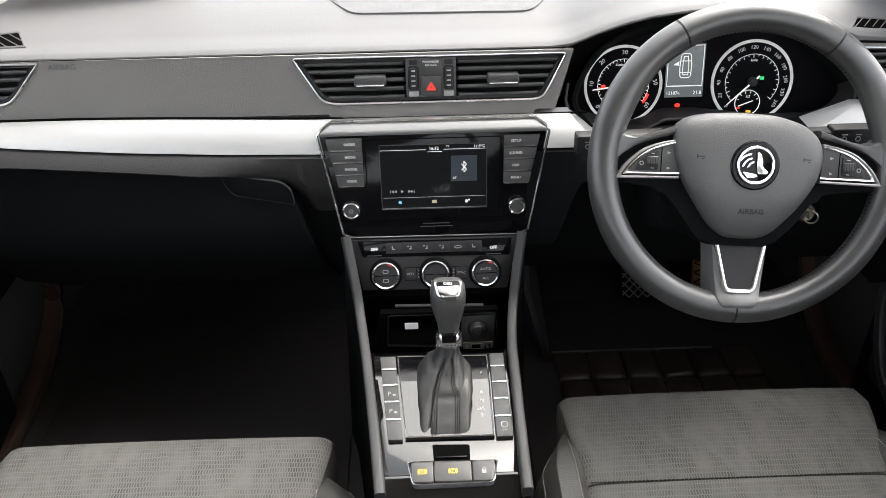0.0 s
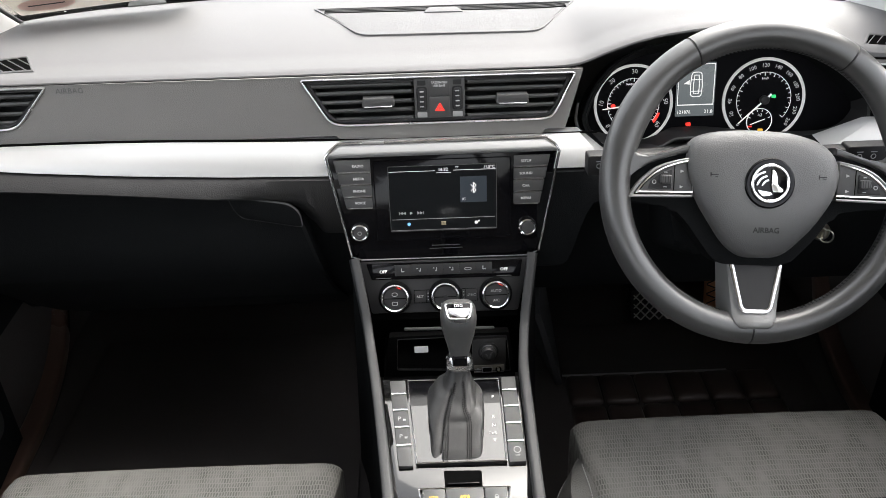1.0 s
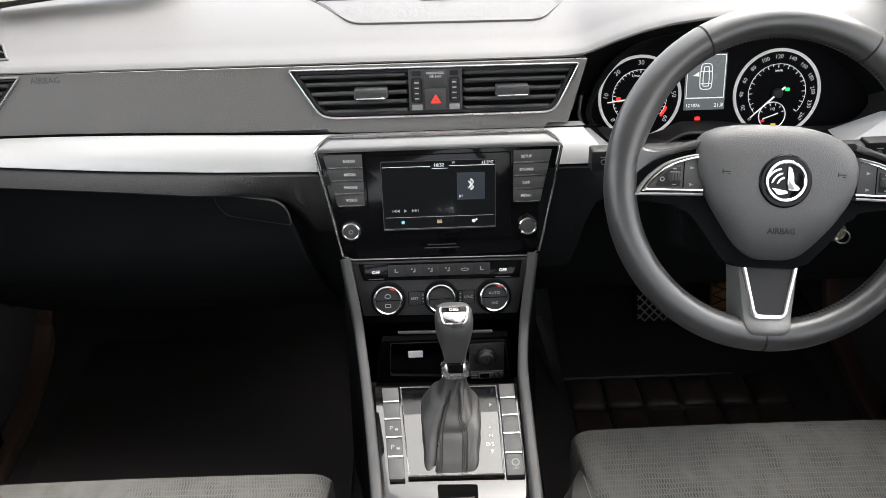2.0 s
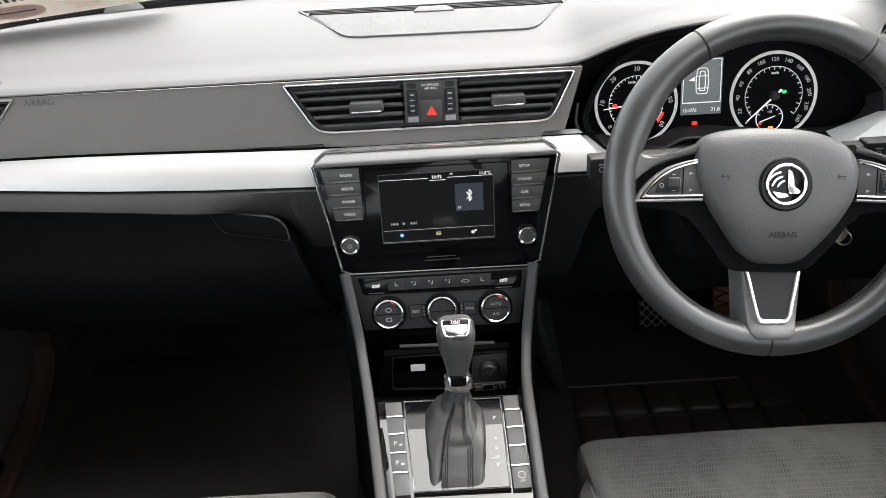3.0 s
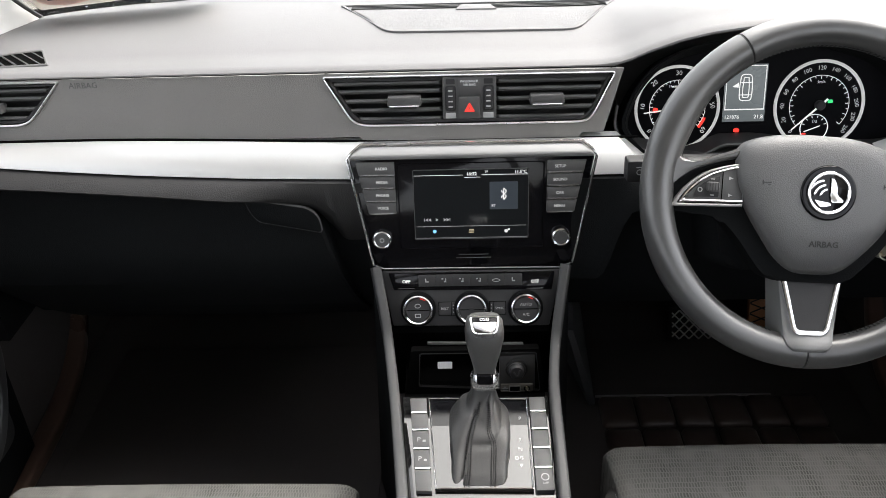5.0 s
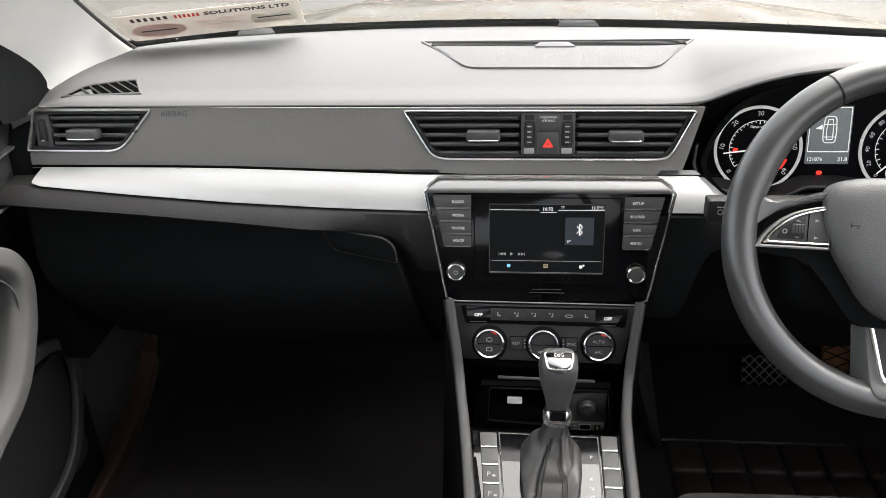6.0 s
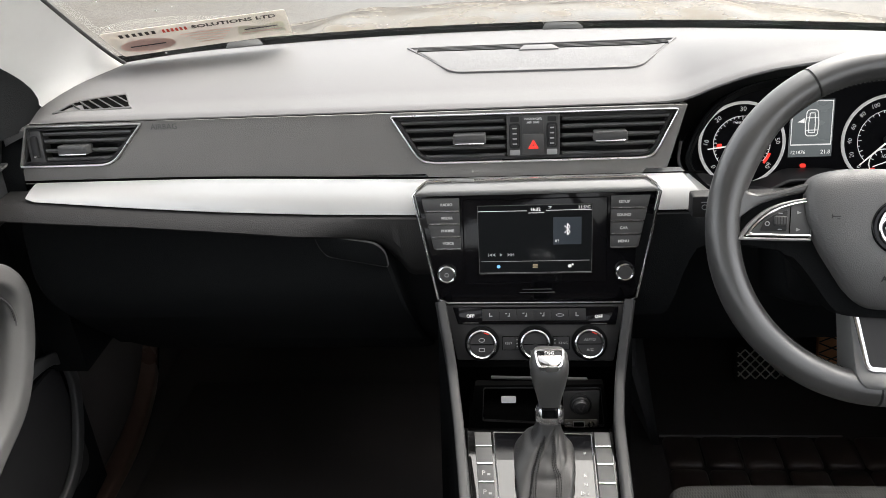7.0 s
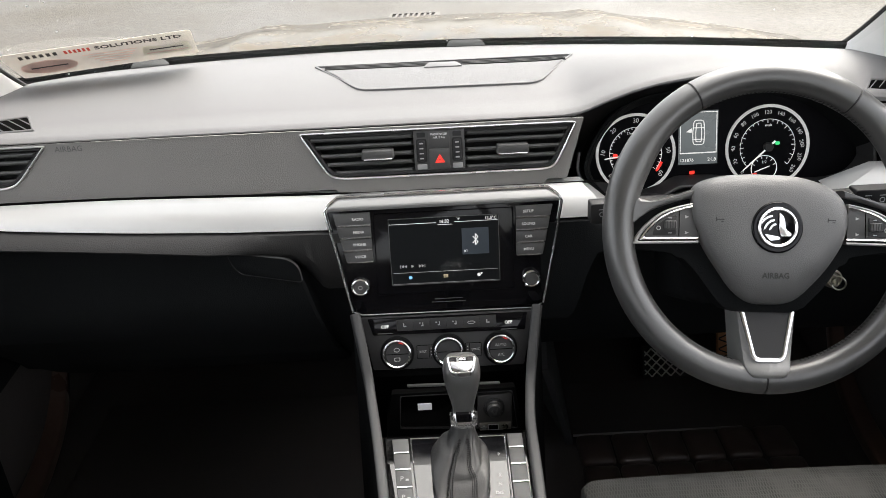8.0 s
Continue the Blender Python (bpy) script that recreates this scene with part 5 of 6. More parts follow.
    def stack(levels):
        return loft([[m @ Vector((x, y + oy, h)) for x, y in sq(w, d)] for w, d, h, oy in levels])
    part("collar", stack([(0.0135, 0.0125, -0.010, 0), (0.0165, 0.0140, -0.007, 0), (0.0168, 0.0142, 0.002, 0), (0.0145, 0.0132, 0.007, 0), (0.0130, 0.0128, 0.009, 0)]), M_CHROME, g, "bright chrome collar")
    part("release_key", stack([(0.0095, 0.006, 0.000, -0.0100), (0.0095, 0.006, 0.010, -0.0100), (0.0085, 0.005, 0.0115, -0.0095)]), M_GLOSS, g)
    part("knob", stack([(0.0115, 0.0115, 0.006, 0), (0.0122, 0.0125, 0.012, 0), (0.0150, 0.0150, 0.024, 0.0005), (0.0190, 0.0180, 0.038, 0.001), (0.0216, 0.0200, 0.050, 0.001), (0.0222, 0.0205, 0.060, 0.002), (0.0210, 0.0195, 0.069, 0.003), (0.0168, 0.0150, 0.0745, 0.004), (0.0080, 0.0070, 0.0765, 0.005)]), M_KNOB, g, "dark grey leather knob")
    # badge on the face of the knob
    k = m @ Matrix.Translation((0, -0.0150, 0.0710)) @ Matrix.Rotation(radians(40), 4, "X")
    shield = rounded([(-0.0135, -0.0110), (0.0135, -0.0110), (0.0175, 0.0125), (-0.0175, 0.0125)], [0.007, 0.007, 0.006, 0.006], 4)
    part("badge_rim", band(k, shield, inset(shield, 0.0020), -0.008, 0.0022, 0.0006), M_CHROME, g, "chrome badge rim")
    part("badge", prism(k, inset(shield, 0.0015), -0.008, 0.0010), M_GLOSS, g, "gloss black badge")
    part("badge_plate", prism(k, rounded([(-0.0112, -0.0082), (0.0112, -0.0082), (0.0135, 0.0045), (-0.0135, 0.0045)], [0.005, 0.005, 0.001, 0.001], 4), 0.0, 0.0016, 0.0006), M_BADGE, g, "polished badge plate")
    part("badge_lettering", letters(k, "DSG", 0.0056, 0, 0.0078, 0.0016, bold=0.0001), M_KEYTEXT, g, "pale lettering")


M_GAITER = mat("grey_gaiter_leather", (0.034, 0.034, 0.0335), 0.44, bump=0.3, grain=1300, cells=True, scale=20)
M_KNOB = mat("dark_grey_knob_leather", (0.058, 0.058, 0.057), 0.40, spec=0.9, bump=0.3, grain=1200, cells=True, scale=18)
M_BADGE = mat("polished_badge_metal", (0.42, 0.41, 0.40), 0.18, metal=1.0, var=0.1, scale=60)
M_DARKTHREAD = mat("dark_thread", (0.007, 0.007, 0.007), 0.8)


# ---- driver's side ----
def build_cluster():
    c = thing("instrument_cluster", (0.355, 1.12, 0.87), "black instrument cluster with two chrome-ringed dials", "instrument cluster")
    o = [(-0.168, -0.028), (-0.160, 0.002), (-0.146, 0.030), (-0.122, 0.058), (-0.085, 0.075), (0.0, 0.088), (0.10, 0.086), (0.175, 0.062), (0.225, 0.022), (0.256, -0.012), (0.258, -0.040), (0.218, -0.068), (0.12, -0.075), (0.0, -0.075), (-0.12, -0.068), (-0.140, -0.060)]
    o = rounded(o, 0.02, 4)
    cx = 0.04
    ring = lambda s, h, dy=0.0: [FG @ Vector((cx + (x - cx) * s, y * s + dy, h)) for x, y in o]
    part("housing", loft([ring(0.965, 0.038, 0.008), ring(0.95, 0.038, 0.008), ring(0.90, 0.0), ring(0.985, -0.004)], caps=False), M_LOW, c)
    part("housing_trim", loft([ring(0.975, 0.034, 0.008), ring(0.975, 0.0405, 0.008), ring(0.963, 0.0405, 0.008), ring(0.963, 0.034, 0.008)], caps=False), M_LOW, c)
    part("face", prism(FG, [(cx + (x - cx) * 0.93, y * 0.93) for x, y in o], -0.02, -0.001), M_DIAL, c)
    def dial(x0, y0, r, nums, a_from, a_to, needle, minor, size):
        m = FG @ Matrix.Translation((x0, y0, 0))
        d = part("dial", lathe(m, [(r * 0.93, -0.001), (r * 0.93, 0.0004), (0.001, 0.0004)], 56), M_DIAL, c, "black dial face")
        part("dial_ring", lathe(m, [(r, -0.002), (r, 0.0014), (r * 0.995, 0.0018), (r * 0.982, 0.0018), (r * 0.976, 0.0014), (r * 0.975, 0.0)], 64), M_RING, d, "lit white ring")
        ang = lambda k, n: math.radians(a_from + (a_to - a_from) * k / n)
        n = len(nums) - 1
        for k, t in enumerate(nums):
            a = ang(k, n)
            tilt = a - math.pi / 2
            part("numeral", letters(m, t, size * 0.82, r * 0.815 * math.cos(a), r * 0.815 * math.sin(a), 0.0007, turn=tilt * 0.85), M_NUMERAL, d)
        bms = []
        for k in range(n * minor + 1):
            a = ang(k, n * minor)
            long = k % minor == 0
            mm = m @ Matrix.Rotation(a, 4, "Z")
            bms.append(prism(mm, rect(r * (0.57 if long else 0.605), -0.0004, r * 0.645, 0.0004), 0.0003, 0.0008))
        part("scale", join(*bms), M_LIT, d)
        arc = circle(0, 0, r * 0.66, 48, math.radians(a_to), math.radians(a_from))
        arc2 = circle(0, 0, r * 0.648, 48, math.radians(a_to), math.radians(a_from))
        b = bmesh.new()
        va = [b.verts.new(m @ Vector((*p, 0.0007))) for p in arc]
        vb = [b.verts.new(m @ Vector((*p, 0.0007))) for p in arc2]
        for i in range(len(arc) - 1):
            b.faces.new((va[i], va[i + 1], vb[i + 1], vb[i]))
        part("scale_arc", b, M_LIT, d)
        mm = m @ Matrix.Rotation(math.radians(needle), 4, "Z")
        part("needle", prism(mm, [(-0.012, -0.0012), (-0.012, 0.0012), (r * 0.80, 0.0006), (r * 0.80, -0.0006)][::-1], 0.004, 0.0055), M_LIT, d, "white needle")
        part("needle_hub", lathe(m, [(0.0065, 0.0), (0.0065, 0.006), (0.005, 0.0072), (0.001, 0.0072)], 24), M_BLACK, d)
        return m, d
    m, d = dial(-0.0803, 0.000, 0.0560, ["0", "10", "20", "30", "40", "50", "60"], 220, -40, 187, 5, 0.0105)
    part("unit_lettering", letters(m, "1/min x 100", 0.0052, 0, 0.0285, 0.0007), M_LIT, d)
    part("red_zone", band(m, circle(0, 0, 0.0405, 12, math.radians(-42), math.radians(-20)), circle(0, 0, 0.0375, 12, math.radians(-42), math.radians(-20)), 0.0005, 0.0012), M_LITRED, d, "red zone")
    part("red_lamp", prism(m, rounded(rect(-0.032, -0.0055, -0.0255, 0.001), 0.002, 3), 0.0005, 0.0012), M_LITRED, d, "lit red warning lamp")
    m, d = dial(0.105, 0.0, 0.0590, ["0", "20", "40", "60", "80", "100", "120", "140", "160", "180", "200", "230", "260"], 225, -42, 222, 2, 0.0092)
    part("unit_lettering", letters(m, "km/h", 0.005, 0, 0.030, 0.0007), M_LIT, d)
    part("green_lamp", prism(m, rounded(rect(0.0085, 0.003, 0.0145, 0.0075), 0.0015, 3), 0.0055, 0.0068), M_LITGREEN, d, "lit green lamp")
    part("small_dial_ring", band(m, circle(-0.004, -0.030, 0.0185, 36), circle(-0.004, -0.030, 0.0175, 36), 0.0004, 0.0014), M_LIT, d)
    part("small_dial_marks", join(*[prism(m @ Matrix.Translation((-0.004, -0.030, 0)) @ Matrix.Rotation(math.radians(20 + 28 * k), 4, "Z"), rect(0.0135, -0.0004, 0.0165, 0.0004), 0.0004, 0.0012) for k in range(6)]), M_LIT, d)
    part("small_needle", prism(m @ Matrix.Translation((-0.004, -0.030, 0)) @ Matrix.Rotation(math.radians(200), 4, "Z"), rect(-0.008, -0.0006, 0.014, 0.0006), 0.001, 0.002), M_LIT, d)
    part("small_numeral", letters(m, "1/2", 0.0055, -0.004, -0.0215, 0.0009), M_LIT, d)
    part("small_red_zone", prism(m, rect(-0.020, -0.0385, -0.014, -0.0365), 0.0005, 0.0013), M_LITRED, d)
    part("amber_lamp", prism(m, rounded(rect(-0.005, -0.0455, 0.002, -0.0410), 0.001, 2), 0.0005, 0.0013), M_LITAMBER, d, "lit amber lamp")
    # display between the dials
    s = part("display", prism(FG, rect(-0.0200, -0.0195, 0.0345, 0.0550), -0.001, 0.0010), M_LCD, c, "grey lit display with a car outline")
    car = rounded([(-0.0005, 0.0075), (0.0155, 0.0075), (0.0165, 0.024), (0.0148, 0.0425), (0.0002, 0.0425), (-0.0015, 0.024)], 0.005, 4)
    part("car_outline", join(band(FG, car, inset(car, 0.0011), 0.0008, 0.0016), band(FG, inset(car, 0.0042), inset(car, 0.0052), 0.0008, 0.0016), prism(FG, rect(0.0005, 0.0310, 0.0145, 0.0320), 0.0008, 0.0015),
                             prism(FG, rect(0.0005, 0.0150, 0.0145, 0.0160), 0.0008, 0.0015), prism(FG, [(-0.0105, 0.0262), (-0.0022, 0.0250), (-0.0022, 0.0315)], 0.0008, 0.0016)), M_LIT, s, "pale car outline with an open door")
    part("display_line", prism(FG, rect(-0.0185, -0.0042, 0.033, -0.0034), 0.0008, 0.0015), M_LIT, s)
    part("odometer_digits", letters(FG, "121876", 0.0066, -0.0085, -0.0135, 0.0014), M_LIT, s, "pale odometer digits")
    part("display_edge", band(FG, rect(-0.0185, -0.0036, 0.0330, 0.0535), rect(-0.0176, -0.0027, 0.0321, 0.0526), 0.0008, 0.0016), M_LIT, s)
    part("trip_digits", letters(FG, "21.8", 0.0072, 0.0265, -0.0135, 0.0014), M_LIT, s)
    part("red_lamp", prism(FG, rounded(rect(-0.0042, -0.0335, 0.0030, -0.0285), 0.002, 3), 0.0, 0.0012), M_LITRED, c, "lit red warning lamp")
    # raised edge of the housing
    edge = [(-0.166, 0.010), (-0.1690, -0.0170), (-0.1540, -0.0400), (-0.1350, -0.0470), (-0.0740, -0.0615), (-0.0500, -0.0555), (-0.0280, -0.0440), (0.02, -0.0440), (0.12, -0.0560), (0.190, -0.0560), (0.2146, -0.0514), (0.2296, -0.0410), (0.2400, -0.0240), (0.236, 0.004)]
    path = smooth_path([FG @ Vector((x, y, 0.036)) for x, y in rounded(edge, [0] + [0.008] * 12 + [0], 3)], 2)
    part("housing_edge", sweep(path, circle(0, 0, 0.0020, 8), up=FG.to_3x3() @ Vector((0, 0, 1))), M_BTN, c, "dark grey raised edge")
    skirt = [[FG @ Vector(p) for p in ((x, y, 0.035), (x * 0.97, y + 0.010, 0.002), (x * 0.97, y - 0.006, 0.001), (x, y - 0.006, 0.030))] for x, y in rounded(edge, [0] + [0.008] * 12 + [0], 3)]
    part("housing_skirt", loft(skirt), M_BLACK, c)
    gap = []
    for i in range(13):
        x = -0.125 + 0.27 * i / 12
        dip = 0.010 * (2 * i / 12 - 1) ** 2
        gap.append([FG @ Vector((x, y - dip, h)) for y, h in ((-0.050, 0.010), (-0.0535, 0.045), (-0.058, 0.085), (-0.064, 0.110), (-0.075, 0.112), (-0.075, 0.010))])
    part("gap_cover", loft(gap), M_PANEL, c, "charcoal cover over the steering column")
    # trim under the dials
    rings = []
    for i in range(25):
        x = -0.15 + 0.40 * i / 24
        rings.append([FG @ Vector((x, y, h)) for y, h in ((-0.085, -0.01), (-0.085, 0.045), (-0.072, 0.040), (-0.066, 0.0), (-0.066, -0.01))])
    part("lower_trim", loft(rings), M_BLACK, c)


M_NUMERAL = mat("dim_white_numeral", (0.40, 0.40, 0.40), 0.5, emit=(1, 1, 1), power=0.05)
M_DIAL = mat("matt_black_dial", (0.004, 0.004, 0.005), 0.6, var=0.05, spec=0.05)


def build_wheel():
    w = thing("steering_wheel", FW @ Vector((0, -0.1, -0.04)), "black leather steering wheel with silver spoke trim and round emblem", "steering wheel")
    R = 0.1733
    # rim in stretches: grained leather at the sides, smooth leather above and below
    def rim(a0, a1, thick, k):
        rings = []
        for i in range(k + 1):
            d = a0 + (a1 - a0) * i / k
            a = math.radians(d)
            c, s = math.cos(a), math.sin(a)
            bump = math.exp(-((d - 22) / 15) ** 2) + math.exp(-((d - 158) / 15) ** 2)
            ring = []
            for j in range(24):
                b = 2 * math.pi * j / 24
                side = thick * (1 + 0.22 * bump) if math.cos(b) < 0 else thick
                rr = R + side * math.cos(b)
                ring.append(FW @ Vector((rr * c, rr * s + 0.0022, 0.0176 * math.sin(b) * thick / 0.0178)))
            rings.append(ring)
        return loft(rings)
    for a0, a1 in ((-82, -15), (-15, 57.6), (58.4, 120.4), (121.2, 195), (195, 262)):
        part("rim", rim(a0, a1, 0.0178, 40), M_LEATHER, w)
    part("rim", rim(262, 268.2, 0.0177, 8), M_LEATHER, w)
    part("rim", rim(269.0, 278, 0.0177, 8), M_LEATHER, w)
    for a in (58, 120.8, 268.6):
        part("rim_seam", rim(a - 0.45, a + 0.45, 0.0168, 2), M_BLACK, w)
    # crossed stitching on the inside of the rim
    bms = []
    for i in range(190):
        a = math.radians(-76 + 332 * i / 190)
        for sg in (-1, 1):
            p = []
            for d, e in ((0, -0.0024), (0.011, 0.0024)):
                b = math.pi - (0.10 + e * sg / 0.0165)
                rr = R + 0.0181 * math.cos(b)
                p.append(FW @ Vector((rr * math.cos(a + d), rr * math.sin(a + d) + 0.0022, 0.0180 * math.sin(b))))
            bms.append(sweep(p, circle(0, 0, 0.0005, 5), up=FW.to_3x3() @ Vector((0, 0, 1))))
    part("stitching", join(*bms), M_THREAD, w, "black crossed stitching")
    # gloss black centre that carries the spokes
    hub = [(-0.166, -0.0235), (-0.1040, -0.0275), (-0.0845, -0.0475), (-0.0580, -0.0829), (-0.0460, -0.0935), (0.0345, -0.0945), (0.0660, -0.0622), (0.0849, -0.0340), (0.0985, -0.0285), (0.166, -0.0235), (0.160, 0.006), (0.132, 0.028), (0.088, 0.038), (-0.092, 0.040), (-0.136, 0.028), (-0.162, 0.006)]
    part("hub", prism(FW, rounded(hub, 0.008, 3), -0.030, 0.0025, 0.003), M_LOW, w, "black hub")
    for s in (-1, 1):
        # leather root that flows from the rim towards the cover
        rings = []
        for x, top, low, h in ((0.170, 0.064, -0.010, 0.012), (0.160, 0.044, 0.004, 0.011), (0.150, 0.0345, 0.0125, 0.010), (0.138, 0.0318, 0.0205, 0.0092), (0.124, 0.0335, 0.0262, 0.0085), (0.108, 0.0385, 0.0312, 0.0076), (0.092, 0.0440, 0.0350, 0.0065), (0.084, 0.0465, 0.0370, 0.0055)):
            mid = (top + low) / 2
            rings.append([FW @ Vector((s * x, y, z)) for y, z in ((top, -0.016), (top, h - 0.006), (top - 0.001, h - 0.002), ((top * 2 + mid) / 3, h), (mid, h + 0.0006), (low + 0.001, h - 0.001), (low, h - 0.004), (low, -0.016))])
        part("spoke_web", loft(rings), M_LEATHER, w, "leather covered spoke root")
        o = [(s * 0.086, 0.0305), (s * 0.105, 0.0268), (s * 0.128, 0.0190), (s * 0.149, -0.0002), (s * 0.1592, -0.0176), (s * 0.084, -0.0158)][::-int(s)]
        i = [(s * 0.086, 0.0262), (s * 0.103, 0.0222), (s * 0.1225, 0.0143), (s * 0.138, 0.0012), (s * 0.1462, -0.0098), (s * 0.084, -0.0088)][::-int(s)]
        rr = [0.001, 0.012, 0.012, 0.010, 0.003, 0.001][::-int(s)]
        oo, ii = rounded(o, rr, 4), rounded(i, rr, 4)
        mid1 = [(a[0] * 0.58 + b[0] * 0.42, a[1] * 0.58 + b[1] * 0.42) for a, b in zip(oo, ii)]
        mid2 = [(a[0] * 0.42 + b[0] * 0.58, a[1] * 0.42 + b[1] * 0.58) for a, b in zip(oo, ii)]
        b = part("switch_panel", prism(FW, ii, -0.004, 0.0100, 0.001), M_BTN, w, "black switch panel")
        part("switch_rim", band(FW, mid2, ii, -0.004, 0.0120, 0.0008), M_CHROME, b, "chrome switch surround")
        part("outer_rim", band(FW, oo, mid1, -0.004, 0.0118, 0.0008), M_LIP, b, "satin grey outer surround")
        part("key_plate", prism(FW, rounded([(s * 0.109, -0.0065), (s * 0.1365, -0.0072), (s * 0.1330, 0.0030), (s * 0.1215, 0.0115), (s * 0.109, 0.0165)][::int(s)], 0.002, 3), 0.004, 0.0112, 0.0008), M_BLACK, b)
        rl = part("roller", prism(FW, rounded(rect(s * 0.1165 - 0.0065, -0.0005, s * 0.1165 + 0.0065, 0.0095), 0.002, 3), 0.004, 0.0158, 0.0035, 4), M_BTN, b)
        for k in range(4):
            part("roller_rib", prism(FW, rect(s * 0.1165 - 0.0045 + 0.003 * k, 0.0005, s * 0.1165 - 0.0037 + 0.003 * k, 0.0085), 0.010, 0.0162), M_BLACK, rl)
        part("divider", prism(FW, rect(s * 0.1060 - 0.0005, -0.0085, s * 0.1060 + 0.0005, 0.0205), 0.006, 0.0104), M_VOID, b)
        for x, y in ((s * 0.097, 0.0140), (s * 0.097, -0.0040)):
            part("switch_symbol", prism(FW, [(x - 0.0022, y - 0.0018), (x + 0.0022, y), (x - 0.0022, y + 0.0018)], 0.008, 0.0104), M_GREYINK, b)
        part("switch_symbol", band(FW, circle(s * 0.1295, 0.0010, 0.0026, 12), circle(s * 0.1295, 0.0010, 0.0017, 12), 0.008, 0.0116), M_GREYINK, b)
        for y in (0.0125, -0.0045):
            part("switch_symbol", prism(FW, rect(s * 0.1165 - 0.002, y - 0.0005, s * 0.1165 + 0.002, y + 0.0005), 0.008, 0.0116), M_GREYINK, b)
    # airbag cover: a domed cushion with a bent-back lower part
    o = rounded([(-0.0925, 0.034), (-0.0850, 0.0525), (-0.0616, 0.0612), (-0.0233, 0.0638), (0.0275, 0.0620), (0.0605, 0.0530), (0.0805, 0.0375), (0.0880, 0.0141), (0.0818, -0.0143), (0.0600, -0.0489), (0.0345, -0.0772), (0.0180, -0.0860), (-0.0243, -0.0857), (-0.0445, -0.0700), (-0.0770, -0.0221), (-0.0920, 0.0125)], 0.013, 4)
    rings = []
    for s, h in ((1.0, -0.010), (1.0, 0.006), (0.988, 0.0115), (0.955, 0.0165), (0.89, 0.0205), (0.76, 0.0232), (0.6, 0.0243), (0.45, 0.0247), (0.3, 0.0248), (0.05, 0.0248)):
        rings.append([FW @ Vector((-0.002 + (x + 0.002) * s, -0.004 * (1 - s) + y * s, h - 0.13 * max(0, -(y * s) - 0.034) - 0.05 * max(0, y * s - 0.035))) for x, y in o])
    part("airbag_cover", loft(rings), M_PAD, w, "grained dark grey airbag cover")
    # Black letters stand in for the shading of the embossing.
    part("airbag_lettering", letters(FW, "AIRBAG", 0.0088, 0, -0.0515, 0.0229, bold=0.0002), M_RUBBER, w, "embossed lettering with its shading put into a darker colour")
    for s in (-1, 1):
        c = s * 0.0625 - 0.0015
        part("horn_mark", join(prism(FW, rect(c - 0.0045, 0.0108, c + 0.0045, 0.0119), 0.02, 0.0242), prism(FW, rect(c - 0.0045, 0.0090, c - 0.0036, 0.0138), 0.02, 0.0242), prism(FW, rect(c + 0.0010, 0.0085, c + 0.0040, 0.0093), 0.02, 0.0242)), M_BLACK, w)
    # round emblem: plain shapes
    m = FW @ Matrix.Translation((-0.0003, 0.0030, 0.0246))
    e = part("emblem", lathe(m, [(0.0290, -0.004), (0.0290, 0.0004), (0.0280, 0.0018), (0.0268, 0.0022), (0.0226, 0.0010), (0.001, 0.0008)], 56), M_GLOSS, w, "round black emblem")
    part("emblem_ring", lathe(m, [(0.0224, 0.000), (0.0224, 0.0034), (0.0216, 0.0042), (0.0200, 0.0042), (0.0190, 0.0032), (0.0190, 0.000)], 56), M_CHROME, e, "chrome ring")
    wing = rounded([(0.0005, 0.0165), (0.0052, 0.0140), (0.0078, 0.0060), (0.0082, -0.0025), (0.0150, -0.0065), (0.0150, -0.0095), (0.0030, -0.0105), (0.0012, -0.0020), (0.0015, 0.0075)], 0.0022, 3)
    shp = [prism(m, wing, 0.0005, 0.0030, 0.0006), prism(m, rounded([(-0.0150, -0.0075), (0.0020, -0.0105), (0.0030, -0.0135), (-0.0085, -0.0150)], 0.0016, 3), 0.0005, 0.0028, 0.0005)]
    for x0, y0, r0, r1 in ((-0.004, -0.0045, 0.0185, 0.0163), (-0.0025, -0.0045, 0.0138, 0.0116), (-0.001, -0.0045, 0.0092, 0.0072)):
        a = circle(x0, y0, r0, 10, math.radians(96), math.radians(176))
        c = circle(x0, y0, r1, 10, math.radians(96), math.radians(168))
        shp.append(prism(m, a + c[::-1], 0.0005, 0.0028, 0.0004))
    part("emblem_shape", join(*shp), M_CHROME, e, "plain chrome shapes")
    # lower spoke with deep sides
    rings = []
    for v, c, hw, hh in ((-0.0900, 0.000, 0.0352, -0.0030), (-0.110, -0.0008, 0.0326, 0.0010), (-0.135, -0.0022, 0.0295, 0.0070), (-0.1480, -0.0030, 0.0278, 0.0112), (-0.1545, -0.0034, 0.0268, 0.0150), (-0.1590, -0.0036, 0.0252, 0.0180), (-0.1630, -0.0037, 0.0228, 0.0195), (-0.1660, -0.0038, 0.0200, 0.0192), (-0.1675, -0.0038, 0.0180, 0.0180)):
        rings.append([FW @ Vector((c + x, v, h)) for x, h in ((-hw - 0.003, -0.032), (-hw, hh - 0.005), (-hw + 0.0012, hh - 0.0016), (-hw + 0.004, hh), (0, hh + 0.0003), (hw - 0.004, hh), (hw - 0.0012, hh - 0.0016), (hw, hh - 0.005), (hw + 0.003, -0.032))])
    part("lower_spoke", loft(rings), M_SPOKE, w, "satin grey lower spoke")
    flat = [(-0.0300, -0.0915), (-0.0190, -0.1475), (0.0142, -0.1475), (0.0288, -0.0915)]
    hgt = lambda y: -0.0012 + (-0.0915 - y) * 0.232
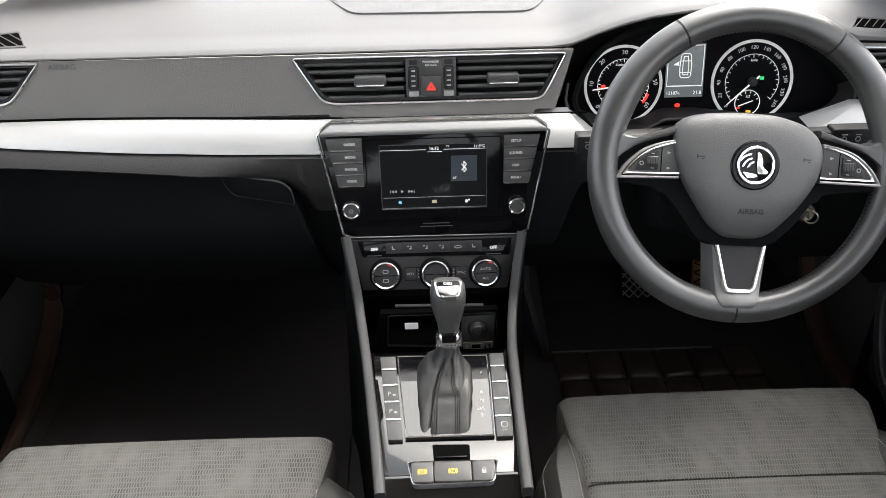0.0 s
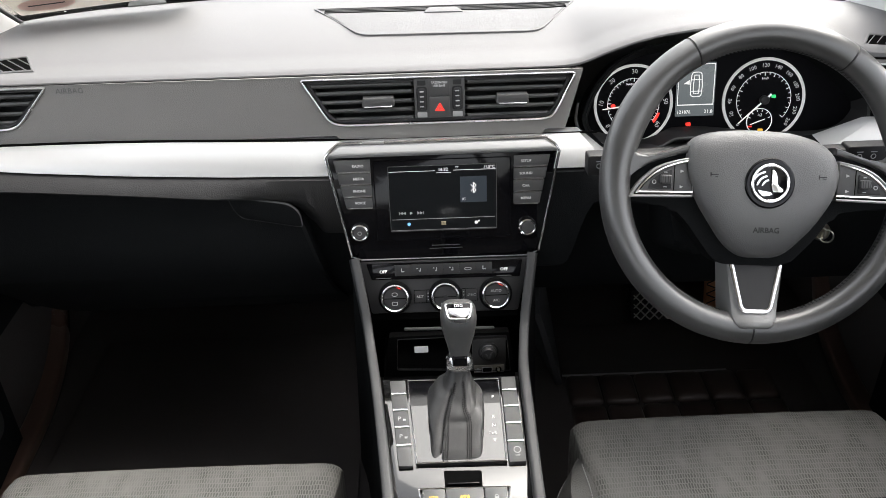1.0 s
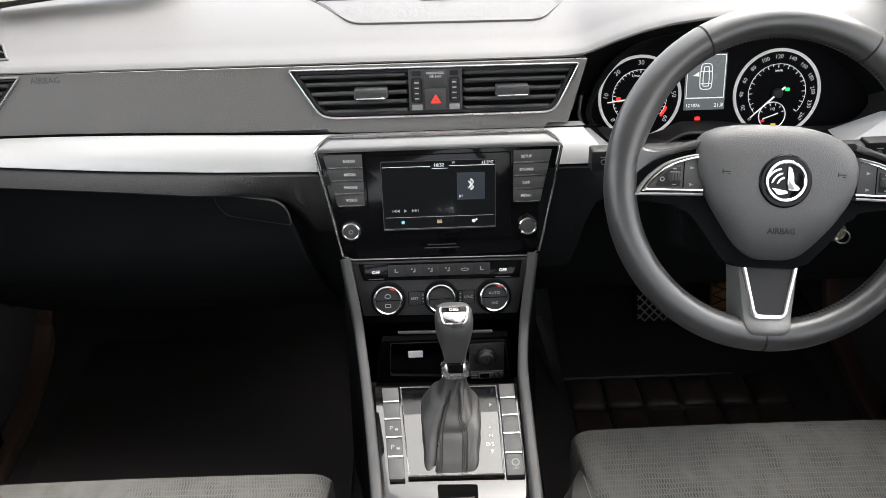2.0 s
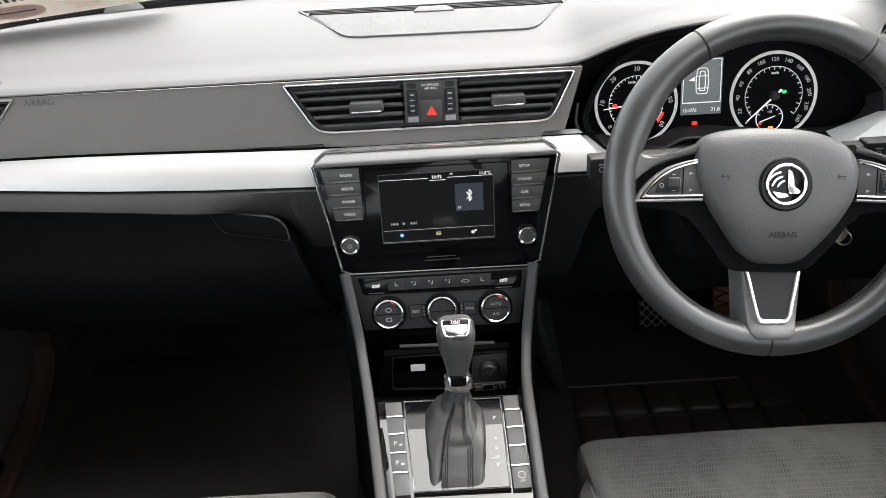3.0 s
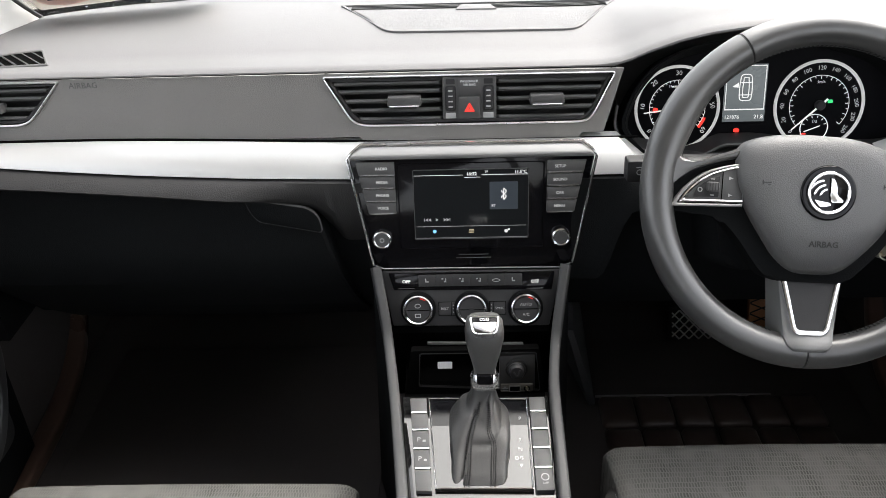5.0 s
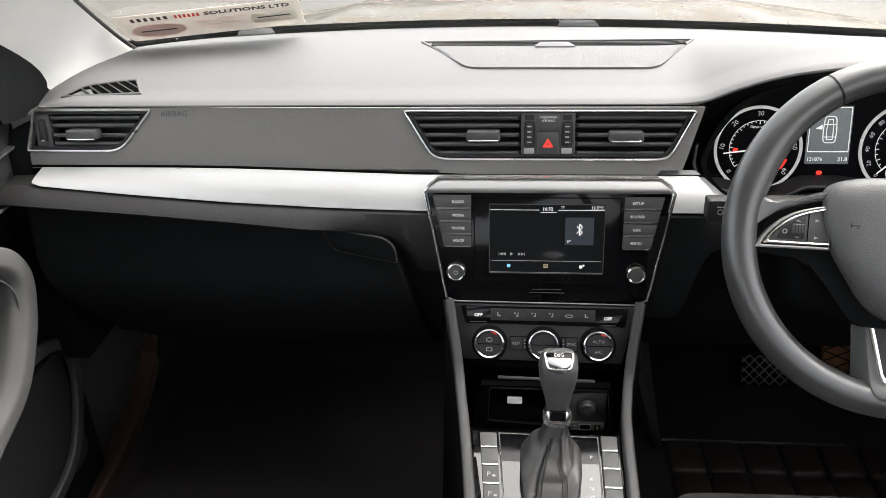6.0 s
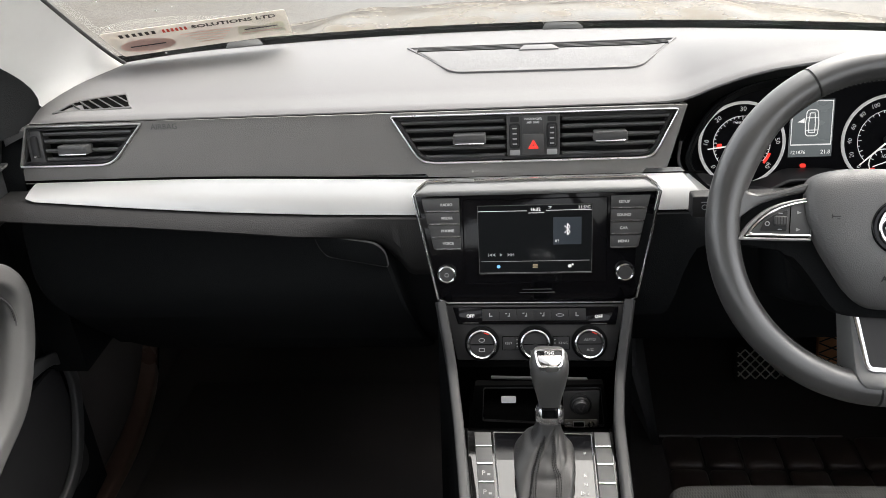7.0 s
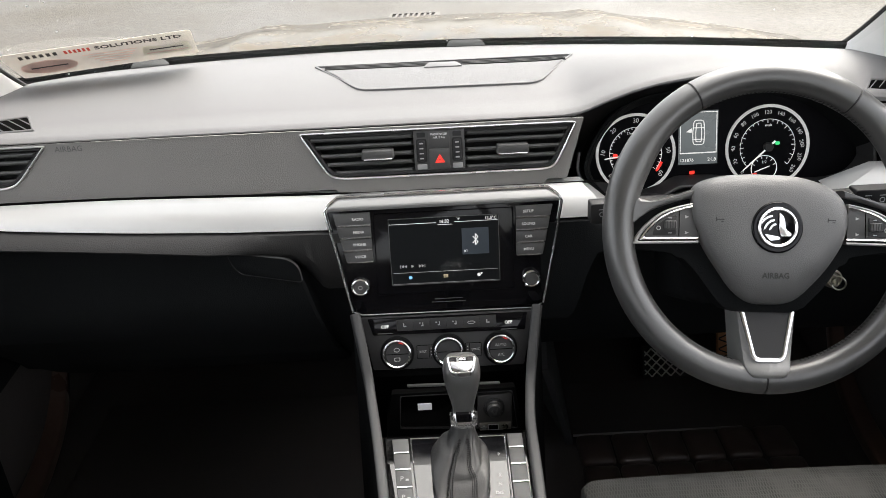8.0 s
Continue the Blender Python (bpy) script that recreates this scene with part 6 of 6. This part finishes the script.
    ul = [FW @ Vector((x, y, hgt(y) + 0.0010)) for x, y in rounded(flat, [0, 0.007, 0.007, 0], 5)]
    t = part("spoke_trim", sweep(ul, rounded(rect(-0.0026, -0.003, 0.0026, 0.0014), 0.001, 2), up=FW.to_3x3() @ Vector((0, 0.23, 1))), M_CHROME, w, "bright chrome trim")
    b = bmesh.new()
    vs = [b.verts.new(FW @ Vector((x, y, hgt(y) + 0.0008))) for x, y in rounded(flat, [0, 0.006, 0.006, 0], 4)]
    lo = [b.verts.new(FW @ Vector((x, y, hgt(y) - 0.004))) for x, y in rounded(flat, [0, 0.006, 0.006, 0], 4)]
    b.faces.new(vs)
    b.faces.new(lo[::-1])
    for k in range(len(vs)):
        b.faces.new((vs[k], lo[k], lo[(k + 1) % len(vs)], vs[(k + 1) % len(vs)]))
    part("trim_fill", b, M_BLACK, t)
    # boss behind the wheel
    part("column_boss", lathe(FW, [(0.055, -0.13), (0.055, -0.05), (0.04, -0.045)], 30), M_BLACK, w)


M_THREAD = mat("black_thread", (0.016, 0.016, 0.016), 0.6)
M_SPOKE = mat("satin_grey_spoke", (0.19, 0.19, 0.188), 0.45, metal=0.3, var=0.03)


def build_column():
    c = thing("steering_column", (0.375, 1.0, 0.83), "dark plastic steering column shroud", "steering column")
    m = fr((0.375, 0.955, 0.870), (0, math.sin(RAKE), math.cos(RAKE)))
    part("shroud", prism(m, rounded([(-0.075, -0.075), (0.075, -0.075), (0.09, 0.03), (0.06, 0.06), (-0.06, 0.06), (-0.09, 0.03)], 0.02, 4), -0.14, 0.02, 0.01), M_LOW, c)
    for s, pts, nm, lab in ((-1, [(0.30, 0.968, 0.920), (0.245, 0.955, 0.926), (0.20, 0.950, 0.9275), (0.183, 0.950, 0.9275)], "indicator_stalk", "black indicator stalk with a cruise switch"),
                            (1, [(0.45, 0.968, 0.916), (0.50, 0.955, 0.922), (0.555, 0.950, 0.927), (0.580, 0.950, 0.927)], "wiper_stalk", "black wiper stalk with pale symbols")):
        k = thing(nm, pts[0], lab, "control stalk", group="column stalks")
        prof = rounded([(-0.011, -0.012), (0.011, -0.012), (0.011, 0.012), (-0.011, 0.012)], 0.005, 3)
        part("lever", sweep(smooth_path(pts, 6), prof, scales=None), M_BLACK, k)
        m2 = fr((pts[2][0], 0.9388, 0.9275), (0, 0.1, 1))
        part("grip", prism(m2, rounded(rect(-0.018 if s < 0 else -0.045, -0.0125, 0.018 if s < 0 else 0.030, 0.0135), 0.003, 3), -0.02, 0.001, 0.001), M_BLACK, k)
        for dx in ((-0.004, 0.008) if s < 0 else (-0.03, -0.012, 0.01)):
            part("symbol", join(band(m2, circle(dx, 0.0, 0.0035, 12), circle(dx, 0.0, 0.0026, 12), 0.0, 0.0016), prism(m2, rect(dx - 0.004, 0.0055, dx + 0.004, 0.0065), 0.0, 0.0016)), M_GREYINK, k)
    k = thing("ignition_key", (0.524, 1.0, 0.785), "metal key ring in the ignition lock", "key")
    m = fr((0.528, 0.985, 0.788), (0, 0.3, 1))
    part("lock_rim", lathe(m, [(0.013, -0.02), (0.013, 0.0), (0.010, 0.003), (0.008, 0.0)], 24), M_STEEL, k)
    pth = [m @ Vector((0.003 + 0.008 * math.cos(a), -0.004 + 0.009 * math.sin(a), 0.010 + 0.004 * math.cos(a))) for a in [2 * math.pi * i / 24 for i in range(24)]]
    part("ring", sweep(pth, circle(0, 0, 0.0012, 6), up=(0.1, -1, 0.2), closed=True), M_STEEL, k)
    part("blade", prism(m, rect(-0.0012, -0.006, 0.0012, 0.006), -0.002, 0.012), M_STEEL, k)


def build_pedals():
    b = thing("brake_pedal", (0.46, 1.44, 0.29), "black ribbed rubber brake pedal", "pedal", group="pedals")
    m = fr((0.462, 1.45, 0.318), (0, 0.45, 0.9))
    part("pad", prism(m, rounded(rect(-0.05, -0.037, 0.05, 0.037), 0.008, 3), -0.012, 0.0, 0.003), M_RUBBER, b)
    for i in range(7):
        x = -0.06 + 0.02 * i
        for s in (-1, 1):
            a, c = (x - s * 0.03, -0.03), (x + s * 0.03, 0.03)
            cl = lambda p, q: (max(-0.045, min(0.045, p[0])), p[1] if abs(p[0]) <= 0.045 else p[1] + (q[1] - p[1]) * (abs(p[0]) - 0.045) / abs(q[0] - p[0]))
            a, c = cl(a, c), cl(c, a)
            if abs(a[0] - c[0]) < 0.004:
                continue
            part("rib", sweep([m @ Vector((*a, 0.0005)), m @ Vector((*c, 0.0005))], circle(0, 0, 0.0016, 6), up=(0, -1, 0.5)), M_RIB, b)
    part("arm", sweep(smooth_path([(0.475, 1.455, 0.34), (0.478, 1.46, 0.43), (0.47, 1.52, 0.62)]), rect(-0.012, -0.006, 0.012, 0.006), up=(0, 1, 0)), M_STEELDARK, b)
    a = thing("accelerator_pedal", (0.59, 1.45, 0.29), "brown-lit ribbed accelerator pedal", "pedal", group="pedals")
    m = fr((0.592, 1.45, 0.35), (0.03, 0.4, 0.9))
    part("pad", prism(m, rounded(rect(-0.022, -0.072, 0.030, 0.068), 0.006, 3), -0.012, 0.0, 0.003), M_BROWNLIT, a)
    for k in range(6):
        y = -0.06 + 0.022 * k
        for s in (-1, 1):
            part("rib", sweep([m @ Vector((-0.020, y - s * 0.010, 0.0005)), m @ Vector((0.028, y + s * 0.010, 0.0005))], circle(0, 0, 0.0014, 6), up=(0, -1, 0.5)), M_RUBBER, a)
    part("arm", sweep([(0.595, 1.47, 0.40), (0.60, 1.58, 0.60)], rect(-0.01, -0.006, 0.01, 0.006)), M_BLACK, a)


M_RIB = mat("worn_metal_rib", (0.62, 0.62, 0.60), 0.5)
M_STEELDARK = mat("painted_steel", (0.25, 0.2, 0.16), 0.5, metal=0.6)


def build_mats():
    m = thing("floor_mat", (0.42, 1.1, 0.29), "dark brown quilted driver's floor mat", "floor mat")
    part("sheet", box(0.16, 0.82, 0.2905, 0.72, 1.42, 0.297, 0.002), M_CARPET, m)
    for i in range(6):
        for j in range(3):
            x, y = 0.235 + 0.068 * i, 1.17 - 0.085 * j
            o = rounded(rect(x, y, x + 0.065, y + 0.081), 0.012, 4)
            rings = []
            for s, h in ((1.0, 0.297), (0.97, 0.302), (0.88, 0.306), (0.6, 0.309), (0.1, 0.310)):
                rings.append([(x + 0.0325 + (p[0] - x - 0.0325) * s, y + 0.0405 + (p[1] - y - 0.0405) * s, h) for p in o])
            part("quilted_pad", loft(rings), M_QUILT, m)
    part("heel_edge", box(0.232, 1.2535, 0.296, 0.560, 1.2565, 0.3010), M_GREYINK, m, "thin pale edge")
    p = thing("floor_mat", (-0.42, 1.1, 0.29), "black passenger floor mat", "floor mat")
    part("sheet", box(-0.72, 0.80, 0.2905, -0.16, 1.42, 0.297, 0.002), M_CARPET, p)
    f = thing("foot_panel", (0.215, 1.3, 0.29), "grey carpeted panel on the console side", "side panel")
    part("panel", loft([[(0.168, 1.52, 0.30), (0.168, 1.52, 0.62), (0.180, 1.52, 0.62), (0.180, 1.52, 0.30)], [(0.190, 1.36, 0.30), (0.165, 1.30, 0.60), (0.177, 1.30, 0.60), (0.202, 1.36, 0.30)],
                        [(0.218, 1.235, 0.292), (0.150, 1.12, 0.56), (0.160, 1.12, 0.56), (0.230, 1.235, 0.292)]]), M_FOOT, f)


M_QUILT = mat("dark_brown_leatherette", (0.070, 0.053, 0.046), 0.34, bump=0.3, grain=500, cells=True)
M_FOOT = mat("grey_carpet", (0.075, 0.077, 0.08), 0.9, bump=0.8)


# ---- seats ----
def build_seat(cx, yf, zt, hw, seam, ends, label, side):
    s = thing("driver_seat" if side > 0 else "passenger_seat", (cx, yf - 0.25, 0.29), label, "car seat", group="front seats")
    fl, fr_, sl, sr = ends  # cushion sides at the front and at the seam
    # centre cushion, rounded over the front
    def cushion(prof, crown, name, material):
        rings = []
        k = 28
        for i in range(k + 1):
            u = math.sin(math.pi * (i / k - 0.5))
            e = 1 - abs(u) ** 34
            ring = []
            for y, z, wgt in prof:
                x0, x1 = sl + (fl - sl) * wgt, sr + (fr_ - sr) * wgt
                xx = (x0 + x1) / 2 + u * (x1 - x0) / 2
                ring.append((xx, y - (1 - e) * 0.006 * wgt, z - (0.008 * (1 - e) + crown * u * u) * (1 if z > zt - 0.2 else 0)))
            rings.append(ring)
        return part(name, loft(rings), material, s)
    bot = 0.33
    front = [(yf - 0.02, bot, 1), (yf - 0.012, zt - 0.10, 1), (yf - 0.004, zt - 0.05, 1), (yf - 0.006, zt - 0.022, 1), (yf - 0.018, zt - 0.007, 1), (yf - 0.04, zt, 1), (yf - 0.075, zt + 0.003, 0.75), (yf - seam + 0.012, zt + 0.001, 0.06), (yf - seam + 0.001, zt + 0.0002, 0), (yf - seam, zt - 0.002, 0), (yf - seam, bot, 0)]
    cushion(front, 0.003, "cushion_front", M_CLOTH)
    rear = [(yf - seam - 0.0008, bot, 0), (yf - seam - 0.0008, zt - 0.002, 0), (yf - seam - 0.0018, zt + 0.0002, 0), (yf - seam - 0.010, zt + 0.001, 0), (yf - 0.30, zt - 0.012, 0), (yf - 0.45, zt - 0.03, 0), (yf - 0.50, zt - 0.05, 0), (yf - 0.50, bot, 0)]
    cushion(rear, 0.003, "cushion_centre", M_CLOTH)
    for d in (-1, 1):
        rings = []
        for i in range(17):
            t = i / 16
            y = yf - 0.065 - 0.45 * t
            grow = math.sqrt(min(1, t * 5 + 0.02))
            xo, xi = cx + d * (hw + 0.062 * grow), (sr if d > 0 else sl) - d * 0.010
            h = zt - 0.045 + 0.050 * grow
            ring = [(xi, zt - 0.12), (xi + d * 0.002, zt - 0.012), (xi + d * 0.018, zt + (h - zt) * 0.8), ((xi + xo) / 2 + d * 0.008, h), (xo - d * 0.010, h - 0.018), (xo, h - 0.055), (xo - d * 0.006, 0.40), (xi, 0.40)]
            rings.append([(x, y, z) for x, z in ring])
        part("side_bolster", loft(rings), M_BOLSTER, s, "dark grey leatherette bolster")
        for k in (2, 4):
            pts = [Vector(r[k]) + Vector((0, 0, 0.0015)) for r in rings[1:12]]
            fine = smooth_path(pts, 14)
            bms = [sweep([a, b], circle(0, 0, 0.0006, 5)) for a, b in zip(fine[::2], fine[1::2])]
            part("stitching", join(*bms), M_STITCH, s, "pale grey stitching")
    part("base", box(cx - hw * 0.8, yf - 0.46, 0.29, cx + hw * 0.8, yf - 0.06, 0.40), M_BLACK, s)
    bms = []
    for i in range(70):
        x = sl + 0.006 + (sr - sl - 0.012) * i / 70
        bms.append(sweep([(x, yf - seam, zt + 0.0002), (x + 0.0040, yf - seam, zt + 0.0002)], circle(0, 0, 0.0010, 5)))
    part("cross_stitching", join(*bms), M_DARKTHREAD, s)


M_BOLSTER = mat("dark_grey_leatherette", (0.040, 0.040, 0.038), 0.55, bump=0.6, grain=500, cells=True)


# ---- doors ----
def build_door(s):
    nm = "passenger" if s < 0 else "driver"
    d = thing("door_1" if s < 0 else "door_2", (s * 0.75, 0.5, 0.33), "dark grey " + nm + " door panel with pull handle", "car door", group="front doors")
    X = lambda x: s * x
    prof = [(0.80, 0.33), (0.752, 0.34), (0.748, 0.60), (0.742, 0.72), (0.735, 0.86), (0.728, 0.93), (0.732, 0.975), (0.750, 0.995), (0.80, 0.995)]
    rings = []
    for y in (-0.30, 0.2, 0.7, 0.95, 1.10):
        rings.append([(X(x + (0.0 if y < 1 else 0.012)), y, z) for x, z in prof])
    part("panel", loft(rings), M_LOW, d)
    part("upper_trim", sweep(smooth_path([(X(0.726), -0.3, 0.955), (X(0.726), 0.5, 0.955), (X(0.728), 0.95, 0.957), (X(0.735), 1.085, 0.962)]), rounded(rect(-0.012, -0.045, 0.012, 0.045), 0.01, 4)), M_DOORTOP, d)
    mirror = fr((X(0.72), 1.10, 1.03), (0, 0, 1), (0, -1, 0)) if s < 0 else fr((X(0.72), 1.10, 1.03), (0, 0, 1), (0, 1, 0))
    k = 1 if s < 0 else -1
    if s < 0:
        part("mirror_trim", prism(mirror, rounded([(-0.075 * k, -0.04), (0.10 * k, -0.02), (0.10 * k, 0.12), (0.0, 0.055)][::k], 0.01, 3), -0.03, 0.0, 0.004), M_LOW, d, "black corner trim below the mirror")
    # tweeter surround
    o = rounded([(-0.13, -0.035), (0.055, -0.028), (0.066, 0.038), (-0.13, 0.030)], 0.008, 3)
    if s < 0:
        part("tweeter_surround", band(fr((X(0.7125), 1.0, 0.93), (0, 0, 1), (0, 1, 0)), o, inset(o, 0.004), -0.01, 0.003, 0.001), M_BTN, d)
    # pull handle
    pts = [(X(0.715), 0.78, 0.882), (X(0.709), 0.865, 0.876), (X(0.707), 0.920, 0.860), (X(0.707), 0.948, 0.822), (X(0.707), 0.942, 0.780), (X(0.707), 0.916, 0.733), (X(0.709), 0.874, 0.684), (X(0.718), 0.81, 0.645), (X(0.72), 0.73, 0.612)]
    prof = rounded([(-0.016, -0.0215), (0.016, -0.0215), (0.020, 0.004), (0.010, 0.0215), (-0.016, 0.0215)], 0.006, 4)
    h = part("pull_handle", sweep(smooth_path(pts, 8), prof, up=(1, 0, 0)), M_HANDLE, d, "light grey pull handle frame")
    inner = [(p[0] + s * -0.012, p[1] - 0.020, p[2] - 0.016 + 0.02 * (0.8 - p[2])) for p in pts[1:7]]
    part("handle_piping", sweep(smooth_path(inner, 8), circle(0, 0, 0.0018, 6), up=(1, 0, 0)), M_BTN, h)
    # pocket
    pk = [(X(0.748), 0.86, 0.660), (X(0.738), 0.99, 0.660), (X(0.736), 1.046, 0.636), (X(0.736), 1.058, 0.588), (X(0.736), 1.042, 0.532), (X(0.736), 1.015, 0.485), (X(0.736), 0.975, 0.450), (X(0.738), 0.90, 0.430), (X(0.742), 0.7, 0.415)]
    part("pocket_rim", sweep(smooth_path(pk, 8), rounded([(-0.010, -0.006), (0.010, -0.006), (0.010, 0.006), (-0.010, 0.006)], 0.004, 3), up=(1, 0, 0)), M_POCKET, d, "dark door pocket rim")
    part("pocket_back", prism(fr((X(0.7465), 0.85, 0.52), (0, 0, 1), (0, 1, 0)), rounded(rect(-0.3, -0.10, 0.195, 0.11), 0.03, 4), -0.003, 0.003), M_BLACK, d)
    part("seam", sweep(smooth_path([(X(0.7475), 1.078, 0.60), (X(0.7475), 1.074, 0.56), (X(0.7475), 1.05, 0.482), (X(0.7475), 1.04, 0.45)]), circle(0, 0, 0.0016, 6), up=(1, 0, 0)), M_BTN, d)
    sill = thing("sill_trim", (X(0.76), 1.15, 0.29), "dark curved trim at the foot of the door opening, tinted with a painted glow", "sill trim", group="sill trims")
    pth = [(X(0.80), 1.45, 0.46), (X(0.79), 1.36, 0.36), (X(0.785), 1.25, 0.31), (X(0.775), 1.1, 0.305), (X(0.77), 0.7, 0.305)]
    part("trim", sweep(smooth_path(pth, 8), rounded(rect(-0.02, -0.014, 0.02, 0.014), 0.008, 4)), M_SILL, sill)


M_DOORTOP = mat("dark_door_plastic", (0.030, 0.031, 0.033), 0.55, bump=0.4, grain=600, cells=True)
M_HANDLE = mat("pale_grey_handle", (0.112, 0.112, 0.110), 0.5, var=0.06, bump=0.3)
M_POCKET = mat("dark_grey_pocket_rim", (0.035, 0.036, 0.037), 0.45)
# The orange glow along the sill is put into the trim's colour.
M_SILL = mat("brown_sheen_trim", (0.10, 0.062, 0.048), 0.32)

build_ground()
build_drain()
build_bonnet()
build_shell()
build_mirror()
build_dashboard()
build_glovebox()
build_vents()
build_speaker_grille()
build_sticker()
build_clips()
build_radio()
build_climate()
build_console()
build_gear_lever()
build_cluster()
build_wheel()
build_column()
build_pedals()
build_mats()
build_seat(0.376, 0.852, 0.600, 0.200, 0.176, (0.165, 0.590, 0.174, 0.558), "driver's seat in grey woven cloth with stitched bolsters", 1)
build_seat(-0.349, 0.795, 0.600, 0.203, 0.176, (-0.575, -0.146, -0.552, -0.166), "passenger seat in grey woven cloth with stitched bolsters", -1)
build_door(-1)
build_door(1)
